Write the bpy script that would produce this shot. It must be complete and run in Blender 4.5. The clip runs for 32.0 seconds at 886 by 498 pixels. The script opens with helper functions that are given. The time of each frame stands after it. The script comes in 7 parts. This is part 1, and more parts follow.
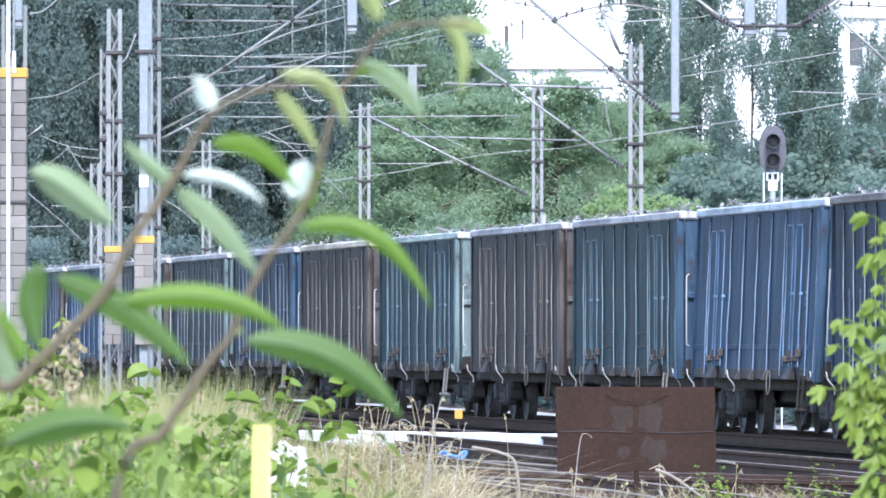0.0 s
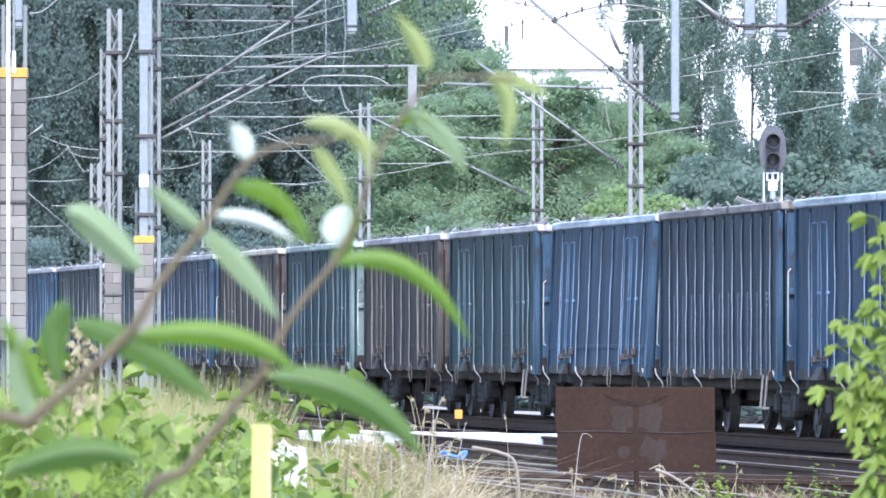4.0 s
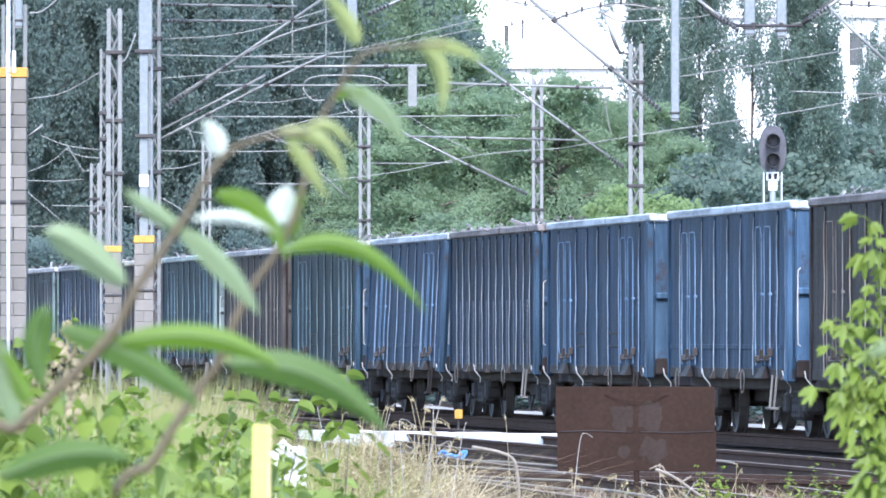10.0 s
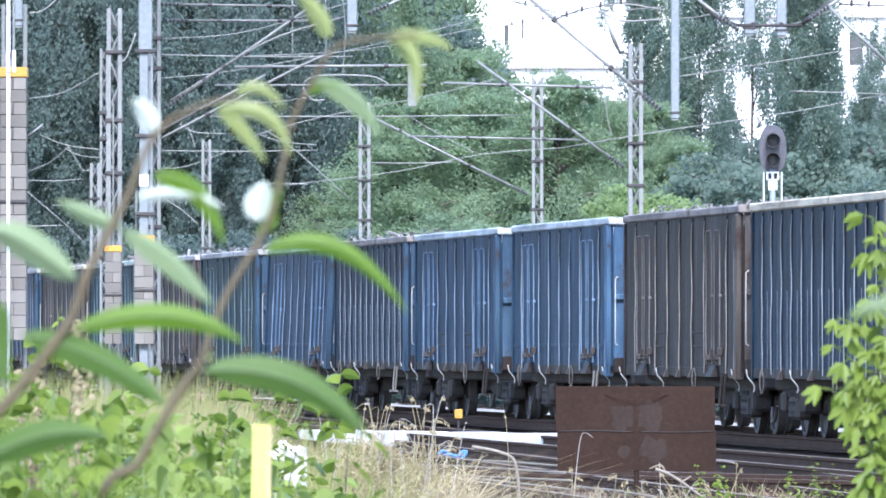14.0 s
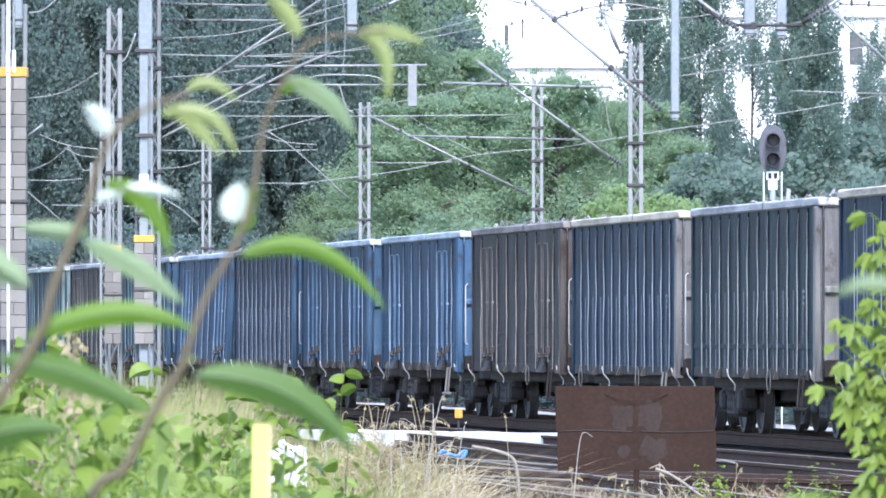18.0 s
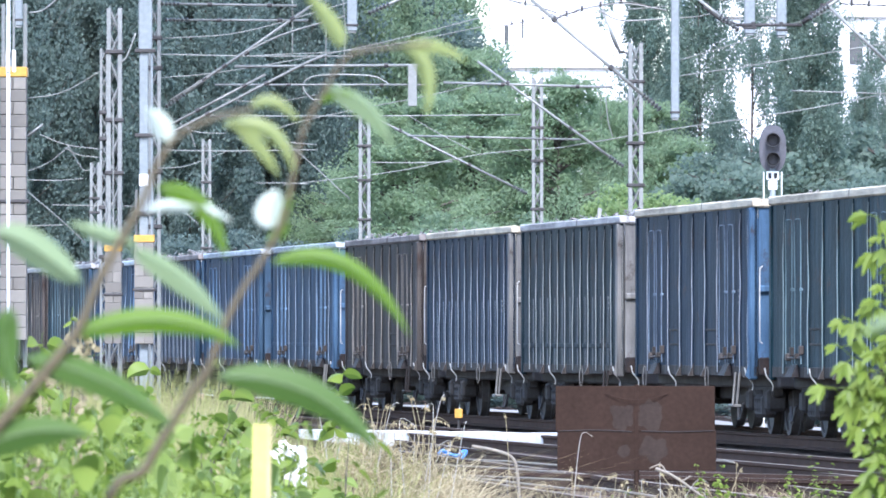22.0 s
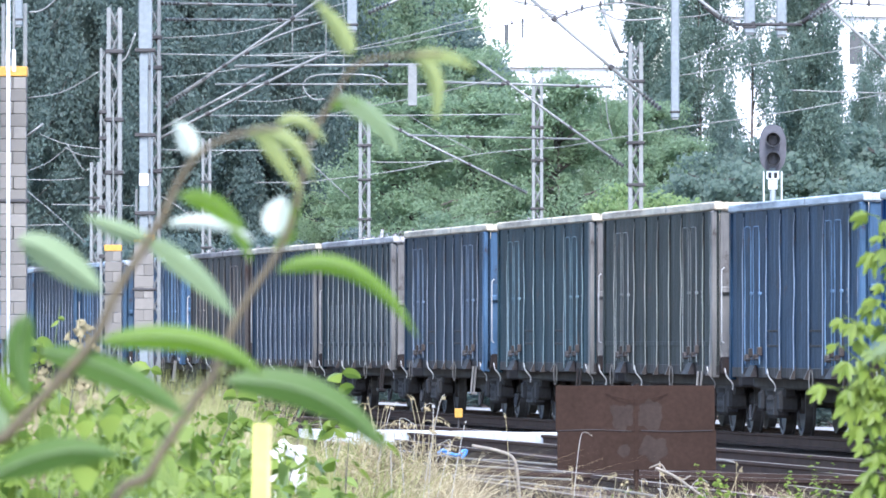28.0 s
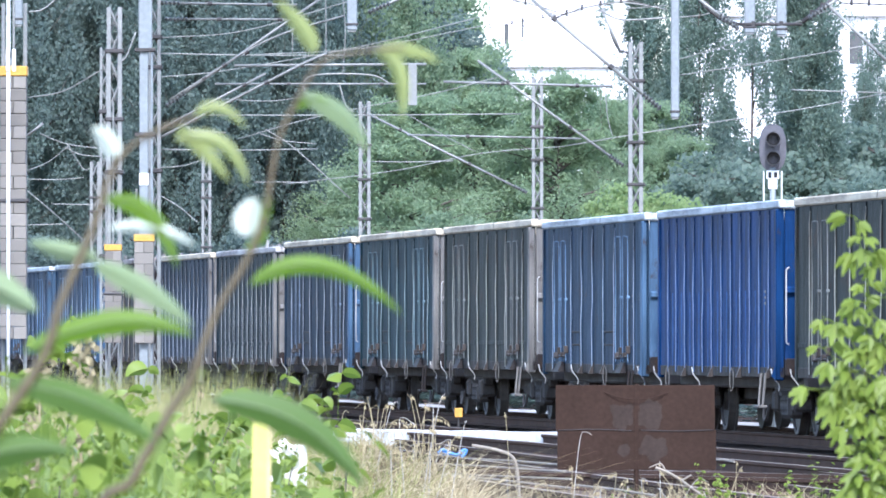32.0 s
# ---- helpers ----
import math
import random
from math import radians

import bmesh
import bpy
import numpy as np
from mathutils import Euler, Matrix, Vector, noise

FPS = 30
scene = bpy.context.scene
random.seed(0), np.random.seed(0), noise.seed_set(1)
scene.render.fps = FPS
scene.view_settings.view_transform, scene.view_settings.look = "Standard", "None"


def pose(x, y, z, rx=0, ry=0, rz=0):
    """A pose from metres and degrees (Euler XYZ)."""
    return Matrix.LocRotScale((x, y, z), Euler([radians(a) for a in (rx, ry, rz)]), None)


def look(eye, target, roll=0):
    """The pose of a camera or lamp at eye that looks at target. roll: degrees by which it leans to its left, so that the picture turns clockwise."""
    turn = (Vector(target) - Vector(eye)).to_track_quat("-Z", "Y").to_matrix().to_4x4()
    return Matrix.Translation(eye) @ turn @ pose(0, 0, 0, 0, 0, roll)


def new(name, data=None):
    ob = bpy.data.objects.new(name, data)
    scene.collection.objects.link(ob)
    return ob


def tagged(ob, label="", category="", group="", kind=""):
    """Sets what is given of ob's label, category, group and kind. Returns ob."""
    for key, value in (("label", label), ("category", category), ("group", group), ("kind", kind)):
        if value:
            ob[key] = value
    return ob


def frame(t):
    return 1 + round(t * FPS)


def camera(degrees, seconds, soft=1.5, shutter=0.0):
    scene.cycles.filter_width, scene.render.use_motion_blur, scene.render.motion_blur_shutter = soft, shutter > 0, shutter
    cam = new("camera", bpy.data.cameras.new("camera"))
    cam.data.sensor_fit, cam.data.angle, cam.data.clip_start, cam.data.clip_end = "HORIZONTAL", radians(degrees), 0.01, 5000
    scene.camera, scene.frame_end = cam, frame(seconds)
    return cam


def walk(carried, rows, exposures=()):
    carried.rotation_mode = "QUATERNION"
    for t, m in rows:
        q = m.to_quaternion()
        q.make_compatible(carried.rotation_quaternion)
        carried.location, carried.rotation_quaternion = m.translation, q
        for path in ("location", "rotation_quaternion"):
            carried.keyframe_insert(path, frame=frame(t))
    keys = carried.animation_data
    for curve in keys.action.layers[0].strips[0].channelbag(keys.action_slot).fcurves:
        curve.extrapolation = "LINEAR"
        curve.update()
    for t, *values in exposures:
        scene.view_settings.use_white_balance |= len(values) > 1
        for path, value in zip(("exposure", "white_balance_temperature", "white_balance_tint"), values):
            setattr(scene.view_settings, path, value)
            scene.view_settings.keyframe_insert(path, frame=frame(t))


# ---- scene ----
# Camera: long lens on a stand, 1.3 m above the rails; it sinks by a hair.
cam = camera(4.92, 32.0, soft=1.7)
EYE = (0.0, 0.0, 1.31)


def aim(sink):
    return pose(*EYE, 90.515 - sink, 0, 0)


walk(cam, [(0.0, aim(0.0)), (8.0, aim(0.001)), (16.0, aim(0.004)), (24.0, aim(0.006)), (32.0, aim(0.010))],
     exposures=[(0.0, 1.96, 5650, 14), (32.0, 1.96, 5650, 14)])
cam.data.dof.use_dof = True
cam.data.dof.focus_distance = 170.0
cam.data.dof.aperture_fstop = 58.0

# Light: bright haze, with a soft high sun behind the camera.
SUN_AZ, SUN_EL = radians(176), radians(47)
world = bpy.data.worlds.new("world")
scene.world = world
world.use_nodes = True
wn = world.node_tree.nodes
sky = wn.new("ShaderNodeTexSky")
sky.sky_type = 'NISHITA'
sky.sun_disc = False
sky.sun_elevation = SUN_EL
sky.sun_rotation = SUN_AZ
sky.air_density, sky.dust_density = 1.0, 1.5
wn["Background"].inputs["Strength"].default_value = 0.15
world.node_tree.links.new(sky.outputs[0], wn["Background"].inputs[0])
sun = new("sun", bpy.data.lights.new("sun", 'SUN'))
sun.data.energy = 1.7
sun.data.angle = radians(14.0)
sun.data.color = (1.0, 0.97, 0.93)
sun_dir = Vector((math.sin(SUN_AZ) * math.cos(SUN_EL), math.cos(SUN_AZ) * math.cos(SUN_EL), math.sin(SUN_EL)))
sun.matrix_basis = look(sun_dir * 60, (0, 0, 0))



# ---- materials ----
def material(name, rough=0.6, metal=0.0):
    m = bpy.data.materials.new(name)
    m.use_nodes = True
    b = m.node_tree.nodes["Principled BSDF"]
    b.inputs["Roughness"].default_value = rough
    b.inputs["Metallic"].default_value = metal
    return m, m.node_tree, b


def ramp(nt, src, stops):
    r = nt.nodes.new("ShaderNodeValToRGB")
    el = r.color_ramp.elements
    while len(el) < len(stops):
        el.new(0.5)
    for e, (p, c) in zip(el, stops):
        e.position, e.color = p, (*c, 1.0)
    nt.links.new(src, r.inputs[0])
    return r.outputs[0]


def coords(nt, scale=(1, 1, 1)):
    tc = nt.nodes.new("ShaderNodeTexCoord")
    mp = nt.nodes.new("ShaderNodeMapping")
    mp.inputs["Scale"].default_value = scale
    nt.links.new(tc.outputs["Object"], mp.inputs[0])
    return mp.outputs[0]


def noise_tex(nt, vec, scale, detail=5.0, rough=0.6):
    n = nt.nodes.new("ShaderNodeTexNoise")
    n.inputs["Scale"].default_value = scale
    n.inputs["Detail"].default_value = detail
    n.inputs["Roughness"].default_value = rough
    if vec is not None:
        nt.links.new(vec, n.inputs["Vector"])
    return n.outputs["Fac"]


def mix(nt, fac, a, b, mode='MIX'):
    m = nt.nodes.new("ShaderNodeMix")
    m.data_type, m.blend_type = 'RGBA', mode
    for sock, v in ((m.inputs[0], fac), (m.inputs[6], a), (m.inputs[7], b)):
        if isinstance(v, (int, float)):
            sock.default_value = v
        elif isinstance(v, tuple):
            sock.default_value = (*v, 1.0)
        else:
            nt.links.new(v, sock)
    return m.outputs[2]


def bump(nt, b, height, strength=0.4, distance=0.02):
    n = nt.nodes.new("ShaderNodeBump")
    n.inputs["Strength"].default_value = strength
    n.inputs["Distance"].default_value = distance
    nt.links.new(height, n.inputs["Height"])
    nt.links.new(n.outputs[0], b.inputs["Normal"])


def object_random(nt):
    return nt.nodes.new("ShaderNodeObjectInfo").outputs["Random"]


def island_random(nt):
    return nt.nodes.new("ShaderNodeNewGeometry").outputs["Random Per Island"]


def mottled(name, dark, light, scale=3.0, rough=0.8, metal=0.0, fine=30.0, relief=0.3, depth=0.01, stretch=(1, 1, 1)):
    m, nt, b = material(name, rough, metal)
    v = coords(nt, stretch)
    big = ramp(nt, noise_tex(nt, v, scale), [(0.3, dark), (0.7, light)])
    small = noise_tex(nt, v, fine, 3.0)
    mid = tuple(0.5 * (p + q) for p, q in zip(dark, light))
    col = mix(nt, 0.45, big, ramp(nt, small, [(0.3, tuple(c * 0.7 for c in mid)), (0.7, tuple(min(1, c * 1.3) for c in mid))]))
    nt.links.new(col, b.inputs["Base Color"])
    bump(nt, b, small, relief, depth)
    return m


def wagon_paint(name, colour, rust=0.5, fade=0.35, grain=(2.2, 2.2, 0.25)):
    """Old paint: streaks of dirt, faded patches, rust spots."""
    m, nt, b = material(name, 0.6)
    b.inputs["Specular IOR Level"].default_value = 0.06
    v = coords(nt)
    streak = noise_tex(nt, coords(nt, grain), 2.0, 6.0)
    pale = tuple(min(1.0, c * 1.5 + 0.05) for c in colour)
    deep = tuple(c * 0.38 for c in colour)
    col = ramp(nt, streak, [(0.3, deep), (0.52, colour), (0.75 + 0.2 * (1 - fade), pale)])
    spots = ramp(nt, noise_tex(nt, v, 1.3, 9.0, 0.72), [(0.62 - 0.12 * rust, (0, 0, 0)), (0.70 - 0.08 * rust, (1, 1, 1))])
    brown = ramp(nt, noise_tex(nt, v, 7.0, 4.0), [(0.3, (0.035, 0.026, 0.023)), (0.7, (0.095, 0.062, 0.046))])
    col = mix(nt, spots, col, brown)
    soot = ramp(nt, noise_tex(nt, coords(nt, (0.5, 0.5, 0.5)), 1.0, 3.0), [(0.35, (0.6, 0.6, 0.62)), (0.65, (1.0, 1.0, 1.0))])
    col = mix(nt, 1.0, col, soot, 'MULTIPLY')
    nt.links.new(col, b.inputs["Base Color"])
    dents = nt.nodes.new("ShaderNodeMath")
    dents.operation = 'ADD'
    nt.links.new(noise_tex(nt, coords(nt, (1.0, 1.0, 0.5)), 1.1, 2.0), dents.inputs[0])
    nt.links.new(noise_tex(nt, v, 6.0, 4.0), dents.inputs[1])
    bump(nt, b, dents.outputs[0], 0.35, 0.05)
    return m


def leaf_material(name, dark, light, rough=0.45, thin=0.35, gloss=0.3, haze_sheen=0.0):
    """A leaf: green by chance, thin enough to let light through; the sheen adds a pale bloom standing in for haze."""
    m, nt, b = material(name, rough)
    b.inputs["Specular IOR Level"].default_value = gloss
    b.inputs["Sheen Weight"].default_value = haze_sheen
    b.inputs["Sheen Roughness"].default_value = 0.6
    v = coords(nt)
    col = ramp(nt, island_random(nt), [(0.0, dark), (1.0, light)])
    col = mix(nt, 0.35, col, ramp(nt, noise_tex(nt, v, 0.6, 3.0), [(0.3, dark), (0.7, light)]))
    nt.links.new(col, b.inputs["Base Color"])
    t = nt.nodes.new("ShaderNodeBsdfTranslucent")
    nt.links.new(col, t.inputs["Color"])
    mx = nt.nodes.new("ShaderNodeMixShader")
    mx.inputs[0].default_value = thin
    nt.links.new(b.outputs[0], mx.inputs[1])
    nt.links.new(t.outputs[0], mx.inputs[2])
    nt.links.new(mx.outputs[0], nt.nodes["Material Output"].inputs["Surface"])
    return m


GALV = mottled("galvanised steel", (0.150, 0.155, 0.146), (0.25, 0.257, 0.245), 1.5, 0.55, 0.2, 18.0, 0.15)
GREY_PAINT = mottled("grey steel paint", (0.148, 0.168, 0.176), (0.215, 0.243, 0.252), 0.8, 0.5, 0.0, 12.0, 0.1)
PALE_TUBE = mottled("pale tube", (0.10, 0.102, 0.092), (0.30, 0.303, 0.285), 0.9, 0.45, 0.2, 20.0, 0.1)
DARK_STEEL = mottled("dark steel", (0.028, 0.027, 0.028), (0.085, 0.078, 0.074), 2.0, 0.65, 0.3, 15.0, 0.4)
GRIMY = mottled("grimy iron", (0.035, 0.034, 0.035), (0.096, 0.088, 0.083), 2.0, 0.75, 0.2, 12.0, 0.4)
WHEEL_RIM = mottled("worn wheel", (0.036, 0.033, 0.032), (0.090, 0.083, 0.079), 3.0, 0.7, 0.1, 20.0, 0.3)
RUST = mottled("rusty plate", (0.025, 0.0155, 0.0115), (0.040, 0.0245, 0.0185), 2.2, 0.85, 0.0, 25.0, 0.3, 0.004)
RUST_PALE = mottled("worn rust", (0.030, 0.0215, 0.018), (0.048, 0.036, 0.030), 3.0, 0.85, 0.0, 25.0, 0.3, 0.004)
RAIL_TOP = mottled("rail steel", (0.17, 0.142, 0.118), (0.32, 0.278, 0.235), 1.0, 0.75, 0.0, 9.0, 0.1)
RAIL_SIDE = mottled("rail web", (0.05, 0.032, 0.025), (0.10, 0.062, 0.045), 2.0, 0.85, 0.0, 20.0, 0.3)
SLEEPER = mottled("sleeper", (0.06, 0.045, 0.038), (0.15, 0.12, 0.10), 2.0, 0.9, 0.0, 14.0, 0.5)
CONCRETE = mottled("concrete", (0.44, 0.43, 0.40), (0.66, 0.64, 0.60), 1.2, 0.85, 0.0, 18.0, 0.3)
GRAVEL = mottled("pale gravel", (0.20, 0.19, 0.175), (0.38, 0.365, 0.34), 1.2, 0.9, 0.0, 14.0, 0.4)
WHITE_SLAB = mottled("white slab", (0.52, 0.51, 0.48), (0.80, 0.78, 0.74), 0.9, 0.8, 0.0, 6.0, 0.2)
WHITE_PAINT = mottled("white paint", (0.70, 0.70, 0.69), (0.84, 0.84, 0.83), 2.0, 0.5, 0.0, 14.0, 0.1)
YELLOW = mottled("yellow paint", (0.40, 0.21, 0.03), (0.54, 0.30, 0.05), 3.0, 0.55, 0.0, 16.0, 0.1)
PALE_YELLOW = mottled("bleached yellow", (0.37, 0.37, 0.075), (0.52, 0.51, 0.14), 6.0, 0.6, 0.0, 40.0, 0.2, 0.003)
TAN_SURFACE = mottled("bare wood", (0.34, 0.28, 0.13), (0.50, 0.43, 0.22), 8.0, 0.8, 0.0, 40.0, 0.3, 0.003)
BLACK = mottled("black enamel", (0.012, 0.012, 0.015), (0.03, 0.03, 0.035), 3.0, 0.5, 0.0, 20.0, 0.1)
SIGNAL_GREY = mottled("signal shade", (0.055, 0.055, 0.065), (0.09, 0.09, 0.105), 3.0, 0.6, 0.0, 20.0, 0.1)
RENDER_WHITE = mottled("white render", (0.78, 0.77, 0.76), (0.86, 0.86, 0.86), 0.2, 0.9, 0.0, 4.0, 0.1)
GLASS_DARK = mottled("dark glass", (0.03, 0.035, 0.045), (0.08, 0.09, 0.10), 0.3, 0.15, 0.0, 2.0, 0.0)
BARK = mottled("bark", (0.05, 0.042, 0.035), (0.11, 0.095, 0.08), 4.0, 0.9, 0.0, 25.0, 0.6)
TWIG = mottled("brown green twig", (0.064, 0.048, 0.022), (0.118, 0.092, 0.044), 20.0, 0.6, 0.0, 90.0, 0.3, 0.001)
DEADWOOD = mottled("dead stalk", (0.26, 0.24, 0.20), (0.48, 0.45, 0.40), 5.0, 0.85, 0.0, 30.0, 0.3)
OLD_ROD = mottled("weathered rod", (0.14, 0.116, 0.088), (0.31, 0.27, 0.215), 4.0, 0.8, 0.0, 20.0, 0.3)
BLUE_PLASTIC = mottled("blue plastic", (0.05, 0.16, 0.42), (0.10, 0.28, 0.60), 4.0, 0.4, 0.0, 30.0, 0.1)
PORCELAIN = mottled("brown porcelain", (0.034, 0.036, 0.035), (0.08, 0.084, 0.082), 4.0, 0.4, 0.0, 20.0, 0.1)
SCRAP = leaf_material("scrap metal", (0.045, 0.036, 0.032), (0.34, 0.33, 0.32), 0.5, 0.0)


def block_material():
    m, nt, b = material("cast concrete", 0.9)
    v = coords(nt)
    n = noise_tex(nt, v, 5.0, 5.0)
    col = mix(nt, n, ramp(nt, object_random(nt), [(0.0, (0.10, 0.092, 0.078)), (1.0, (0.27, 0.25, 0.215))]), (0.165, 0.15, 0.13))
    nt.links.new(col, b.inputs["Base Color"])
    bump(nt, b, noise_tex(nt, v, 25.0), 0.4, 0.01)
    return m


def ground_material():
    m, nt, b = material("ballast and earth", 0.95)
    v = coords(nt)
    stone = nt.nodes.new("ShaderNodeTexVoronoi")
    stone.inputs["Scale"].default_value = 16.0
    nt.links.new(v, stone.inputs["Vector"])
    grain = ramp(nt, stone.outputs["Color"], [(0.2, (0.042, 0.031, 0.025)), (0.8, (0.125, 0.092, 0.072))])
    patch = ramp(nt, noise_tex(nt, v, 0.15, 6.0), [(0.4, (0.5, 0.47, 0.44)), (0.65, (1.0, 1.0, 1.0))])
    col = mix(nt, 1.0, grain, patch, 'MULTIPLY')
    nt.links.new(col, b.inputs["Base Color"])
    bump(nt, b, stone.outputs["Distance"], 0.8, 0.05)
    return m


def stone_material():
    m, nt, b = material("ballast stone", 0.95)
    col = ramp(nt, island_random(nt), [(0.0, (0.05, 0.036, 0.028)), (0.6, (0.14, 0.115, 0.095)), (1.0, (0.36, 0.32, 0.28))])
    nt.links.new(col, b.inputs["Base Color"])
    bump(nt, b, noise_tex(nt, coords(nt), 40.0), 0.4, 0.01)
    return m


STONE = stone_material()
BLOCK = block_material()
GROUND = ground_material()
for m in (RAIL_TOP, RAIL_SIDE, SLEEPER, CONCRETE, GROUND, RUST, RUST_PALE, GRIMY):
    m.node_tree.nodes["Principled BSDF"].inputs["Specular IOR Level"].default_value = 0.06
# Far foliage: haze is put into these paler, partly bluer colours and their sheen.
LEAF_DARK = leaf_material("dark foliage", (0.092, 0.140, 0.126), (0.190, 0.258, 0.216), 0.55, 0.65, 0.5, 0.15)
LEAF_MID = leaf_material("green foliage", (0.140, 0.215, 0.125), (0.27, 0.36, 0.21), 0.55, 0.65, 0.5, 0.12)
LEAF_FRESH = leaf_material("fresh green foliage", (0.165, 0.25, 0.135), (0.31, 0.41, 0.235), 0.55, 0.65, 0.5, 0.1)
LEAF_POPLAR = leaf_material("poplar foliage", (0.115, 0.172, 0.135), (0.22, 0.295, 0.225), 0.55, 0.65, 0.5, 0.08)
LEAF_WEED = leaf_material("weed leaf", (0.064, 0.119, 0.012), (0.280, 0.358, 0.066), 0.35, 0.5, 0.2)
WEED_PALE = leaf_material("pale weed leaf", (0.136, 0.199, 0.033), (0.363, 0.438, 0.131), 0.35, 0.5, 0.2)
LEAF_CREEPER = leaf_material("creeper leaf", (0.15, 0.24, 0.085), (0.29, 0.37, 0.16), 0.5, 0.6)
WEED_DEEP = leaf_material("dark weed leaf", (0.039, 0.069, 0.008), (0.171, 0.228, 0.028), 0.35, 0.45, 0.2)
LEAF_LIME = leaf_material("lime leaf", (0.105, 0.165, 0.018), (0.235, 0.30, 0.05), 0.45, 0.45)
LEAF_WILLOW = leaf_material("willow leaf", (0.118, 0.215, 0.016), (0.168, 0.275, 0.026), 0.5, 0.55, 0.3)
# Lower willow leaves: a darker copy of the leaf green, shade put into it.
LEAF_SHADE = leaf_material("shaded willow leaf", (0.078, 0.141, 0.024), (0.108, 0.183, 0.039), 0.5, 0.5, 0.3)
LEAF_PALE = leaf_material("pale willow underside", (0.170, 0.238, 0.102), (0.238, 0.299, 0.163), 0.5, 0.35)
LEAF_YELLOW = leaf_material("young willow leaf", (0.240, 0.285, 0.083), (0.330, 0.360, 0.135), 0.45, 0.4)
LEAF_WHITE = leaf_material("downy white leaf", (0.468, 0.522, 0.414), (0.612, 0.648, 0.558), 0.5, 0.3)
GRASS = leaf_material("grass", (0.094, 0.121, 0.023), (0.406, 0.390, 0.156), 0.6, 0.35)
STRAW = leaf_material("dry grass", (0.170, 0.119, 0.051), (0.612, 0.527, 0.323), 0.6, 0.3)
# Mound core: shade between the strands is put into this dark brown.
THATCH = mottled("gap-shaded straw", (0.05, 0.037, 0.02), (0.19, 0.152, 0.09), 12.0, 0.95, 0.0, 60.0, 0.6, 0.02)
SEED = leaf_material("dry seed head", (0.17, 0.14, 0.07), (0.36, 0.31, 0.18), 0.7, 0.2)


# ---- mesh tools ----
def box(bm, lo, hi):
    v = [bm.verts.new((x, y, z)) for x in (lo[0], hi[0]) for y in (lo[1], hi[1]) for z in (lo[2], hi[2])]
    for f in ((0, 1, 3, 2), (4, 6, 7, 5), (0, 4, 5, 1), (2, 3, 7, 6), (0, 2, 6, 4), (1, 5, 7, 3)):
        bm.faces.new([v[i] for i in f])
    return v


def soft_box(bm, lo, hi, r=0.01):
    t = bmesh.new()
    box(t, lo, hi)
    bmesh.ops.recalc_face_normals(t, faces=t.faces[:])
    bmesh.ops.bevel(t, geom=t.edges[:], offset=r, segments=1, affect='EDGES')
    me = bpy.data.meshes.new("soft")
    t.to_mesh(me)
    t.free()
    bm.from_mesh(me)
    bpy.data.meshes.remove(me)


def tube(bm, pts, r, n=6, taper=1.0):
    """A round bar along the points, its ends closed."""
    pts = [Vector(p) for p in pts]
    rings = []
    up = Vector((0.0, 0.0, 1.0))
    for i, p in enumerate(pts):
        d = (pts[min(i + 1, len(pts) - 1)] - pts[max(i - 1, 0)]).normalized()
        side = d.cross(up if abs(d.z) < 0.95 else Vector((1, 0, 0))).normalized()
        top = side.cross(d)
        rr = r * (1 + (taper - 1) * i / (len(pts) - 1))
        rings.append([bm.verts.new(p + rr * (math.cos(2 * math.pi * k / n) * side + math.sin(2 * math.pi * k / n) * top)) for k in range(n)])
    for a, b in zip(rings, rings[1:]):
        for k in range(n):
            bm.faces.new((a[k], a[(k + 1) % n], b[(k + 1) % n], b[k]))
    bm.faces.new(rings[0][::-1])
    bm.faces.new(rings[-1])


def lathe(bm, profile, axis_from, axis_to, n=14):
    """A turned body: profile of (along, radius) between two points."""
    a, b = Vector(axis_from), Vector(axis_to)
    d = (b - a).normalized()
    side = d.cross(Vector((0, 0, 1)) if abs(d.z) < 0.9 else Vector((1, 0, 0))).normalized()
    top = side.cross(d)
    rings = []
    for s, r in profile:
        c = a + (b - a) * s
        rings.append([bm.verts.new(c + r * (math.cos(2 * math.pi * k / n) * side + math.sin(2 * math.pi * k / n) * top)) for k in range(n)])
    for p, q in zip(rings, rings[1:]):
        for k in range(n):
            bm.faces.new((p[k], p[(k + 1) % n], q[(k + 1) % n], q[k]))
    bm.faces.new(rings[0][::-1])
    bm.faces.new(rings[-1])


def curve_points(ctrl, n=10):
    """A smooth run through control points (Catmull-Rom)."""
    c = [Vector(p) for p in ctrl]
    c = [2 * c[0] - c[1]] + c + [2 * c[-1] - c[-2]]
    out = []
    for i in range(1, len(c) - 2):
        for k in range(n):
            t = k / n
            p0, p1, p2, p3 = c[i - 1:i + 3]
            out.append(0.5 * (2 * p1 + (p2 - p0) * t + (2 * p0 - 5 * p1 + 4 * p2 - p3) * t * t + (3 * p1 - p0 - 3 * p2 + p3) * t ** 3))
    out.append(c[-2])
    return out


def mesh_of(bm, name, smooth=False):
    bmesh.ops.recalc_face_normals(bm, faces=bm.faces[:])
    me = bpy.data.meshes.new(name)
    bm.to_mesh(me)
    bm.free()
    if smooth:
        me.polygons.foreach_set("use_smooth", [True] * len(me.polygons))
    return me


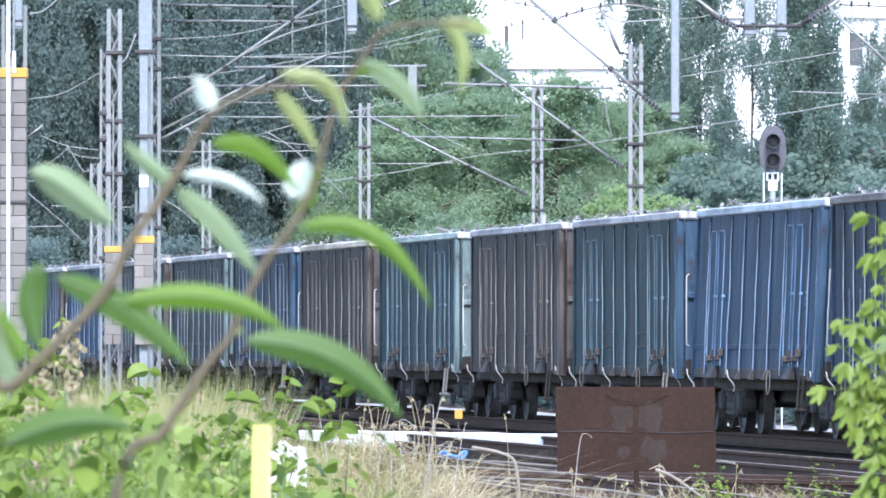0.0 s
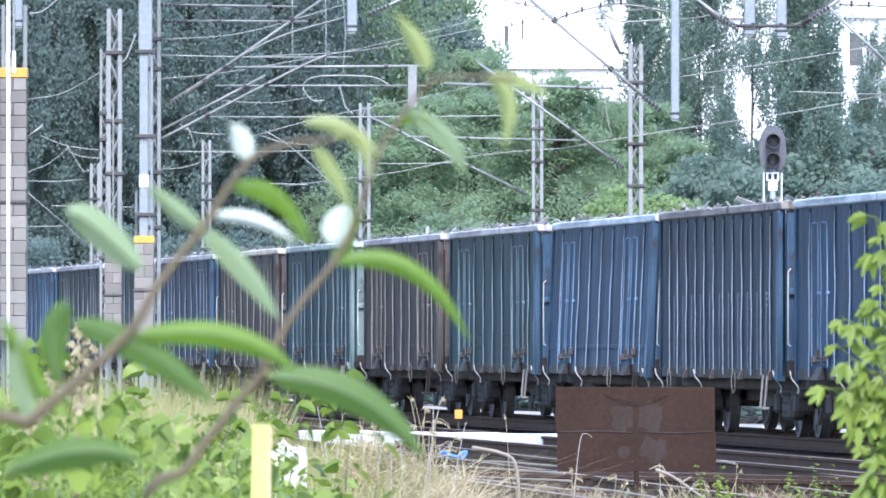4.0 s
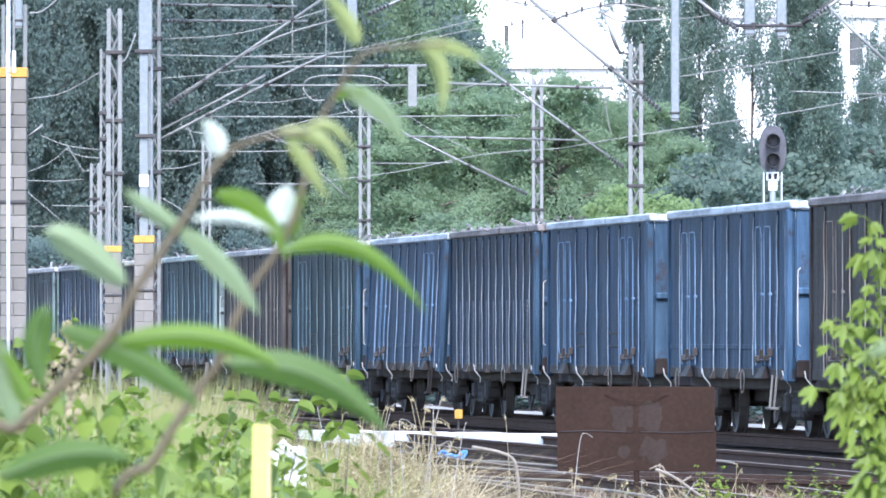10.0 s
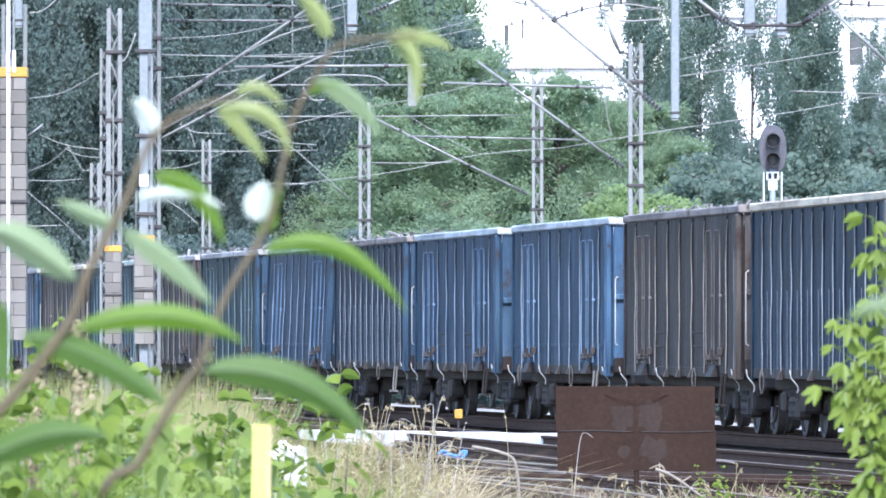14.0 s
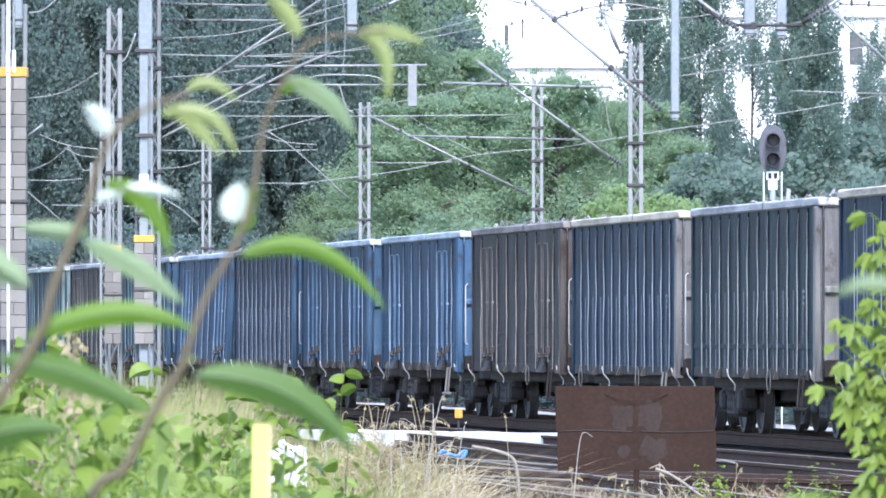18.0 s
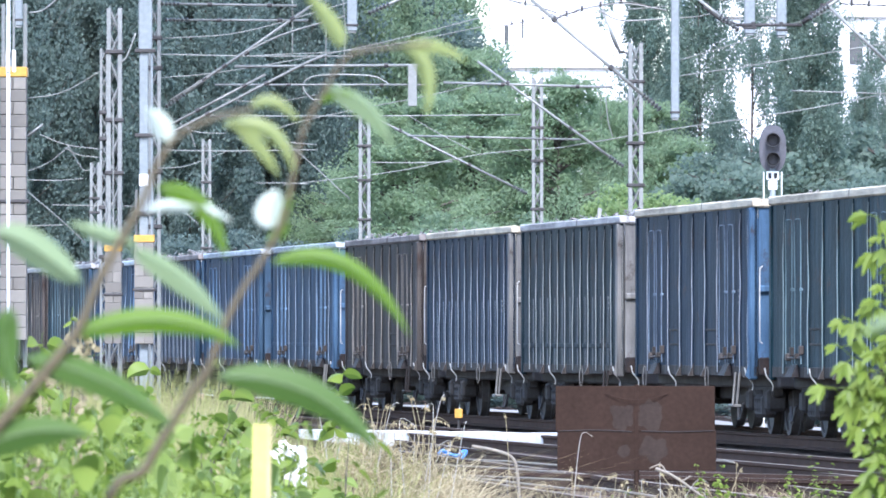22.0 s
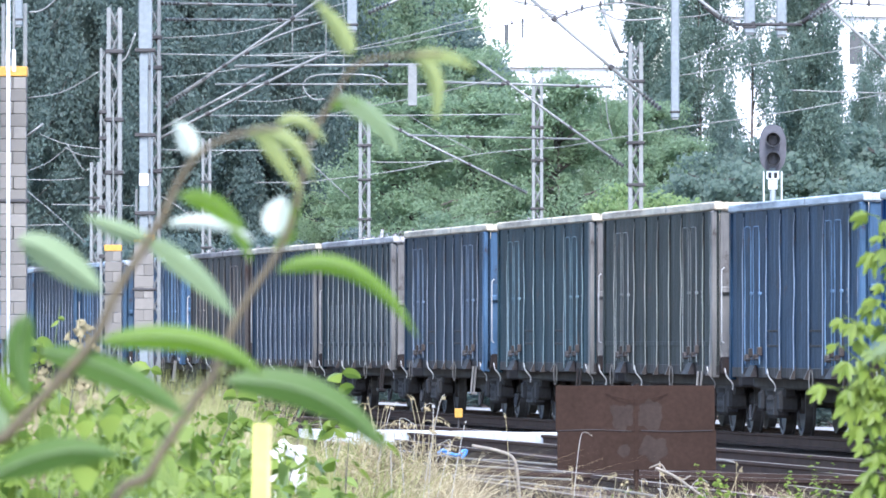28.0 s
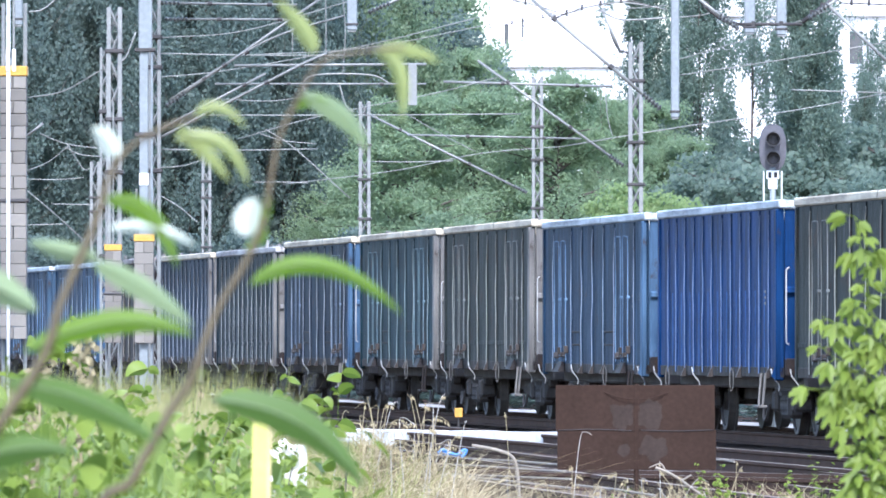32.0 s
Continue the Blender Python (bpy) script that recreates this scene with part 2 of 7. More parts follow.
def place(name, me, mat, parent=None, label="", at=None):
    """One object on a mesh; the material sits on the object, so that meshes can be shared."""
    ob = new(name, me)
    if not me.materials:
        me.materials.append(mat)
    if me.materials[0] != mat:
        ob.material_slots[0].link = 'OBJECT'
        ob.material_slots[0].material = mat
    if parent:
        ob.parent = parent
    if at:
        ob.matrix_basis = at
    if label:
        ob["label"] = label
    return ob


def part(name, bm, mat, parent, label="", smooth=False):
    return place(name, mesh_of(bm, name, smooth), mat, parent, label)


def thing(name, label, category, group="", kind="", at=(0, 0, 0)):
    e = new(name)
    e.location = at
    e.empty_display_size = 0.2
    return tagged(e, label, category, group, kind)


def quads_mesh(name, centres, across, along):
    """Many small four-sided leaves in one mesh."""
    n = len(centres)
    v = np.empty((n, 4, 3))
    v[:, 0], v[:, 1] = centres - along * 0.5, centres + across * 0.5
    v[:, 2], v[:, 3] = centres + along * 0.5, centres - across * 0.5
    me = bpy.data.meshes.new(name)
    me.from_pydata(v.reshape(-1, 3).tolist(), [], np.arange(4 * n).reshape(-1, 4).tolist())
    return me


def random_units(n, rng):
    u = rng.normal(size=(n, 3))
    return u / np.linalg.norm(u, axis=1)[:, None]


GZ = -0.22

# ---- ground ----
bm = bmesh.new()
bmesh.ops.create_grid(bm, x_segments=8, y_segments=8, size=2500)
ground = tagged(part("ground", bm, GROUND, None), "dark ballast and bare earth of a railway yard", "ground", kind="structure")
ground.location = (0, 2000, -0.22)

# ---- the line on which the train runs ----
X0, H0, BEND = 3.228, 0.11005, 0.000107


def line_at(s, side=0.0, z=0.0):
    """A pose on the running line, s metres along it; +x runs away from the camera, side is to the right."""
    a = H0 + BEND * s
    x = X0 - (s * math.sin(H0) + 0.5 * BEND * s * s * math.cos(H0))
    y = 150 + s * math.cos(H0) - 0.5 * BEND * s * s * math.sin(H0)
    o = 1.5 + side
    return pose(x + o * math.cos(a), y + o * math.sin(a), z, 0, 0, 90 + math.degrees(a))


def rail_mesh(points, name):
    """A flat-bottomed rail drawn along points given as poses."""
    prof = [(-0.07, -0.17), (-0.07, -0.155), (-0.012, -0.13), (-0.012, -0.045), (-0.036, -0.03), (-0.036, 0.0), (0.036, 0.0), (0.036, -0.03),
            (0.012, -0.045), (0.012, -0.13), (0.07, -0.155), (0.07, -0.17)]
    b = bmesh.new()
    rings = [[b.verts.new(m @ Vector((0, p, q))) for p, q in prof] for m in points]
    for r, s in zip(rings, rings[1:]):
        for k in range(len(prof)):
            b.faces.new((r[k], r[(k + 1) % len(prof)], s[(k + 1) % len(prof)], s[k]))
    return mesh_of(b, name)


sleeper_bm = bmesh.new()
soft_box(sleeper_bm, (-0.13, -1.3, -0.19), (0.13, 1.3, -0.165), 0.01)
SLEEPER_MESH = mesh_of(sleeper_bm, "sleeper")


def railway_track(name, label, poses, gap=0.62, first=0, last=0):
    t = thing(name, label, "railway track", kind="structure")
    for side in (-0.75, 0.75):
        place("rail", rail_mesh([m @ Matrix.Translation((0, side, 0)) for m in poses], "rail"), RAIL_SIDE, t, "steel rail with a worn bright head")
        b = bmesh.new()
        rings = [[b.verts.new(m @ Vector((0, side + q, 0.004))) for q in (-0.03, 0.03)] for m in poses]
        for r, s in zip(rings, rings[1:]):
            b.faces.new((r[0], r[1], s[1], s[0]))
        part("rail_head", b, RAIL_TOP, t)
    return t


railway_track("track_main", "running line of worn rails on dark ballast", [line_at(s) for s in range(-70, 330, 5)])
railway_track("track_second", "empty siding track beside the goods train", [line_at(s, -4.6, -0.02) for s in range(-110, 330, 5)])


def straight(p, q):
    a = math.atan2(q[1] - p[1], q[0] - p[0])
    n = int((Vector(q) - Vector(p)).length / 6) + 2
    return [Matrix.Translation(Vector(p).lerp(Vector(q), k / (n - 1))) @ Matrix.Rotation(a, 4, 'Z') for k in range(n)]


b = bmesh.new()
rings = [[b.verts.new(line_at(s, q + 0.25 * math.sin(s * 0.7 + q)) @ Vector((0, 0, GZ + 0.05))) for q in (2.3, 4.8)] for s in range(-70, 330, 3)]
for r, q in zip(rings, rings[1:]):
    b.faces.new((r[0], r[1], q[1], q[0]))
tagged(part("path", b, GRAVEL, None), "pale gravel service path beyond the running line", "path", kind="structure")

# ---- wagons ----
PITCH, BODY = 14.04, 12.5
FLOOR, RIM = 0.84, 3.03
WAGONS = {}


def shared(key, build):
    if key not in WAGONS:
        b = bmesh.new()
        build(b)
        WAGONS[key] = mesh_of(b, key)
    return WAGONS[key]


HALF = BODY / 2


def m_side_wall(b):
    soft_box(b, (-HALF, -0.02, FLOOR), (HALF, 0.02, RIM + 0.06), 0.005)


def m_sill(b):
    soft_box(b, (-HALF, -0.05, FLOOR - 0.04), (HALF, 0.008, FLOOR + 0.10), 0.006)


def m_belt(b):
    soft_box(b, (-HALF + 0.1, 0.01, 1.20), (HALF - 0.1, 0.032, 1.27), 0.006)


def m_end_wall(b):
    soft_box(b, (-0.03, -1.36, FLOOR), (0.03, 1.36, RIM + 0.05), 0.005)


def m_end_strap(b):
    soft_box(b, (-0.09, -1.36, 1.93), (0.09, 1.36, 2.03), 0.02)


def m_end_sill(b):
    soft_box(b, (-0.07, -1.36, FLOOR - 0.02), (0.07, 1.36, FLOOR + 0.22), 0.02)


def m_top_rail(b):
    soft_box(b, (-HALF - 0.06, -0.085, RIM + 0.05), (HALF + 0.06, 0.045, RIM + 0.17), 0.02)


def m_end_rail(b):
    soft_box(b, (-0.08, -1.37, RIM + 0.04), (0.08, 1.37, RIM + 0.16), 0.025)


def m_rib(b):
    soft_box(b, (-0.03, 0.015, FLOOR + 0.02), (0.09, 0.036, RIM + 0.04), 0.005)


def m_flange(b, seed=0.0):
    """Pale rib edge, a little bent by years of loading."""
    rings = []
    for k in range(13):
        z = FLOOR + 0.01 + (RIM - 0.03 - FLOOR) * k / 12
        y = 0.046 + 0.012 * noise.noise((seed * 5.3, k * 0.4, 0.7)) - 0.012 * max(0.0, (k - 11))
        rings.append([b.verts.new((x, y + q, z)) for x, q in ((-0.044, -0.006), (-0.032, -0.006), (-0.032, 0.006), (-0.044, 0.006))])
    for a, c in zip(rings, rings[1:]):
        for k in range(4):
            b.faces.new((a[k], a[(k + 1) % 4], c[(k + 1) % 4], c[k]))
    b.faces.new(rings[0][::-1])
    b.faces.new(rings[-1])


def flange(rng):
    k = rng.randrange(5)
    return shared("rib_flange_%d" % k, lambda b: m_flange(b, k + 1.0))


def m_half_rib(b):
    soft_box(b, (-0.006, 0.015, FLOOR + 0.02), (0.006, 0.029, FLOOR + 1.15), 0.002)


def m_post(b):
    soft_box(b, (-0.11, -0.03, FLOOR - 0.08), (0.11, 0.085, RIM + 0.045), 0.02)
    v = [b.verts.new(p) for p in ((-0.10, 0.085, FLOOR + 0.16), (-0.10, 0.14, FLOOR - 0.02), (-0.10, 0.085, FLOOR - 0.08),
                                  (-0.06, 0.085, FLOOR + 0.16), (-0.06, 0.14, FLOOR - 0.02), (-0.06, 0.085, FLOOR - 0.08))]
    for f in ((0, 1, 2), (3, 5, 4), (0, 3, 4, 1), (1, 4, 5, 2), (0, 2, 5, 3)):
        b.faces.new([v[k] for k in f])


def m_far_post(b):
    soft_box(b, (-0.08, -0.03, FLOOR - 0.08), (0.08, 0.05, RIM + 0.045), 0.012)


def m_door_bar(b):
    """Two hoop-topped locking bars, kinked, with a cam at the foot of each."""
    for x in (-0.42, 0.42):
        tube(b, curve_points([(x - 0.2, 0.045, 0.98), (x - 0.19, 0.05, 1.5), (x - 0.2, 0.047, 2.0), (x - 0.19, 0.05, 2.78), (x - 0.10, 0.06, 2.86), (x + 0.10, 0.07, 2.86),
                              (x + 0.19, 0.078, 2.78), (x + 0.2, 0.07, 2.0), (x + 0.18, 0.078, 1.5), (x + 0.2, 0.07, 0.98)], 3), 0.008, 6)
        soft_box(b, (x - 0.24, 0.02, 1.93), (x - 0.16, 0.06, 1.97), 0.006)


def m_door_cam(b):
    """Rusty cams and a hinge pin at the foot of a side door."""
    soft_box(b, (-0.67, 0.02, 1.10), (-0.54, 0.085, 1.22), 0.01)
    soft_box(b, (-0.32, 0.02, 1.04), (-0.16, 0.09, 1.12), 0.01)
    soft_box(b, (0.17, 0.02, 1.08), (0.30, 0.085, 1.20), 0.01)
    soft_box(b, (0.52, 0.02, 1.02), (0.68, 0.09, 1.12), 0.01)
    tube(b, [(-0.6, 0.06, 1.06), (0.6, 0.07, 1.05)], 0.014, 6)


def m_low_bar(b):
    for z in (1.22, 1.42):
        soft_box(b, (-0.6, 0.018, z), (0.6, 0.034, z + 0.03), 0.005)


def m_door_foot(b):
    v = [(-0.34, 0.02), (0.30, 0.02), (0.30, 0.13), (-0.34, 0.13)]
    lo = [b.verts.new((x, y, FLOOR - 0.03)) for x, y in v]
    hi = [b.verts.new((x * 0.75, 0.02 + (y - 0.02) * 0.25, FLOOR + 0.13)) for x, y in v]
    for k in range(4):
        b.faces.new((lo[k], lo[(k + 1) % 4], hi[(k + 1) % 4], hi[k]))
    b.faces.new(hi)
    b.faces.new(lo[::-1])


def m_hook(b):
    tube(b, curve_points([(0, 0.13, FLOOR + 0.08), (-0.02, 0.11, FLOOR - 0.02), (-0.03, 0.05, FLOOR - 0.10), (-0.02, 0.02, FLOOR - 0.15), (0.0, 0.025, FLOOR - 0.22)], 5), 0.009, 5)


def m_ring(b):
    """A long lashing ring hanging from the sill."""
    pts = [(0.02 * math.sin(2 * math.pi * k / 16), 0.085 + 0.022 * math.sin(2 * math.pi * k / 16), FLOOR - 0.08 - 0.16 * math.cos(2 * math.pi * k / 16)) for k in range(17)]
    tube(b, pts, 0.007, 5)


def m_foot(b):
    """Scuffed gusset plate at the foot of a rib."""
    v = [b.verts.new(p) for p in ((-0.045, 0.02, FLOOR + 0.13), (-0.045, 0.10, FLOOR - 0.05), (-0.045, 0.02, FLOOR - 0.05),
                                  (0.06, 0.02, FLOOR + 0.13), (0.06, 0.10, FLOOR - 0.05), (0.06, 0.02, FLOOR - 0.05))]
    for f in ((0, 1, 2), (3, 5, 4), (0, 3, 4, 1), (1, 4, 5, 2), (0, 2, 5, 3)):
        b.faces.new([v[k] for k in f])


def m_step(b):
    for x in (-0.2, 0.2):
        tube(b, [(x, 0.16, FLOOR + 0.02), (x, 0.2, FLOOR - 0.42)], 0.018, 5)
    soft_box(b, (-0.22, 0.14, FLOOR - 0.45), (0.22, 0.26, FLOOR - 0.41), 0.008)


def m_stencil(b):
    for z, x0, x1 in ((1.95, -0.10, 0.09), (1.87, -0.10, 0.04), (1.79, -0.08, 0.07)):
        box(b, (x0, 0.021, z), (x1, 0.024, z + 0.035))


def m_hand_rail(b):
    tube(b, curve_points([(0, 0.02, 1.25), (0, 0.05, 1.27), (0, 0.06, 1.36), (0, 0.06, 2.18), (0, 0.05, 2.26), (0, 0.02, 2.29)], 3), 0.010, 6)


def m_underframe(b):
    soft_box(b, (-HALF - 0.1, -1.1, FLOOR - 0.2), (HALF + 0.1, 1.1, FLOOR), 0.03)
    for y in (-0.5, 0.5):
        soft_box(b, (-HALF, y - 0.09, FLOOR - 0.38), (HALF, y + 0.09, FLOOR - 0.2), 0.02)
    lathe(b, [(0, 0.05), (0.05, 0.2), (0.95, 0.2), (1, 0.05)], (-0.7, 0.55, 0.52), (0.7, 0.55, 0.52), 12)


def m_bogie(b):
    for y in (-1.0, 1.0):
        soft_box(b, (-1.15, y - 0.09, 0.52), (1.15, y + 0.09, 0.68), 0.03)
        soft_box(b, (-0.42, y - 0.12, 0.24), (0.42, y + 0.12, 0.56), 0.05)
        for x in (-0.9, 0.9):
            soft_box(b, (x - 0.17, y - 0.14, 0.33), (x + 0.17, y + 0.14, 0.62), 0.04)
        for x in (-0.2, 0.0, 0.2):
            lathe(b, [(0, 0.06), (0.2, 0.085), (0.4, 0.06), (0.6, 0.085), (0.8, 0.06), (1, 0.085)], (x, y * 1.06, 0.30), (x, y * 1.06, 0.62), 8)
    soft_box(b, (-0.3, -1.0, 0.42), (0.3, 1.0, 0.7), 0.04)


def m_wheelset(b):
    for s in (-1, 1):
        lathe(b, [(0, 0.49), (0.22, 0.49), (0.24, 0.46), (1.0, 0.455), (1.001, 0.40), (0.8, 0.39), (0.7, 0.16), (1.15, 0.15), (1.2, 0.08)],
              (0, s * 0.68, 0), (0, s * 0.82, 0), 22)
    tube(b, [(0, -0.7, 0), (0, 0.7, 0)], 0.08, 10)


def m_buffer(b):
    lathe(b, [(0, 0.11), (0.6, 0.11), (0.61, 0.08), (0.88, 0.08), (0.89, 0.23), (1.0, 0.22)], (0, 0, 0), (0.62, 0, 0), 14)


def m_brake_rod(b):
    tube(b, [(-0.25, 0, 0.42), (-0.1, 0.02, 0.22), (0.16, 0.02, 0.2), (0.3, 0, 0.4)], 0.025, 5)


ALONG = (0.25, 3.0, 4.0)
LIGHT_GREY = wagon_paint("faded grey paint", (0.235, 0.225, 0.205), 0.3, 0.6)
PALE_RAIL = wagon_paint("white hand rail paint", (0.62, 0.61, 0.57), 0.15, 0.6)
# Blue end paints: sun on the camera-facing ends is put into their paler colour.
PALE_BLUE = wagon_paint("sunlit blue end paint", (0.070, 0.118, 0.172), 0.45, 0.7)
SKY_BLUE = wagon_paint("sunlit light blue end paint", (0.092, 0.165, 0.26), 0.30, 0.7)
MINT = wagon_paint("bleached green paint", (0.21, 0.27, 0.255), 0.35, 0.6)
BUFF = wagon_paint("rusty buff paint", (0.125, 0.108, 0.095), 0.8, 0.5)
RIM_GREY = wagon_paint("grey rim paint", (0.50, 0.48, 0.45), 0.45, 0.7, ALONG)
RIM_BLUE = wagon_paint("chalky blue rim paint", (0.54, 0.59, 0.60), 0.25, 0.8, ALONG)
RIM_BROWN = wagon_paint("rusty rim paint", (0.28, 0.245, 0.22), 0.8, 0.5, ALONG)
RIM_MINT = wagon_paint("pale green rim paint", (0.52, 0.58, 0.50), 0.3, 0.7, ALONG)
CREAM = wagon_paint("weathered cream rim paint", (0.70, 0.60, 0.44), 0.35, 0.7, ALONG)
RUSTY = wagon_paint("grimy door paint", (0.042, 0.036, 0.034), 0.55)
FOOT = wagon_paint("scuffed sill paint", (0.10, 0.085, 0.075), 0.6, 0.6)
PAINTS = {
    "navy": wagon_paint("navy wagon paint", (0.0199, 0.0369, 0.0599), 0.40),
    "slate": wagon_paint("slate wagon paint", (0.0214, 0.0356, 0.0438), 0.46),
    "teal": wagon_paint("teal wagon paint", (0.0189, 0.0437, 0.0549), 0.45),
    "blue": wagon_paint("blue wagon paint", (0.0244, 0.0538, 0.0946), 0.30),
    "bright": wagon_paint("bright blue wagon paint", (0.0301, 0.0634, 0.1077), 0.25),
    "royal": wagon_paint("royal blue wagon paint", (0.0105, 0.0480, 0.1500), 0.10),
    "brown": wagon_paint("brown wagon paint", (0.0406, 0.0363, 0.0363), 0.60),
    "green": wagon_paint("grey-green wagon paint", (0.034, 0.041, 0.038), 0.56),
}
# Rib edge paint: sun on the narrow rib faces is put into the colour.
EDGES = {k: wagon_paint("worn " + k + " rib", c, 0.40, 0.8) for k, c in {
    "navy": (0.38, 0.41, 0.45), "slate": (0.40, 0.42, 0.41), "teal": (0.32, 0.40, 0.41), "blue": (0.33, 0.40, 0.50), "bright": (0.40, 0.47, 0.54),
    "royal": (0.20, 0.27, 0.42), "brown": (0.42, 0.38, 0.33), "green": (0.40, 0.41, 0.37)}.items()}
# Door bar and half rib paint: paler than the wagon body.
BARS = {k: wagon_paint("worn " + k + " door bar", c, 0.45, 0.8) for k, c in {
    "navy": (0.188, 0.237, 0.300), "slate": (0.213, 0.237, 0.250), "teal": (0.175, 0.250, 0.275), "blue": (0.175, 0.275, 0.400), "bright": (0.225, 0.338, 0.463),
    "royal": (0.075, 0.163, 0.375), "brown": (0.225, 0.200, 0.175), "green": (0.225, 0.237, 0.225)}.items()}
# paint, ribs ('d' with side doors, 'p' plain), rim and end paints, has scrap above the rim
TRAIN = {
    -10: ("navy", 'd', RIM_GREY, PALE_BLUE, True), -9: ("blue", 'd', CREAM, PALE_BLUE, True),
    -8: ("slate", 'p', RIM_GREY, BUFF, True), -7: ("blue", 'd', RIM_BLUE, PALE_BLUE, True),
    -6: ("navy", 'd', RIM_GREY, BUFF, True), -5: ("blue", 'd', RIM_GREY, PALE_BLUE, True),
    -4: ("slate", 'd', RIM_GREY, BUFF, True), -3: ("slate", 'd', RIM_GREY, MINT, True),
    -2: ("navy", 'd', RIM_GREY, PALE_BLUE, True), -1: ("brown", 'd', CREAM, BUFF, True),
    0: ("teal", 'd', RIM_MINT, MINT, True), 1: ("brown", 'd', RIM_GREY, BUFF, True),
    2: ("teal", 'd', RIM_GREY, PALE_BLUE, True), 3: ("blue", 'd', RIM_BLUE, PALE_BLUE, True),
    4: ("navy", 'p', RIM_BROWN, PALE_BLUE, True), 5: ("blue", 'd', RIM_BLUE, PALE_BLUE, False),
    6: ("bright", 'd', RIM_BLUE, SKY_BLUE, False), 7: ("brown", 'd', RIM_BROWN, BUFF, True),
    8: ("navy", 'p', CREAM, LIGHT_GREY, False), 9: ("slate", 'p', RIM_GREY, LIGHT_GREY, True),
    10: ("navy", 'd', CREAM, SKY_BLUE, False), 11: ("teal", 'd', CREAM, LIGHT_GREY, True),
    12: ("green", 'd', CREAM, LIGHT_GREY, False), 13: ("blue", 'd', RIM_BLUE, SKY_BLUE, False),
    14: ("royal", 'p', RIM_BLUE, PAINTS["royal"], False), 15: ("green", 'd', CREAM, LIGHT_GREY, False),
    16: ("slate", 'd', RIM_GREY, BUFF, True), 17: ("navy", 'd', RIM_GREY, BUFF, True),
}
NOTES = {
    "navy": "dark navy blue", "slate": "dirty slate grey", "teal": "dark teal", "blue": "faded blue", "bright": "bright blue, bleached",
    "royal": "freshly painted royal blue", "brown": "rust-brown, flaking", "green": "dull grey-green"}
OFFSETS = {-3: 0.07, -2: 0.15, -1: 0.28, 0: -0.28, 1: -0.62, 2: -0.15, 3: -0.02, 4: 0.55, 5: 0.39, 6: -0.41, 7: -0.09, 8: 0.23, 9: 0.24, 10: -0.45}


def turned(x, y, z, flip):
    return pose(x, y, z, 0, 0, 180 if flip else 0)


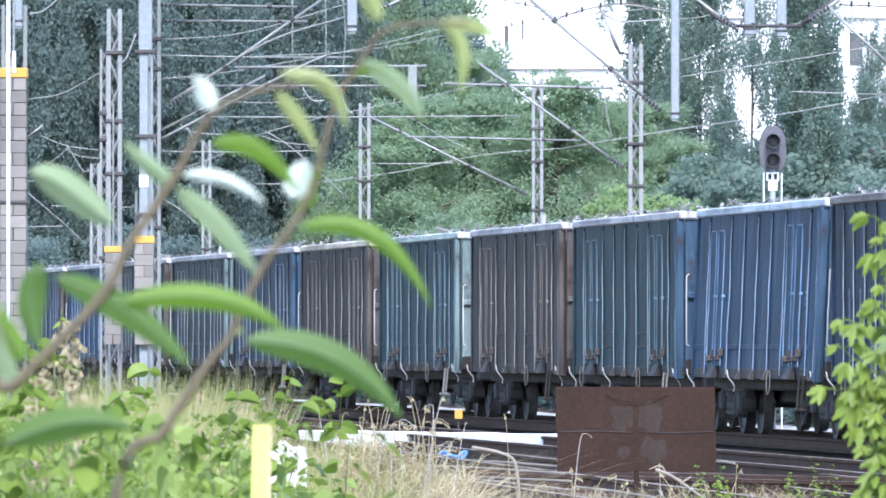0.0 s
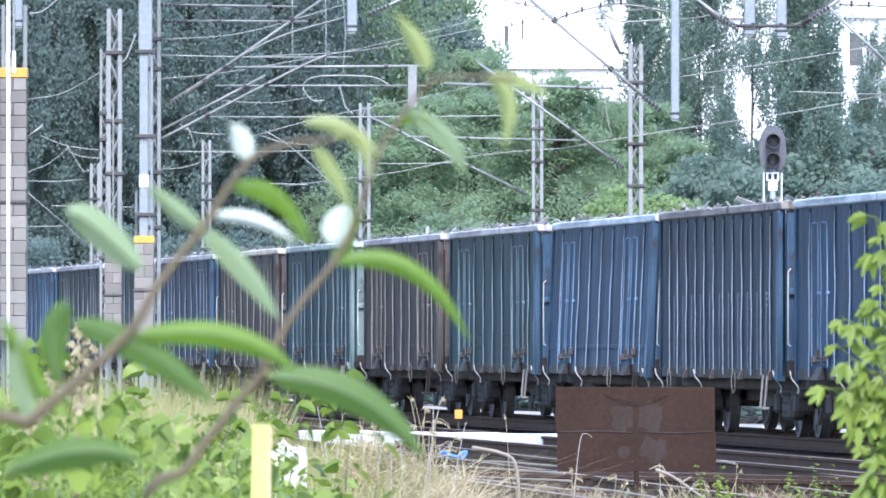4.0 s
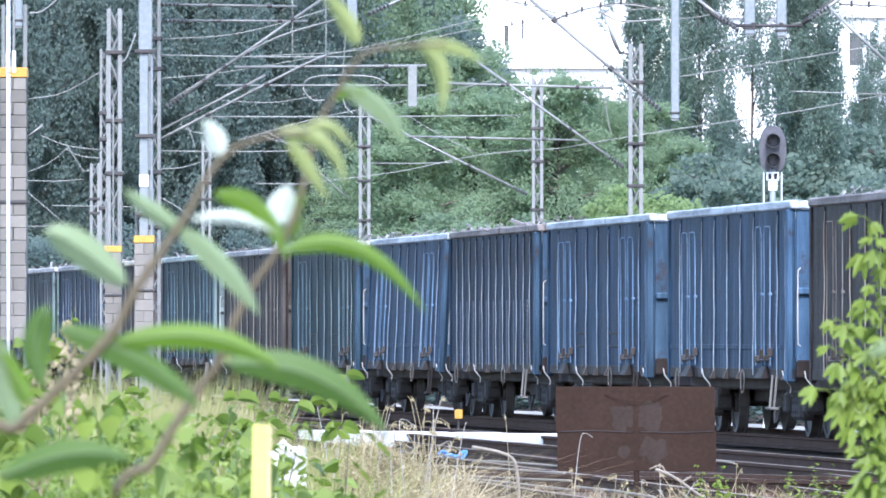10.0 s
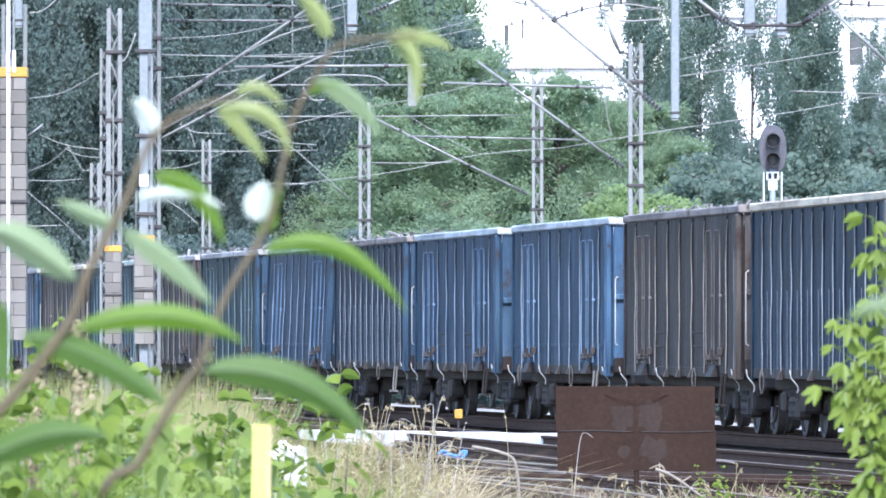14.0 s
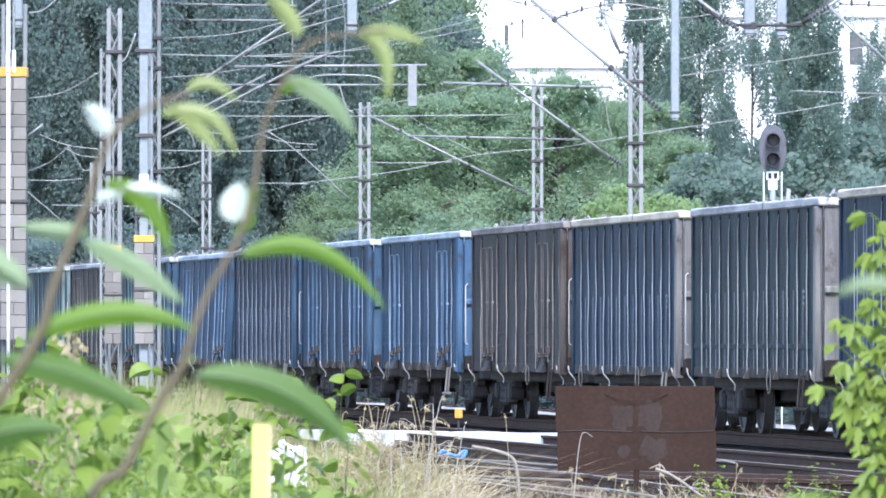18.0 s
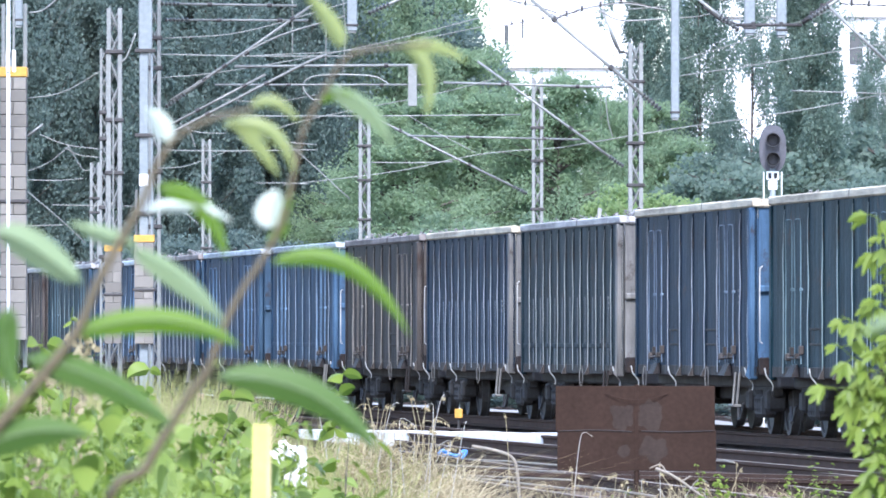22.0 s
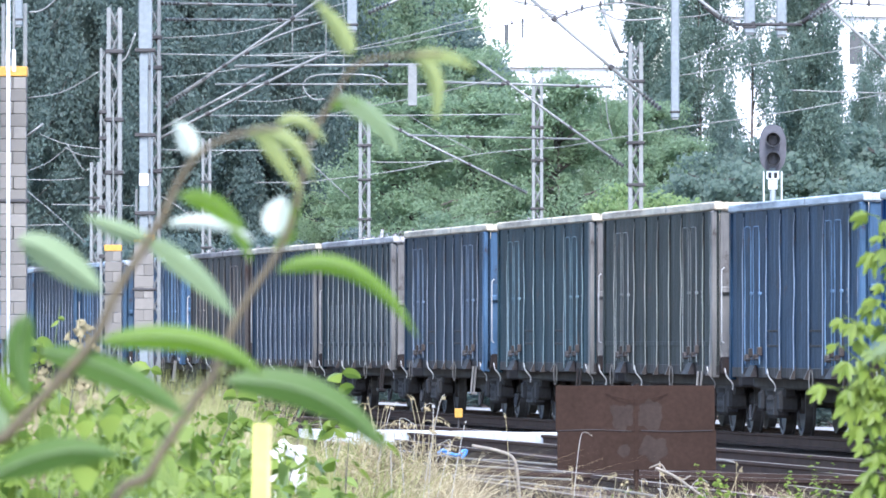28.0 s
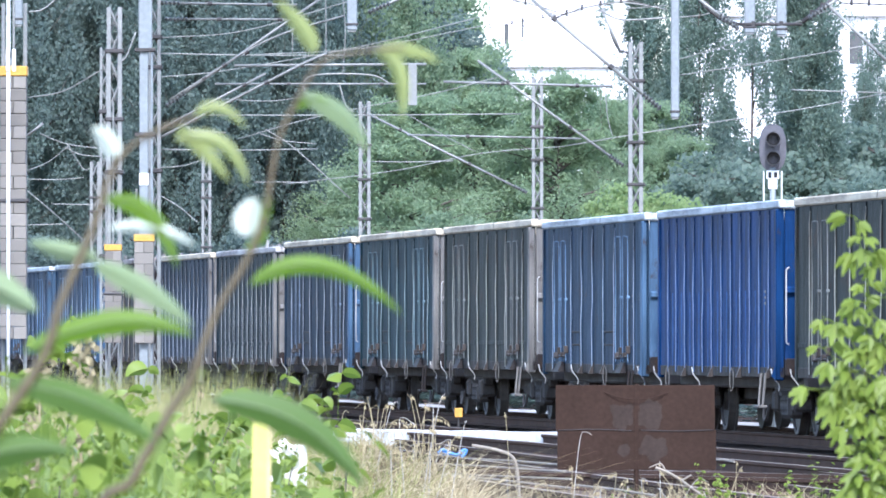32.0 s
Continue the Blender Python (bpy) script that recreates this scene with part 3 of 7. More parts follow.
def gondola_wagon(n, paint, style, rim, post, load):
    body, edge = PAINTS[paint], EDGES[paint]
    rng = random.Random(n + 50)
    w = thing("gondola_wagon", "%s open goods wagon %s" % (NOTES[paint], "with side doors" if style == 'd' else "with plain ribbed sides"),
              "goods wagon", "wagons of the goods train")
    w.scale = (1, 1, 1.02 if n in (10, 11, 12) else 1.0)
    ribs = [-5.75, -1.33, 0.0, 1.33] if style == 'd' else [-5.2, -4.3, -3.35, -2.4, -1.45, -0.5, 0.5, 1.45, 2.4, 3.35, 4.3, 5.2]
    for flip in (False, True):
        s = -1 if flip else 1
        place("side_wall", shared("side_wall", m_side_wall), body, w, "", turned(0, s * 1.40, 0, flip))
        if n % 3 == 0:
            place("belt", shared("belt", m_belt), body, w, "", turned(0, s * 1.40, 0, flip))
        elif style == 'd':
            for x in (-1.98, 1.98):
                place("low_bar", shared("low_bar", m_low_bar), RUSTY, w, "short steel bars low on the side", turned(x, s * 1.40, 0, flip))
        place("sill", shared("sill", m_sill), RUSTY, w, "dirty side sill", turned(0, s * 1.42, 0, flip))
        place("top_rail", shared("top_rail", m_top_rail), rim, w, "pale worn top rail", turned(0, s * 1.41, 0, flip))
        for x in ribs:
            place("rib", shared("rib", m_rib), body, w, "", turned(x, s * 1.40, 0, flip))
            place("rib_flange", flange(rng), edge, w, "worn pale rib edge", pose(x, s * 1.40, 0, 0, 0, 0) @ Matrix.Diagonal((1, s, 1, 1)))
        if style == 'p':
            for x in [r + 0.47 for r in ribs[:-1]]:
                place("half_rib", shared("half_rib", m_half_rib), BARS[paint], w, "", turned(x, s * 1.40, 0, flip))
        else:
            for x in (-3.8, 3.8):
                for dx in (-1.15, 1.15):
                    place("rib", shared("rib", m_rib), body, w, "", turned(x + dx, s * 1.40, 0, flip))
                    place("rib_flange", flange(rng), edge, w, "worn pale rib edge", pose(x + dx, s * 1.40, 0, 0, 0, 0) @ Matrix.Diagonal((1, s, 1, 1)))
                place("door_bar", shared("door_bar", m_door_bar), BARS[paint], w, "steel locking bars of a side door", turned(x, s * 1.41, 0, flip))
                place("door_cam", shared("door_cam", m_door_cam), FOOT, w, "rusty door cams", turned(x, s * 1.40, 0, flip))
                place("door_foot", shared("door_foot", m_door_foot), RUSTY, w, "dirty door flap", turned(x, s * 1.42, 0, flip))
        place("corner_post", shared("corner_post", m_post), post, w, "pale corner post", turned(-HALF + 0.11, s * 1.40, 0, flip))
        place("corner_post", shared("far_post", m_far_post), body, w, "worn far corner post", turned(HALF - 0.08, s * 1.40, 0, flip))
        for x in (-6.1, 1.9, 6.1):
            place("lashing_hook", shared("lashing_hook", m_hook), PALE_RAIL, w, "pale lashing hook", turned(x, s * 1.40, 0, flip))
        for x in (-1.9,) if n % 2 else (-1.9, 4.9):
            place("lashing_ring", shared("lashing_ring", m_ring), LIGHT_GREY, w, "pale lashing ring", turned(x, s * 1.40, 0, flip))
        for x in ribs if style == 'd' else ribs[::3]:
            place("gusset", shared("gusset", m_foot), FOOT, w, "scuffed rib gusset", turned(x, s * 1.40, 0, flip))
        place("stencil", shared("stencil", m_stencil), LIGHT_GREY, w, "white stencilled bars", turned(-4.75 * s, s * 1.40, 0, flip))
        place("step", shared("step", m_step), RUSTY if n % 2 else LIGHT_GREY, w, "steel foot step", turned(-5.6, s * 1.40, 0, flip))
        if n % 4 != 1:
            place("hand_rail", shared("hand_rail", m_hand_rail), PALE_RAIL, w, "pale worn hand rail", pose(-HALF - 0.12, s * 1.30, 0, 0, 0, 90 - 90 * s))
    for x in (-HALF + 0.03, HALF - 0.03):
        place("end_wall", shared("end_wall", m_end_wall), post, w, "end wall in the corner post paint", pose(x, 0, 0))
        place("end_strap", shared("end_strap", m_end_strap), post, w, "", pose(x, 0, 0))
        place("end_sill", shared("end_sill", m_end_sill), RUSTY, w, "dirty end sill", pose(x, 0, 0))
        place("end_rail", shared("end_rail", m_end_rail), rim, w, "", pose(x, 0, 0))
    place("underframe", shared("underframe", m_underframe), GRIMY, w, "grimy underframe with brake cylinder")
    for x in (-4.5, 4.5):
        place("bogie", shared("bogie", m_bogie), GRIMY, w, "dark cast bogie with springs", pose(x, 0, 0))
        place("brake_rod", shared("brake_rod", m_brake_rod), DARK_STEEL, w, "", pose(x + 1.8, 1.1, 0))
        for dx in (-0.9, 0.9):
            k = place("wheelset", shared("wheelset", m_wheelset), WHEEL_RIM, w, "worn steel wheels on an axle", pose(x + dx, 0, 0.46))
            WHEELS.setdefault(round(x + dx, 2), []).append(k)
    if n == 3:
        # knocked out of true: the whole box leans over
        lean = Matrix.Identity(4)
        lean[1][2], lean[1][3] = -0.042, 0.042 * FLOOR
        for o in w.children:
            if o.name.split(".")[0] not in ("underframe", "bogie", "brake_rod", "wheelset", "step"):
                o.matrix_parent_inverse = lean
    for s, x in ((0, HALF + 0.02), (180, -HALF - 0.02)):
        for y in (-0.87, 0.87):
            place("buffer", shared("buffer", m_buffer), DARK_STEEL, w, "", pose(x, y, 1.05, 0, 0, s))
    return w


WHEELS = {}
SCRAP_MESHES = []
for k in range(4):
    b = bmesh.new()
    r = random.Random(70 + k)
    # heap under the pieces
    nx = 26
    grid = [[b.verts.new((-6.2 + 12.4 * i / nx, -1.3 + 2.6 * j / 6,
                          RIM - 0.12 + 0.22 * math.sin(math.pi * j / 6) * (0.7 + 0.5 * noise.noise((i * 0.4 + 9 * k, j * 0.5, 0.3))))) for j in range(7)] for i in range(nx + 1)]
    for i in range(nx):
        for j in range(6):
            b.faces.new((grid[i][j], grid[i + 1][j], grid[i + 1][j + 1], grid[i][j + 1]))
    for i in range(640):
        x, y = r.uniform(-6.2, 6.2), r.uniform(-1.25, 1.25)
        z = RIM + 0.05 + r.random() * 0.17 * (0.5 + noise.noise((x * 0.5 + 7 * k, y, 1.7)) + 0.3)
        big = i % 60 == 0
        m = Matrix.Translation((x, y, z)) @ Euler((r.uniform(-1, 1), r.uniform(-0.9, 0.9) * (0.35 if big else 1), r.uniform(0, 6.3))).to_matrix().to_4x4()
        if i % 3 == 0 and not big:
            # a curl of swarf or bent rod
            c, q = r.uniform(0.03, 0.09), r.uniform(1.5, 5.0)
            tube(b, [m @ Vector((c * math.cos(q * h / 5), c * math.sin(q * h / 5), 0.02 * h)) for h in range(6)], r.uniform(0.005, 0.010), 4)
            continue
        l, wd, th = r.uniform(0.04, 0.16) * (2.8 if big else 1), r.uniform(0.006, 0.03), r.uniform(0.004, 0.014)
        vs = box(b, (-l, -wd, -th), (l, wd, th))
        bend = r.uniform(-0.12, 0.12) if big else r.uniform(-0.4, 0.4)
        for v in vs:
            v.co.z += bend * abs(v.co.x)
            v.co = m @ v.co
    SCRAP_MESHES.append(mesh_of(b, "scrap"))

CARS = {}
for n, (paint, style, rim, post, load) in TRAIN.items():
    CARS[n] = [gondola_wagon(n, paint, style, rim, post, load)]
    if load:
        h = tagged(place("scrap_load", SCRAP_MESHES[n % 4], SCRAP), "heap of pale scrap metal filling an open wagon", "scrap heap", "loads of the wagons", "stuff")
        CARS[n].append(h)


# ---- masts and overhead line ----
def lattice_mast(base, height, width, depth, label, cells=None, solid=False, turn=0.0):
    """Four angle legs with zigzag lacing on each face."""
    m = thing("catenary_mast", label, "catenary mast", "overhead line masts", at=base)
    m.rotation_euler = (0, 0, turn)
    hw, hd, t = width * 0.36, depth * 0.36, max(0.05, width * 0.28)
    for sx in (-1, 1):
        for sy in (-1, 1):
            b = bmesh.new()
            soft_box(b, (sx * hw - t / 2, sy * hd - t / 2, 0), (sx * hw + t / 2, sy * hd + t / 2, height), 0.006)
            part("leg", b, GALV, m)
    cells = cells or int(height / (width * 1.6))
    zh = height / cells
    b = bmesh.new()
    tube(b, [(-hw, 0, 0), (hw, 0, zh)], t * 0.33, 4)
    one = mesh_of(b, "brace")
    for sy in (-1, 1):
        for i in range(cells):
            place("brace", one, GALV, m, "", pose(0, sy * hd, zh * i, 0, 0, 180 * ((i + (sy > 0)) % 2)))
    b = bmesh.new()
    for i in range(cells):
        z0, z1 = height * i / cells, height * (i + 1) / cells
        s = 1 if i % 2 else -1
        for sx in (-1, 1):
            tube(b, [(sx * hw, -s * hd, z0), (sx * hw, s * hd, z1)], t * 0.2, 4)
    tagged(part("side_lacing", b, GALV, m), kind="stuff")
    for u in (0.40, 0.58, 0.74, 0.86):
        z = height * u + 0.3 * math.sin(base[0] * 7 + u * 20)
        b = bmesh.new()
        soft_box(b, (-width * 0.62, -depth * 0.62, z - 0.04), (width * 0.62, depth * 0.62, z + 0.04), 0.012)
        part("clamp", b, DARK_STEEL, m, "dark bolted clamp plate")
    b = bmesh.new()
    soft_box(b, (-width * 0.9, -depth * 0.9, -0.25), (width * 0.9, depth * 0.9, 0.12), 0.03)
    part("footing", b, CONCRETE, m, "concrete footing")
    return m


def insulator(bm, p, q, r):
    p, q = Vector(p), Vector(q)
    prof = [(0.0, r * 0.4)]
    for k in range(6):
        s = (k + 0.5) / 6
        prof += [(s - 0.06, r * 0.45), (s, r), (s + 0.05, r * 0.45)]
    prof.append((1.0, r * 0.4))
    lathe(bm, prof, p, q, 8)


OVERHEAD = thing("overhead_line", "web of pale overhead wires and cantilever tubes strung between masts", "overhead line")


def bar(name, label, pts, r, mat, ends=None):
    """A tube or wire of the overhead line, with an insulator at one end where it has one."""
    p = [Vector(v) for v in pts]
    b = bmesh.new()
    tube(b, p if len(p) < 3 else curve_points(p, 6), r, 6)
    t = part(name, b, mat, OVERHEAD, label, True)
    for i in ends or ():
        a, c = (p[0], p[1]) if i == 0 else (p[-1], p[-2])
        d = (c - a).normalized()
        b = bmesh.new()
        insulator(b, a - d * 0.1, a + d * 0.36, r * 1.9)
        part("insulator", b, PORCELAIN, t, "dark ribbed insulator")
    for k in (0.34, 0.78) if name == "cantilever_tube" and (p[-1] - p[0]).length > 1.8 else ():
        a, c = p[0].lerp(p[1], k), p[0].lerp(p[1], k) + (p[1] - p[0]).normalized() * 0.09
        b = bmesh.new()
        tube(b, [a, c], r * 1.5, 7)
        part("clamp", b, DARK_STEEL, t, "dark iron clamp")
    return t




def mast_at(p, top, width, label, depth_ratio=1.0):
    return lattice_mast((p[0], p[1], GZ), top - GZ, width, width * depth_ratio, label)


MASTS = [
    (((4.97, 266.0, 8.99)), 0.379, "grey lattice mast of the overhead line behind the train"),
    (((2.84, 310.0, 9.21)), 0.340, "slim grey lattice mast in front of the trees"),
    (((-2.51, 330.0, 8.94)), 0.380, "grey lattice mast standing beyond the train"),
    (((-8.03, 350.0, 8.15)), 0.326, "far grey lattice mast among wires"),
    (((-6.66, 209.0, 8.05)), 0.309, "tall grey lattice mast carrying tension weights"),
    (((-7.10, 216.0, 7.43)), 0.177, "slender lattice mast next to a taller one"),
    (((-11.81, 350.0, 7.35)), 0.345, "far slender lattice mast"),
    (((-5.51, 197.0, 8.49)), 0.237, "tall grey lattice mast beside the goods train"),
]
for p, width, label in MASTS:
    mast_at(p, p[2], width, label)


def steel_post(p, q, width, label):
    """A box-section post with end plates between two heights."""
    o = Vector(q)
    t = thing("drop_post", label, "steel post", "drop posts of the overhead line", at=q)
    h = p[2] - q[2]
    b = bmesh.new()
    soft_box(b, (-width / 2, -width / 2, 0), (width / 2, width / 2, h), 0.02)
    part("box_section", b, GREY_PAINT, t)
    b = bmesh.new()
    soft_box(b, (-width * 0.62, -width * 0.62, 0.10), (width * 0.62, width * 0.62, 0.14), 0.008)
    part("clamp", b, DARK_STEEL, t, "dark clamp plate")
    b = bmesh.new()
    soft_box(b, (-width * 0.4, -width * 0.4, -0.03), (width * 0.4, width * 0.4, 0.0), 0.006)
    part("end_plate", b, GALV, t)
    return t


steel_post(((-1.72, 195.0, 8.95)), ((-1.72, 195.0, 7.16)), 0.192, "grey box-section drop post hanging from a portal")
steel_post(((4.39, 195.0, 8.95)), ((4.39, 195.0, 5.51)), 0.160, "long grey box-section drop post hanging from a portal")
steel_post(((5.80, 195.0, 8.95)), ((5.80, 195.0, 7.11)), 0.203, "short grey box-section drop post hanging from a portal")
steel_post(((6.40, 195.0, 8.95)), ((6.40, 195.0, 7.07)), 0.192, "short grey box-section drop post hanging from a portal")
steel_post(((-8.03, 195.0, 8.95)), ((-8.03, 195.0, 7.26)), 0.150, "grey box-section drop post beside a weight stack")

# portal beam that carries the drop posts, above the view
portal = thing("portal_beam", "grey lattice portal beam across the tracks", "portal", at=((0.00, 195.0, 8.95)))
for dz in (0.0, 0.7):
    for dy in (-0.3, 0.3):
        b = bmesh.new()
        soft_box(b, (-8.6, dy - 0.05, dz), (8.6, dy + 0.05, dz + 0.1), 0.01)
        part("chord", b, GALV, portal)
b = bmesh.new()
for k in range(24):
    tube(b, [(-8.6 + 0.717 * k, -0.3, 0.05 if k % 2 else 0.75), (-8.6 + 0.717 * (k + 1), -0.3, 0.75 if k % 2 else 0.05)], 0.03, 4)
tagged(part("lacing", b, GALV, portal), kind="stuff")
for x in (-8.75, 8.75):
    b = bmesh.new()
    soft_box(b, (x - 0.15, -0.35, -9.2), (x + 0.15, 0.35, 0.8), 0.02)
    part("column", b, GALV, portal)

# box column and its white collar beside the tall mast
col = thing("guide_column", "grey steel guide column strapped to a lattice mast", "steel column", at=(*((-5.63, 195.0, 6.81))[:2], GZ))
b = bmesh.new()
soft_box(b, (-0.13, -0.1, 7.0), (0.13, 0.1, 9.6), 0.02)
part("box_section", b, GREY_PAINT, col)
for x0, x1 in ((-0.11, 0.055), (0.10, 0.145)):
    b = bmesh.new()
    soft_box(b, (x0, -0.06, 0.0), (x1, 0.06, 7.0), 0.01)
    part("guide_rail", b, GREY_PAINT, col)
for z in (6.98, 5.38, 3.9):
    b = bmesh.new()
    soft_box(b, (-0.20, -0.12, z), (0.20, 0.12, z + 0.07), 0.01)
    part("strap", b, DARK_STEEL, col)
b = bmesh.new()
soft_box(b, (-0.115, -0.075, 4.45), (0.06, 0.075, 4.68), 0.01)
part("collar", b, WHITE_PAINT, col, "white painted collar")


def weight_stack(top, bottom, width, block, label, rows_of=1):
    """Concrete tension weights on a rod, under a yellow cap."""
    t = thing("weight_stack", label, "tension weights", "tension weights of the overhead line", at=(top[0], top[1], bottom))
    h = top[2] - bottom
    n = max(3, int(h / block))
    bmx = bmesh.new()
    soft_box(bmx, (-width / 4 + 0.002, -width / 2, 0.002), (width / 4 - 0.002, width / 2, h / n - 0.004), 0.006)
    me = mesh_of(bmx, "weight_block")
    bmx = bmesh.new()
    soft_box(bmx, (-width / 2, -width / 2, 0.002), (width / 2, width / 2, h / n - 0.004), 0.006)
    whole = mesh_of(bmx, "weight_block")
    r = random.Random(int(top[0] * 10))
    for i in range(n):
        if i % 2:
            place("weight_block", whole, BLOCK, t, "", pose(r.uniform(-0.006, 0.006), r.uniform(-0.006, 0.006), h * i / n, 0, 0, r.uniform(-1, 1)))
            continue
        for sx in (-1, 1):
            place("weight_block", me, BLOCK, t, "", pose(sx * width / 4 + r.uniform(-0.006, 0.006), r.uniform(-0.006, 0.006), h * i / n, 0, 0, r.uniform(-1, 1)))
    b = bmesh.new()
    soft_box(b, (-width * 0.54, -width * 0.54, h), (width * 0.54, width * 0.54, h + width * 0.38), 0.01)
    part("cap", b, YELLOW, t, "yellow painted cap weight")
    b = bmesh.new()
    tube(b, [(0, 0, h), (0, 0, h + 3.0)], 0.018, 6)
    part("rod", b, PALE_TUBE, t)
    for dx in (-0.42, 0.42):
        b = bmesh.new()
        tube(b, [(dx * width, width * 0.56, -bottom + GZ), (dx * width, width * 0.56, h + 1.0)], 0.03, 6)
        part("guide_rod", b, GALV, t)
    b = bmesh.new()
    soft_box(b, (-width * 0.6, -width * 0.57, h * 0.52), (width * 0.6, width * 0.57, h * 0.52 + 0.05), 0.01)
    part("clamp", b, DARK_STEEL, t, "dark iron clamp")
    return t


weight_stack((-5.83, 140.0, 4.89), 1.32, 0.353, 0.165, "tall stack of weathered concrete tension weights with yellow cap")
weight_stack((-5.65, 195.0, 3.17), 1.25, 0.363, 0.20, "stack of concrete tension weights with yellow cap")
weight_stack((-6.62, 207.0, 3.10), 1.25, 0.329, 0.20, "stack of concrete tension weights with yellow cap")
pole = thing("white_pole", "thin white painted pole before the tension weights", "pole", at=(*((-5.86, 139.0, 5.92))[:2], GZ))
b = bmesh.new()
tube(b, [(0, 0, 0), (0, 0, 6.5)], 0.024, 8)
part("shaft", b, WHITE_PAINT, pole, smooth=True)
b = bmesh.new()
for dx in (-0.03, 0.05):
    soft_box(b, (dx, -0.05, 5.15), (dx + 0.05, 0.05, 5.45), 0.01)
part("collar", b, WHITE_PAINT, pole, "white marker collar")

TUBE_WORDS = "pale steel cantilever tube of the overhead line"
WIRE_WORDS = "thin overhead wire strung between masts"
for pts, r, ends in [
    (((4.04, 195.0, 5.74), (1.61, 195.0, 7.81)), 0.038, (0,)),
    (((4.51, 262.0, 5.79), (0.88, 262.0, 8.41)), 0.037, (0,)),
    (((2.41, 306.0, 5.72), (-2.25, 306.0, 8.03)), 0.040, (0,)),
    (((8.39, 190.0, 6.25), (7.12, 190.0, 7.46)), 0.035, None),
    (((4.51, 262.0, 8.60), (4.05, 262.0, 9.73)), 0.046, None),
    (((-5.22, 197.0, 5.83), (-2.26, 197.0, 7.89)), 0.030, (0,)),
    (((-5.41, 197.0, 5.17), (-2.85, 197.0, 6.50), (-2.22, 197.0, 6.78)), 0.030, None),
    (((-5.41, 197.0, 5.33), (-3.39, 197.0, 6.40)), 0.028, None),
    (((-5.22, 197.0, 5.90), (-3.39, 197.0, 7.02), (-1.88, 197.0, 7.51)), 0.022, None),
    (((-4.65, 230.0, 7.43), (-0.37, 230.0, 7.46)), 0.035, None),
    (((-5.09, 230.0, 7.02), (-0.37, 230.0, 7.02)), 0.025, None),
    (((-0.93, 266.0, 6.60), (3.55, 266.0, 6.50)), 0.029, None),
    (((0.01, 262.0, 7.87), (4.32, 262.0, 7.75)), 0.037, None),
    (((-5.22, 197.0, 7.44), (-2.58, 197.0, 7.43)), 0.026, (0,)),
    (((-5.38, 197.0, 7.75), (-2.79, 197.0, 7.71)), 0.028, (0,)),
    (((4.23, 195.0, 7.40), (3.37, 195.0, 7.37), (2.95, 195.0, 7.56)), 0.019, None),
    (((-1.36, 200.0, 7.70), (-0.70, 200.0, 8.00)), 0.033, (0,)),
    (((6.83, 190.0, 7.29), (7.35, 190.0, 7.65)), 0.033, (0,)),
    (((5.37, 190.0, 7.09), (4.59, 190.0, 7.69)), 0.033, (0,)),
    (((-1.18, 230.0, 7.02), (-1.63, 230.0, 7.22), (-2.82, 230.0, 7.22), (-3.12, 230.0, 6.99), (-2.92, 230.0, 6.70), (-2.63, 230.0, 6.69)), 0.021, None),
    (((-2.32, 230.0, 7.04), (-2.17, 230.0, 6.54), (-2.00, 230.0, 6.39)), 0.021, None),
    (((-6.05, 150.0, 4.28), (-5.82, 150.0, 4.46)), 0.021, None),
]:
    bar("cantilever_tube", TUBE_WORDS, pts, r, PALE_TUBE, ends)

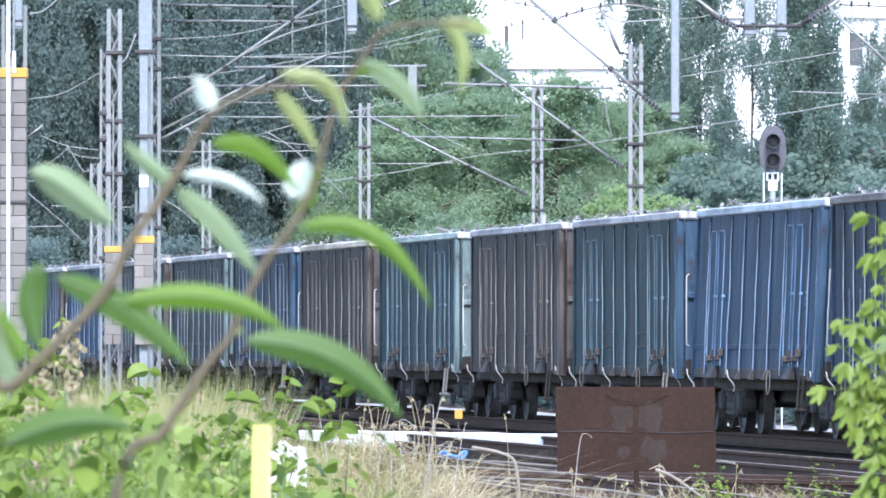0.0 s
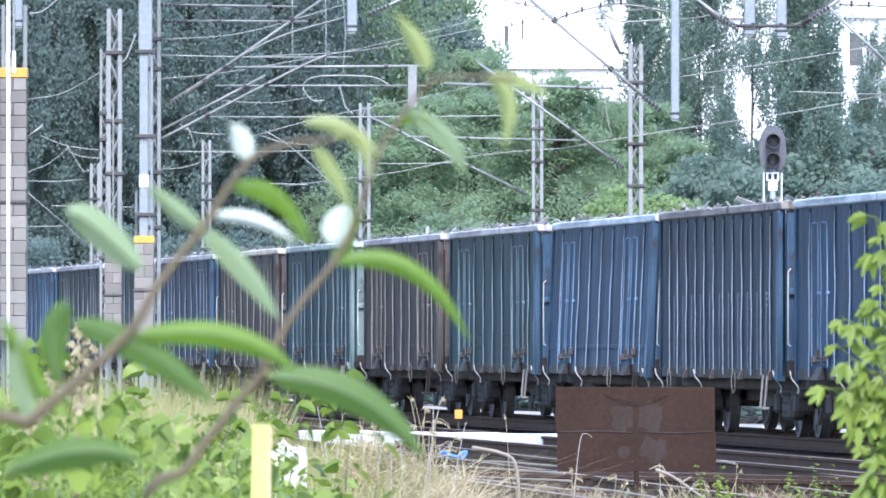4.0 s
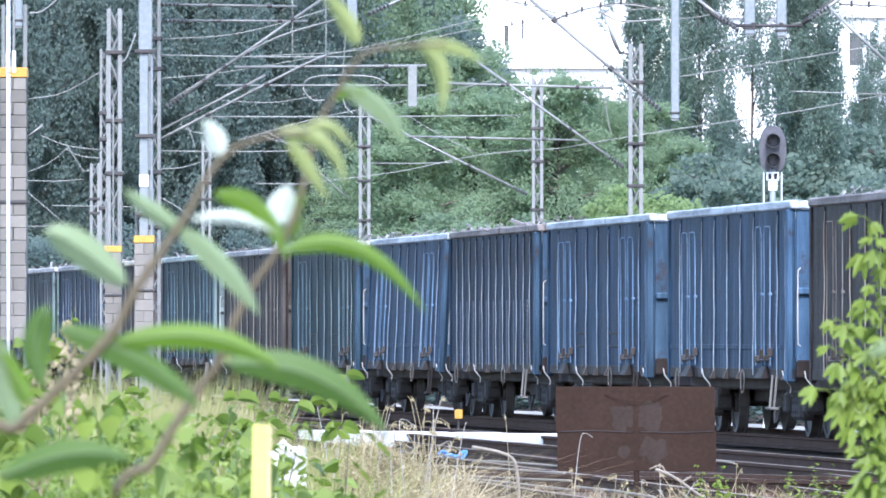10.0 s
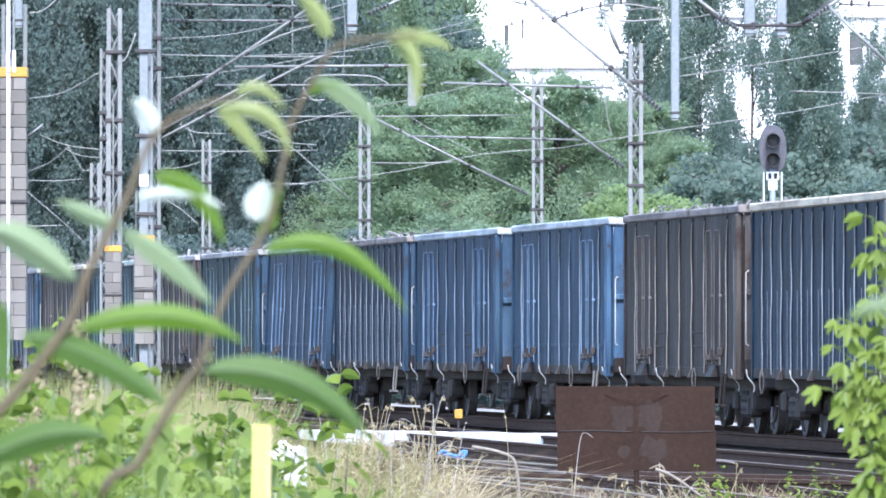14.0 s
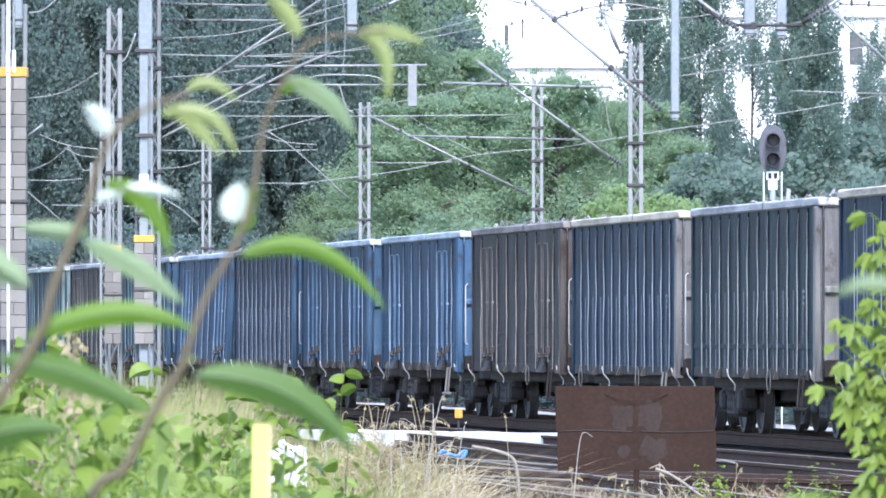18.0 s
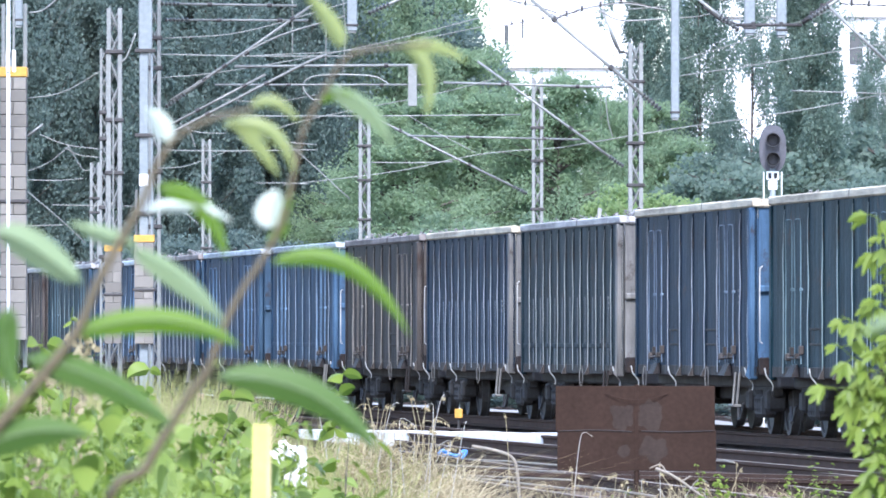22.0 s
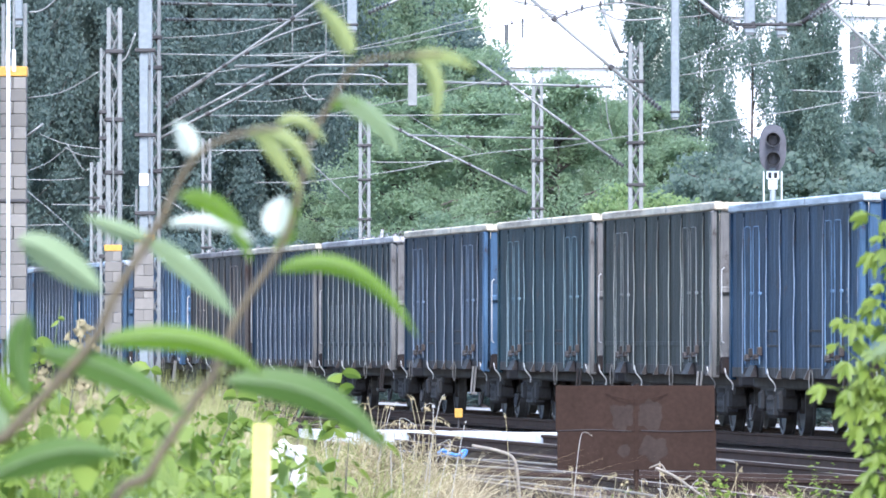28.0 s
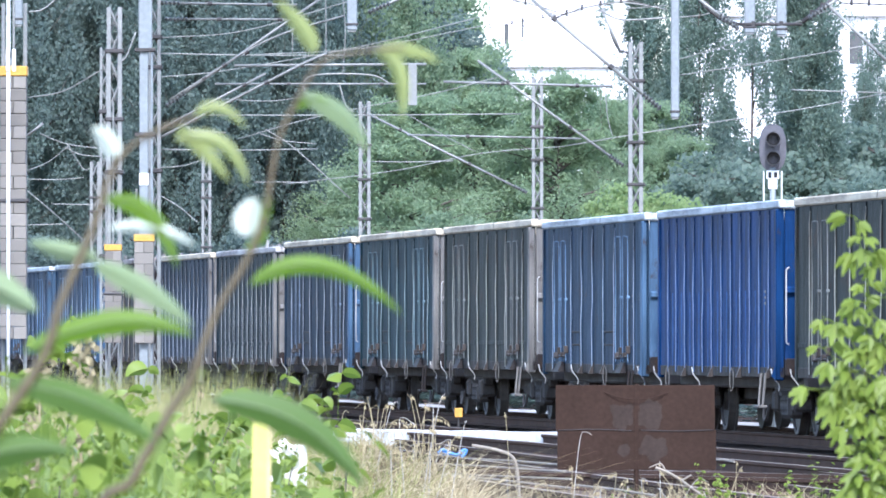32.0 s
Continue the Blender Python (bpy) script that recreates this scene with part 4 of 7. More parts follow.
for pts, r in [
    (((-6.29, 230.0, 7.70), (-4.21, 230.0, 7.66), (-2.00, 230.0, 7.66)), 1.6),
    (((-5.44, 240.0, 6.54), (-1.89, 240.0, 6.54), (1.81, 240.0, 6.57)), 1.6),
    (((-6.35, 230.0, 5.56), (-4.59, 230.0, 5.54), (-2.80, 230.0, 5.57)), 1.5),
    (((-1.88, 266.0, 5.91), (-0.79, 266.0, 5.90), (0.26, 266.0, 5.93)), 1.5),
    (((7.76, 230.0, 6.89), (8.89, 230.0, 6.85), (10.28, 230.0, 6.81)), 1.7),
    (((4.45, 200.0, 7.56), (5.00, 200.0, 7.61), (5.54, 200.0, 7.75)), 1.4),
    (((5.56, 250.0, 8.06), (7.48, 250.0, 8.64), (9.80, 250.0, 9.46)), 1.2),
    (((5.11, 230.0, 7.19), (7.51, 230.0, 7.55), (10.28, 230.0, 8.02)), 1.5),
    (((2.96, 250.0, 6.01), (5.56, 250.0, 6.44), (8.43, 250.0, 6.86), (10.63, 250.0, 7.27)), 1.4),
    (((-4.04, 260.0, 5.23), (-1.20, 260.0, 5.58), (0.94, 260.0, 6.01), (3.08, 260.0, 6.19)), 1.2),
    (((-5.18, 260.0, 6.37), (-3.19, 260.0, 6.93), (-0.34, 260.0, 7.50), (1.37, 260.0, 7.93)), 1.2),
    (((-6.29, 230.0, 8.05), (-4.46, 230.0, 8.20), (-2.07, 230.0, 8.87)), 1.3),
    (((-6.35, 230.0, 7.17), (-4.84, 230.0, 7.32), (-1.81, 230.0, 7.86), (0.96, 230.0, 8.55)), 1.2),
    (((-4.39, 240.0, 7.95), (-1.76, 240.0, 8.11), (1.52, 240.0, 8.74), (4.15, 240.0, 9.20)), 1.1),
    (((-8.06, 200.0, 6.01), (-7.38, 200.0, 6.13), (-6.62, 200.0, 6.55)), 1.5),
    (((-7.82, 200.0, 5.31), (-7.30, 200.0, 5.11), (-6.62, 200.0, 5.02)), 1.5),
    (((-7.33, 200.0, 5.05), (-7.05, 200.0, 4.91), (-6.62, 200.0, 4.86)), 1.5),
    (((-7.30, 200.0, 5.13), (-7.00, 200.0, 4.65), (-6.84, 200.0, 4.63)), 1.4),
    (((-8.06, 200.0, 4.20), (-7.49, 200.0, 3.72), (-6.94, 200.0, 3.21)), 1.6),
    (((-8.87, 220.0, 3.76), (-8.48, 220.0, 3.77), (-8.10, 220.0, 3.78)), 1.4),
    (((-8.36, 220.0, 4.21), (-7.88, 220.0, 4.20), (-6.55, 220.0, 4.18)), 1.3),
    (((-8.87, 220.0, 4.74), (-8.24, 220.0, 4.73), (-7.66, 220.0, 4.77)), 1.2),
    (((-8.87, 220.0, 4.92), (-8.42, 220.0, 5.11), (-8.00, 220.0, 5.44)), 1.1),
    (((-4.13, 240.0, 6.21), (-3.47, 240.0, 5.78), (-2.16, 240.0, 4.60)), 1.6),
    (((-6.29, 230.0, 4.52), (-5.85, 230.0, 4.25), (-5.47, 230.0, 3.92)), 1.5),
    (((-6.63, 240.0, 5.32), (-5.97, 240.0, 5.38), (-5.05, 240.0, 5.71)), 1.2),
    (((-4.39, 240.0, 4.98), (-3.60, 240.0, 4.98), (-3.14, 240.0, 4.96)), 1.3),
    (((-4.26, 240.0, 6.11), (-3.73, 240.0, 5.95), (-2.94, 240.0, 5.87)), 1.3),
    (((-5.62, 220.0, 5.95), (-5.29, 220.0, 5.77), (-4.63, 220.0, 5.73)), 1.4),
    (((-5.47, 220.0, 5.92), (-5.37, 220.0, 5.71), (-5.29, 220.0, 5.44)), 1.4),
    (((1.66, 240.0, 8.54), (3.10, 240.0, 8.89), (5.21, 240.0, 9.10)), 1.3),
    (((1.26, 240.0, 9.33), (2.05, 240.0, 9.07), (2.64, 240.0, 8.87)), 1.6),
    (((3.10, 240.0, 9.00), (4.15, 240.0, 9.16), (5.21, 240.0, 9.00)), 2.2),
    (((4.13, 262.0, 7.62), (4.19, 262.0, 6.91), (4.32, 262.0, 6.48)), 1.3),
    (((-2.62, 230.0, 8.99), (-2.61, 230.0, 8.18), (-2.62, 230.0, 7.47)), 1.5),
    (((-2.24, 230.0, 8.99), (-2.18, 230.0, 8.18), (-2.24, 230.0, 7.23)), 1.5),
    (((-3.36, 230.0, 8.93), (-3.36, 230.0, 8.30), (-3.36, 230.0, 7.70)), 1.3),
    (((-0.91, 260.0, 7.01), (-0.06, 260.0, 6.51), (0.83, 260.0, 6.05)), 1.1),
    (((-5.18, 240.0, 6.92), (-4.00, 240.0, 6.87), (-2.94, 240.0, 7.03)), 1.1),
    (((-6.11, 205.0, 7.43), (-6.28, 205.0, 6.98), (-6.39, 205.0, 6.85)), 2.4),
    (((-6.43, 160.0, 6.40), (-6.21, 160.0, 6.44), (-5.95, 160.0, 6.65)), 2.2),
]:
    p = [Vector(v) for v in pts]
    bar("wire", WIRE_WORDS, p, r * 0.00004 * p[0].y, PALE_TUBE)

DARK_WORDS_WIRE = "dark feeder cable with clamps under a portal"
for pts, r, marks in [
    (((1.08, 240.0, 9.32), (1.92, 240.0, 9.16), (2.64, 240.0, 8.95)), 0.016, (0.5,)),
    (((2.64, 240.0, 8.82), (3.37, 240.0, 9.06), (4.29, 240.0, 9.19), (5.01, 240.0, 9.03)), 0.018, (0.12, 0.3, 0.45, 0.62)),
    (((1.08, 240.0, 8.58), (1.92, 240.0, 8.74), (3.24, 240.0, 8.98)), 0.012, (0.35, 0.7)),
    (((4.09, 262.0, 9.71), (4.39, 262.0, 8.79), (4.71, 262.0, 8.59)), 0.026, ()),
    (((4.71, 192.0, 7.72), (5.09, 192.0, 7.36), (5.43, 192.0, 7.19)), 0.05, (0.3, 0.75)),
    (((5.39, 192.0, 7.19), (6.69, 192.0, 7.19)), 0.035, (0.3, 0.7)),
    (((6.69, 192.0, 7.23), (7.34, 192.0, 7.70)), 0.05, (0.3, 0.6)),
    (((8.84, 230.0, 8.83), (9.40, 230.0, 8.81), (10.03, 230.0, 8.78)), 0.02, (0.3, 0.6)),
]:
    cable = bar("feeder_cable", DARK_WORDS_WIRE, pts, r, DARK_STEEL)
    line = curve_points(pts, 6) if len(pts) > 2 else [Vector(pts[0]), Vector(pts[1])]
    for k in marks:
        q = line[int(k * (len(line) - 1))] if len(pts) > 2 else line[0].lerp(line[1], k)
        b = bmesh.new()
        long = 5.0 if r < 0.03 else 1.6
        tube(b, [q + Vector((0, 0, -0.5 * long * r)), q + Vector((0, 0, long * r))], r * (1.9 if r < 0.03 else 1.25), 6)
        part("clamp", b, DARK_STEEL, cable, "dark iron dropper clamp")

b = bmesh.new()
beam_post = thing("hanging_bracket", "short grey bracket post under a portal tube", "bracket", at=((-0.68, 230.0, 6.54)))
soft_box(b, (-0.10, -0.08, 0), (0.10, 0.08, 0.92), 0.01)
part("post", b, GALV, beam_post)

# ---- signal ----
sig = thing("railway_signal", "dark two-lamp light signal with white number plate on a white post", "railway signal", at=(*((5.50, 172.0, 7.01))[:2], GZ))
b = bmesh.new()
hw = 0.226
outline = []
for k in range(24):
    a = 2 * math.pi * k / 24
    outline.append((hw * math.copysign(abs(math.cos(a)) ** 0.8, math.cos(a)), math.copysign(abs(math.sin(a)) ** 0.8, math.sin(a)) * 0.396))
zc = 4.733
front = [b.verts.new((x, -0.02, zc + z)) for x, z in outline]
back = [b.verts.new((x, 0.03, zc + z)) for x, z in outline]
b.faces.new(front)
b.faces.new(back[::-1])
for k in range(24):
    b.faces.new((front[k], front[(k + 1) % 24], back[(k + 1) % 24], back[k]))
part("backing_board", b, SIGNAL_GREY, sig, "oval dark backing board")
for lamp_z in (4.874, 4.554):
    b = bmesh.new()
    lathe(b, [(0, 0.05), (0, 0.12), (1, 0.125), (1, 0.112), (0.05, 0.10)], (0, -0.02, lamp_z), (0, -0.26, lamp_z), 18)
    hood = part("hood", b, BLACK, sig, "black lamp hood")
    b = bmesh.new()
    lathe(b, [(0, 0.095), (0.6, 0.08), (1, 0.02)], (0, -0.02, lamp_z), (0, -0.05, lamp_z), 14)
    part("lens", b, SIGNAL_GREY, hood, "unlit dark lens")
b = bmesh.new()
soft_box(b, (-0.105, -0.05, 4.215), (0.105, -0.03, 4.356), 0.004)
plate = part("number_plate", b, WHITE_PAINT, sig, "white plate with dark bars")
b = bmesh.new()
for x0, x1 in ((-0.075, -0.025), (0.02, 0.075)):
    box(b, (x0, -0.056, 4.234), (x1, -0.051, 4.328))
part("marking", b, BLACK, plate)
b = bmesh.new()
soft_box(b, (-0.075, -0.05, 4.045), (0.075, 0.0, 4.205), 0.01)
part("bracket", b, WHITE_PAINT, sig)
b = bmesh.new()
tube(b, [(0, 0, 0), (0, 0, 4.403)], 0.05, 10)
part("post", b, GREY_PAINT, sig, smooth=True)
for x in (-0.15, 0.15):
    b = bmesh.new()
    tube(b, [(x, -0.02, 0), (x, -0.02, 4.347)], 0.012, 6)
    part("ladder_rail", b, WHITE_PAINT, sig)

# ---- rusty sign ----
sg = thing("rusty_sign", "rust-brown sheet steel sign on a post, seen from behind", "sign", at=(*((1.65, 88.0, 4.23))[:2], GZ))
for x0, x1, z0, z1 in ((-0.689, 0.670, 0.761, 1.144), (-0.675, 0.680, 0.421, 0.762)):
    b = bmesh.new()
    soft_box(b, (x0, -0.006, z0), (x1, 0.006, z1), 0.002)
    part("plate", b, RUST, sg, "rust-brown steel plate")
b = bmesh.new()
tube(b, [(0, 0.022, -0.3), (0, 0.022, 1.154)], 0.022, 8)
part("post", b, RUST, sg)
# Thin arc that stands in for a soft line of shading on the plate.
b = bmesh.new()
tube(b, curve_points([(-0.27, -0.02, 1.082), (-0.14, -0.035, 1.038), (0, -0.05, 1.024), (0.14, -0.035, 1.038), (0.27, -0.02, 1.082)], 5), 0.0035, 5)
part("shading_arc", b, RUST, sg)
b = bmesh.new()
soft_box(b, (-0.018, -0.011, 0.43), (0.018, -0.0065, 1.13), 0.002)
part("strap", b, RUST, sg, "rusty strap down the middle")
b = bmesh.new()
for x0, x1, dz in ((-0.665, -0.04, 0.004), (0.04, 0.655, -0.003)):
    tube(b, curve_points([(x0, -0.012, 0.759), ((x0 + x1) / 2, -0.012, 0.759 + dz * 2), (x1, -0.012, 0.759 - dz)], 4), 0.0032, 5)
part("seam", b, GRIMY, sg, "dark seam between two plates")
for x0, z0, w0, h0, seed in ((-0.12, 0.889, 0.11, 0.16, 1.0), (0.12, 0.903, 0.14, 0.17, 2.0), (0.14, 0.614, 0.16, 0.12, 3.0), (-0.10, 0.590, 0.07, 0.07, 4.0)):
    b = bmesh.new()
    ring = []
    for k in range(26):
        a = 2 * math.pi * k / 26
        r = 0.8 + 0.5 * noise.noise((1.6 * math.cos(a), 1.6 * math.sin(a), seed * 7))
        ring.append(b.verts.new((x0 + w0 * r * math.cos(a), -0.0085, z0 + h0 * r * math.sin(a))))
    b.faces.new(ring)
    part("worn_patch", b, RUST_PALE, sg, "paler worn patch")

# ---- buildings ----
def building(name, label, x0, x1, y, depth, z1, windows, bands=()):
    t = thing(name, label, "building", at=(x0, y, GZ))
    w, h = x1 - x0, z1 - GZ
    b = bmesh.new()
    box(b, (0, 0, 0), (w, depth, h))
    part("wall", b, RENDER_WHITE, t, "white rendered wall")
    b = bmesh.new()
    soft_box(b, (-0.3, -0.3, h), (w + 0.3, depth + 0.3, h + 0.35), 0.05)
    part("roof", b, CONCRETE, t)
    for wx0, wz0, wx1, wz1 in windows:
        b = bmesh.new()
        for lo, hi in (((wx0, -0.08, wz0), (wx1, 0.02, wz0 + 0.1)), ((wx0, -0.08, wz1 - 0.1), (wx1, 0.02, wz1)),
                       ((wx0, -0.08, wz0 + 0.1), (wx0 + 0.1, 0.02, wz1 - 0.1)), ((wx1 - 0.1, -0.08, wz0 + 0.1), (wx1, 0.02, wz1 - 0.1))):
            box(b, lo, hi)
        wf = part("window", b, RENDER_WHITE, t, "window in a white wall")
        b = bmesh.new()
        box(b, (wx0 + 0.1, -0.04, wz0 + 0.1), (wx1 - 0.1, -0.01, wz1 - 0.1))
        part("pane", b, GLASS_DARK, wf, "dark window pane")
    for z in bands:
        b = bmesh.new()
        soft_box(b, (-0.05, -0.25, z), (w + 0.05, 0.0, z + 0.25), 0.03)
        part("ledge", b, CONCRETE, t, "pale grey ledge")
    return t


BD = 480.0
building("office_block", "white rendered building standing behind the trees", 2.208, 9.044, BD, 14, 24,
         [(0.55, 15.2, 0.95, 16.3), (1.35, 15.5, 1.65, 16.6)], (12.6, 14.2))
building("apartment_block", "white rendered building with dark windows behind poplars", 11.803, 27.823, 500, 14, 26,
         [(1.24, 13.2, 1.92, 14.7), (3.7, 12.9, 4.1, 14.4), (7.8, 14.8, 8.65, 16.6), (10.5, 14.8, 11.4, 16.6)], (17.2,))


# ---- trees ----
def tree_crown(seed, height, spread, low, leaves, leaf, shape):
    """Limbs and a crown of leaf clumps; returns wood and leaf meshes."""
    rng = np.random.default_rng(seed)
    b = bmesh.new()
    lean = rng.normal(0, 0.02, 2)
    tube(b, [(0, 0, 0), (lean[0] * height * 0.4, lean[1] * height * 0.4, height * 0.4), (lean[0] * height, lean[1] * height, height * 0.95)], (0.006 if shape[0] == 'column' else 0.010) * height, 8, 0.12)
    clumps = []
    for i in range(int(46 * shape[1])):
        u = low + (1 - low) * (i + rng.random()) / (46 * shape[1])
        z0 = height * (u * 0.9)
        a = rng.uniform(0, 2 * math.pi)
        if shape[0] == 'column':
            reach = spread * (0.55 + 0.45 * math.sin(math.pi * min(1, u * 1.1))) * rng.uniform(0.4, 1.0)
            rise = reach * rng.uniform(0.8, 1.8)
        else:
            reach = spread * math.sin(math.pi * (0.12 + 0.76 * u) ** 0.8) * rng.uniform(0.45, 1.08)
            rise = reach * rng.uniform(0.1, 0.6)
        tip = Vector((lean[0] * z0 + reach * math.cos(a), lean[1] * z0 + reach * math.sin(a), min(height, z0 + rise)))
        root = Vector((lean[0] * z0, lean[1] * z0, z0))
        mid = root.lerp(tip, 0.5) + Vector((0, 0, 0.08 * reach))
        tube(b, [root, mid, tip], (0.012 + 0.006 * reach if shape[0] == 'column' else 0.04 + 0.010 * reach), 5, 0.2)
        for t in (0.45, 0.65, 0.82, 1.0):
            c = root.lerp(tip, t)
            clumps.append((c.x + rng.normal(0, 0.25), c.y + rng.normal(0, 0.25), c.z + rng.normal(0, 0.25), (0.25 + 0.11 * reach) * rng.uniform(0.6, 1.3)))
    clumps = np.array(clumps)
    pick = rng.integers(0, len(clumps), leaves)
    u = random_units(leaves, rng) * (rng.random(leaves) ** 0.45)[:, None]
    hang = shape[0] == 'column'
    cen = clumps[pick, :3] + u * clumps[pick, 3:4] * np.array([0.85, 0.85, 2.3] if hang else [1.35, 1.35, 0.95])
    normal = random_units(leaves, rng) + np.array([0.0, -1.0, 0.75])
    along = random_units(leaves, rng) * 0.5 + np.array([0.0, 0.0, -1.0]) if hang else np.cross(normal, random_units(leaves, rng))
    along /= np.linalg.norm(along, axis=1)[:, None] + 1e-9
    across = np.cross(normal, along)
    across /= np.linalg.norm(across, axis=1)[:, None] + 1e-9
    size = leaf * rng.uniform(0.6, 1.4, leaves)[:, None]
    return mesh_of(b, "trunk", True), quads_mesh("crown", cen, across * size * 0.75, along * size)


CROWNS = {
    "round_a": tree_crown(11, 17, 4.6, 0.12, 100000, 0.145, ('round', 2.2)),
    "round_b": tree_crown(12, 18, 4.2, 0.10, 100000, 0.145, ('round', 2.2)),
    "light": tree_crown(13, 12.5, 3.8, 0.10, 80000, 0.105, ('round', 1.9)),
    "poplar_a": tree_crown(14, 20, 1.55, 0.10, 56000, 0.095, ('column', 2.0)),
    "poplar_b": tree_crown(15, 19, 1.8, 0.08, 60000, 0.095, ('column', 2.1)),
    "dense": tree_crown(18, 19, 1.6, 0.06, 80000, 0.100, ('column', 3.0)),
    "sparse": tree_crown(20, 19, 1.9, 0.10, 26000, 0.090, ('column', 1.3)),
    "tall": tree_crown(21, 18, 3.6, 0.03, 120000, 0.125, ('column', 3.4)),
    "bush": tree_crown(16, 5.2, 2.4, 0.05, 24000, 0.12, ('round', 1.0)),
    "scrub": tree_crown(19, 5.2, 2.4, 0.05, 5000, 0.2, ('round', 1.0)),
}


def tree(kind, x, y, leafmat, label, turn, size=1.0):
    t = thing("tree", label, "tree", "trees beyond the railway", at=(x, y, GZ))
    t.rotation_euler, t.scale = (0, 0, radians(turn % 110 - 55)), (size, size, size)
    trunk, crown = CROWNS[kind]
    place("trunk", trunk, BARK, t, "brown bark trunk with limbs")
    place("crown", crown, leafmat, t)
    return t


DARK_WORDS = "tall dense dark green broadleaf tree in a row behind the tracks"
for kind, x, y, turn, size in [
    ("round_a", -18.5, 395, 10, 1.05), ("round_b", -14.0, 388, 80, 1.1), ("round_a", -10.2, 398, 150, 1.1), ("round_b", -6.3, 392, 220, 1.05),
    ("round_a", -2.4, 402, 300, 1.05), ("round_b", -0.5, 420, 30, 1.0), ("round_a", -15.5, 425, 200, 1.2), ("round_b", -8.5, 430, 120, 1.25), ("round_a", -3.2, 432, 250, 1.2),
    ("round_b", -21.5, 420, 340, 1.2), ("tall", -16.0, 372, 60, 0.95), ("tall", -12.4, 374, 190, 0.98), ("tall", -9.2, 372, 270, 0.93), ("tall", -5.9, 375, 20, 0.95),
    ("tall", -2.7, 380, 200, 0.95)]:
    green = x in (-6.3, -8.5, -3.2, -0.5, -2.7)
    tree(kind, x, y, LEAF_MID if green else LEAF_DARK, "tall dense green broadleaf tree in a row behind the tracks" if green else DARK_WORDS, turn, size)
for kind, x, y, turn, size in [
    ("light", -1.2, 362, 40, 0.86), ("light", 1.4, 368, 130, 0.88), ("light", 4.2, 364, 230, 0.92), ("light", 6.6, 372, 310, 0.86), ("light", 3.0, 376, 20, 0.86), ("light", -3.6, 372, 280, 0.66),
    ("light", 5.4, 380, 190, 0.88), ("light", -0.2, 384, 70, 1.05), ("light", 7.6, 366, 100, 0.74)]:
    tree(kind, x, y, LEAF_FRESH, "light green leafy tree growing between masts", turn, size)
for x, y, turn, size in ((3.85, 370, 40, 0.63), (5.9, 372, 200, 0.58)):
    tree("sparse", x, y, LEAF_FRESH, "thin young tree with an airy light green top", turn, size)
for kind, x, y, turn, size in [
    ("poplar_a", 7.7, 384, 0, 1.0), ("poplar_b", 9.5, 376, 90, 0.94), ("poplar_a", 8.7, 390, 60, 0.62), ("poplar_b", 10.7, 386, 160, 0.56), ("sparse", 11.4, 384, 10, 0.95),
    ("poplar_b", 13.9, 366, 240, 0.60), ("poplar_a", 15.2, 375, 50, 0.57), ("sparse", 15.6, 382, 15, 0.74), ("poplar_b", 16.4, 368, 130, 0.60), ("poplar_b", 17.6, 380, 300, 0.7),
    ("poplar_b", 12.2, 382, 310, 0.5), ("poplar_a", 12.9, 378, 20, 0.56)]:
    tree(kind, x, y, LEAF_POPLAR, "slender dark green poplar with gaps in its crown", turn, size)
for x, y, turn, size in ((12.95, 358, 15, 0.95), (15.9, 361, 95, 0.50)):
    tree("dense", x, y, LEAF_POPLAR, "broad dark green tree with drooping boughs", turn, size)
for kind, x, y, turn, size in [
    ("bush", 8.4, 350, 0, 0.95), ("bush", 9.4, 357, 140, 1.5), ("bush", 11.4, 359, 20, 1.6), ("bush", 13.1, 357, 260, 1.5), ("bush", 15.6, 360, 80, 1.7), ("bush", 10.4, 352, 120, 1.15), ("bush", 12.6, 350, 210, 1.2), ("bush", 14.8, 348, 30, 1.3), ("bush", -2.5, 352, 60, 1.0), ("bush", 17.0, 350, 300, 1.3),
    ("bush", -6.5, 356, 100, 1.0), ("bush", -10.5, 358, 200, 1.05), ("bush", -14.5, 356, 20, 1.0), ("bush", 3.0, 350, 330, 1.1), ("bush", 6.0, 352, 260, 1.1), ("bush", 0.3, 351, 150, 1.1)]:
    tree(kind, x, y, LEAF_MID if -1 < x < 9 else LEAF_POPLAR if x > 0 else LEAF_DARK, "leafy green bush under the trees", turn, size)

# low undergrowth along the far side of the running line, added to darken the gaps under the wagons
for k in range(46):
    s0 = -30 + 7.5 * k
    base = line_at(s0, 6.4 + 0.6 * math.sin(k * 2.1))
    u = thing("undergrowth", "dark low undergrowth added behind the train", "bush", "undergrowth along the line", at=(base.translation.x, base.translation.y, GZ))
    u.rotation_euler = (0, 0, k * 1.7)
    foliage = place("foliage", CROWNS["scrub"][1], LEAF_DARK, u)
    foliage.scale = (0.8, 0.8, 0.22 + 0.03 * math.sin(k * 3.3))

# creeper on the near side of the masts
tagged(place("climbing_bush", CROWNS["bush"][1], LEAF_CREEPER, None, "", Matrix.Translation((5.45, 288, 0.0)) @ Matrix.Diagonal((1.0, 0.5, 1.06, 1))),
       "light green creeper mound round a mast foot", "bush")

# ---- yard ----
slab = thing("concrete_kerb", "long whitewashed concrete kerb crossing the yard tracks", "kerb", at=(-1.95, 151.6, GZ))
slab.rotation_euler = (0, 0, math.atan2(-6.9, 3.73))
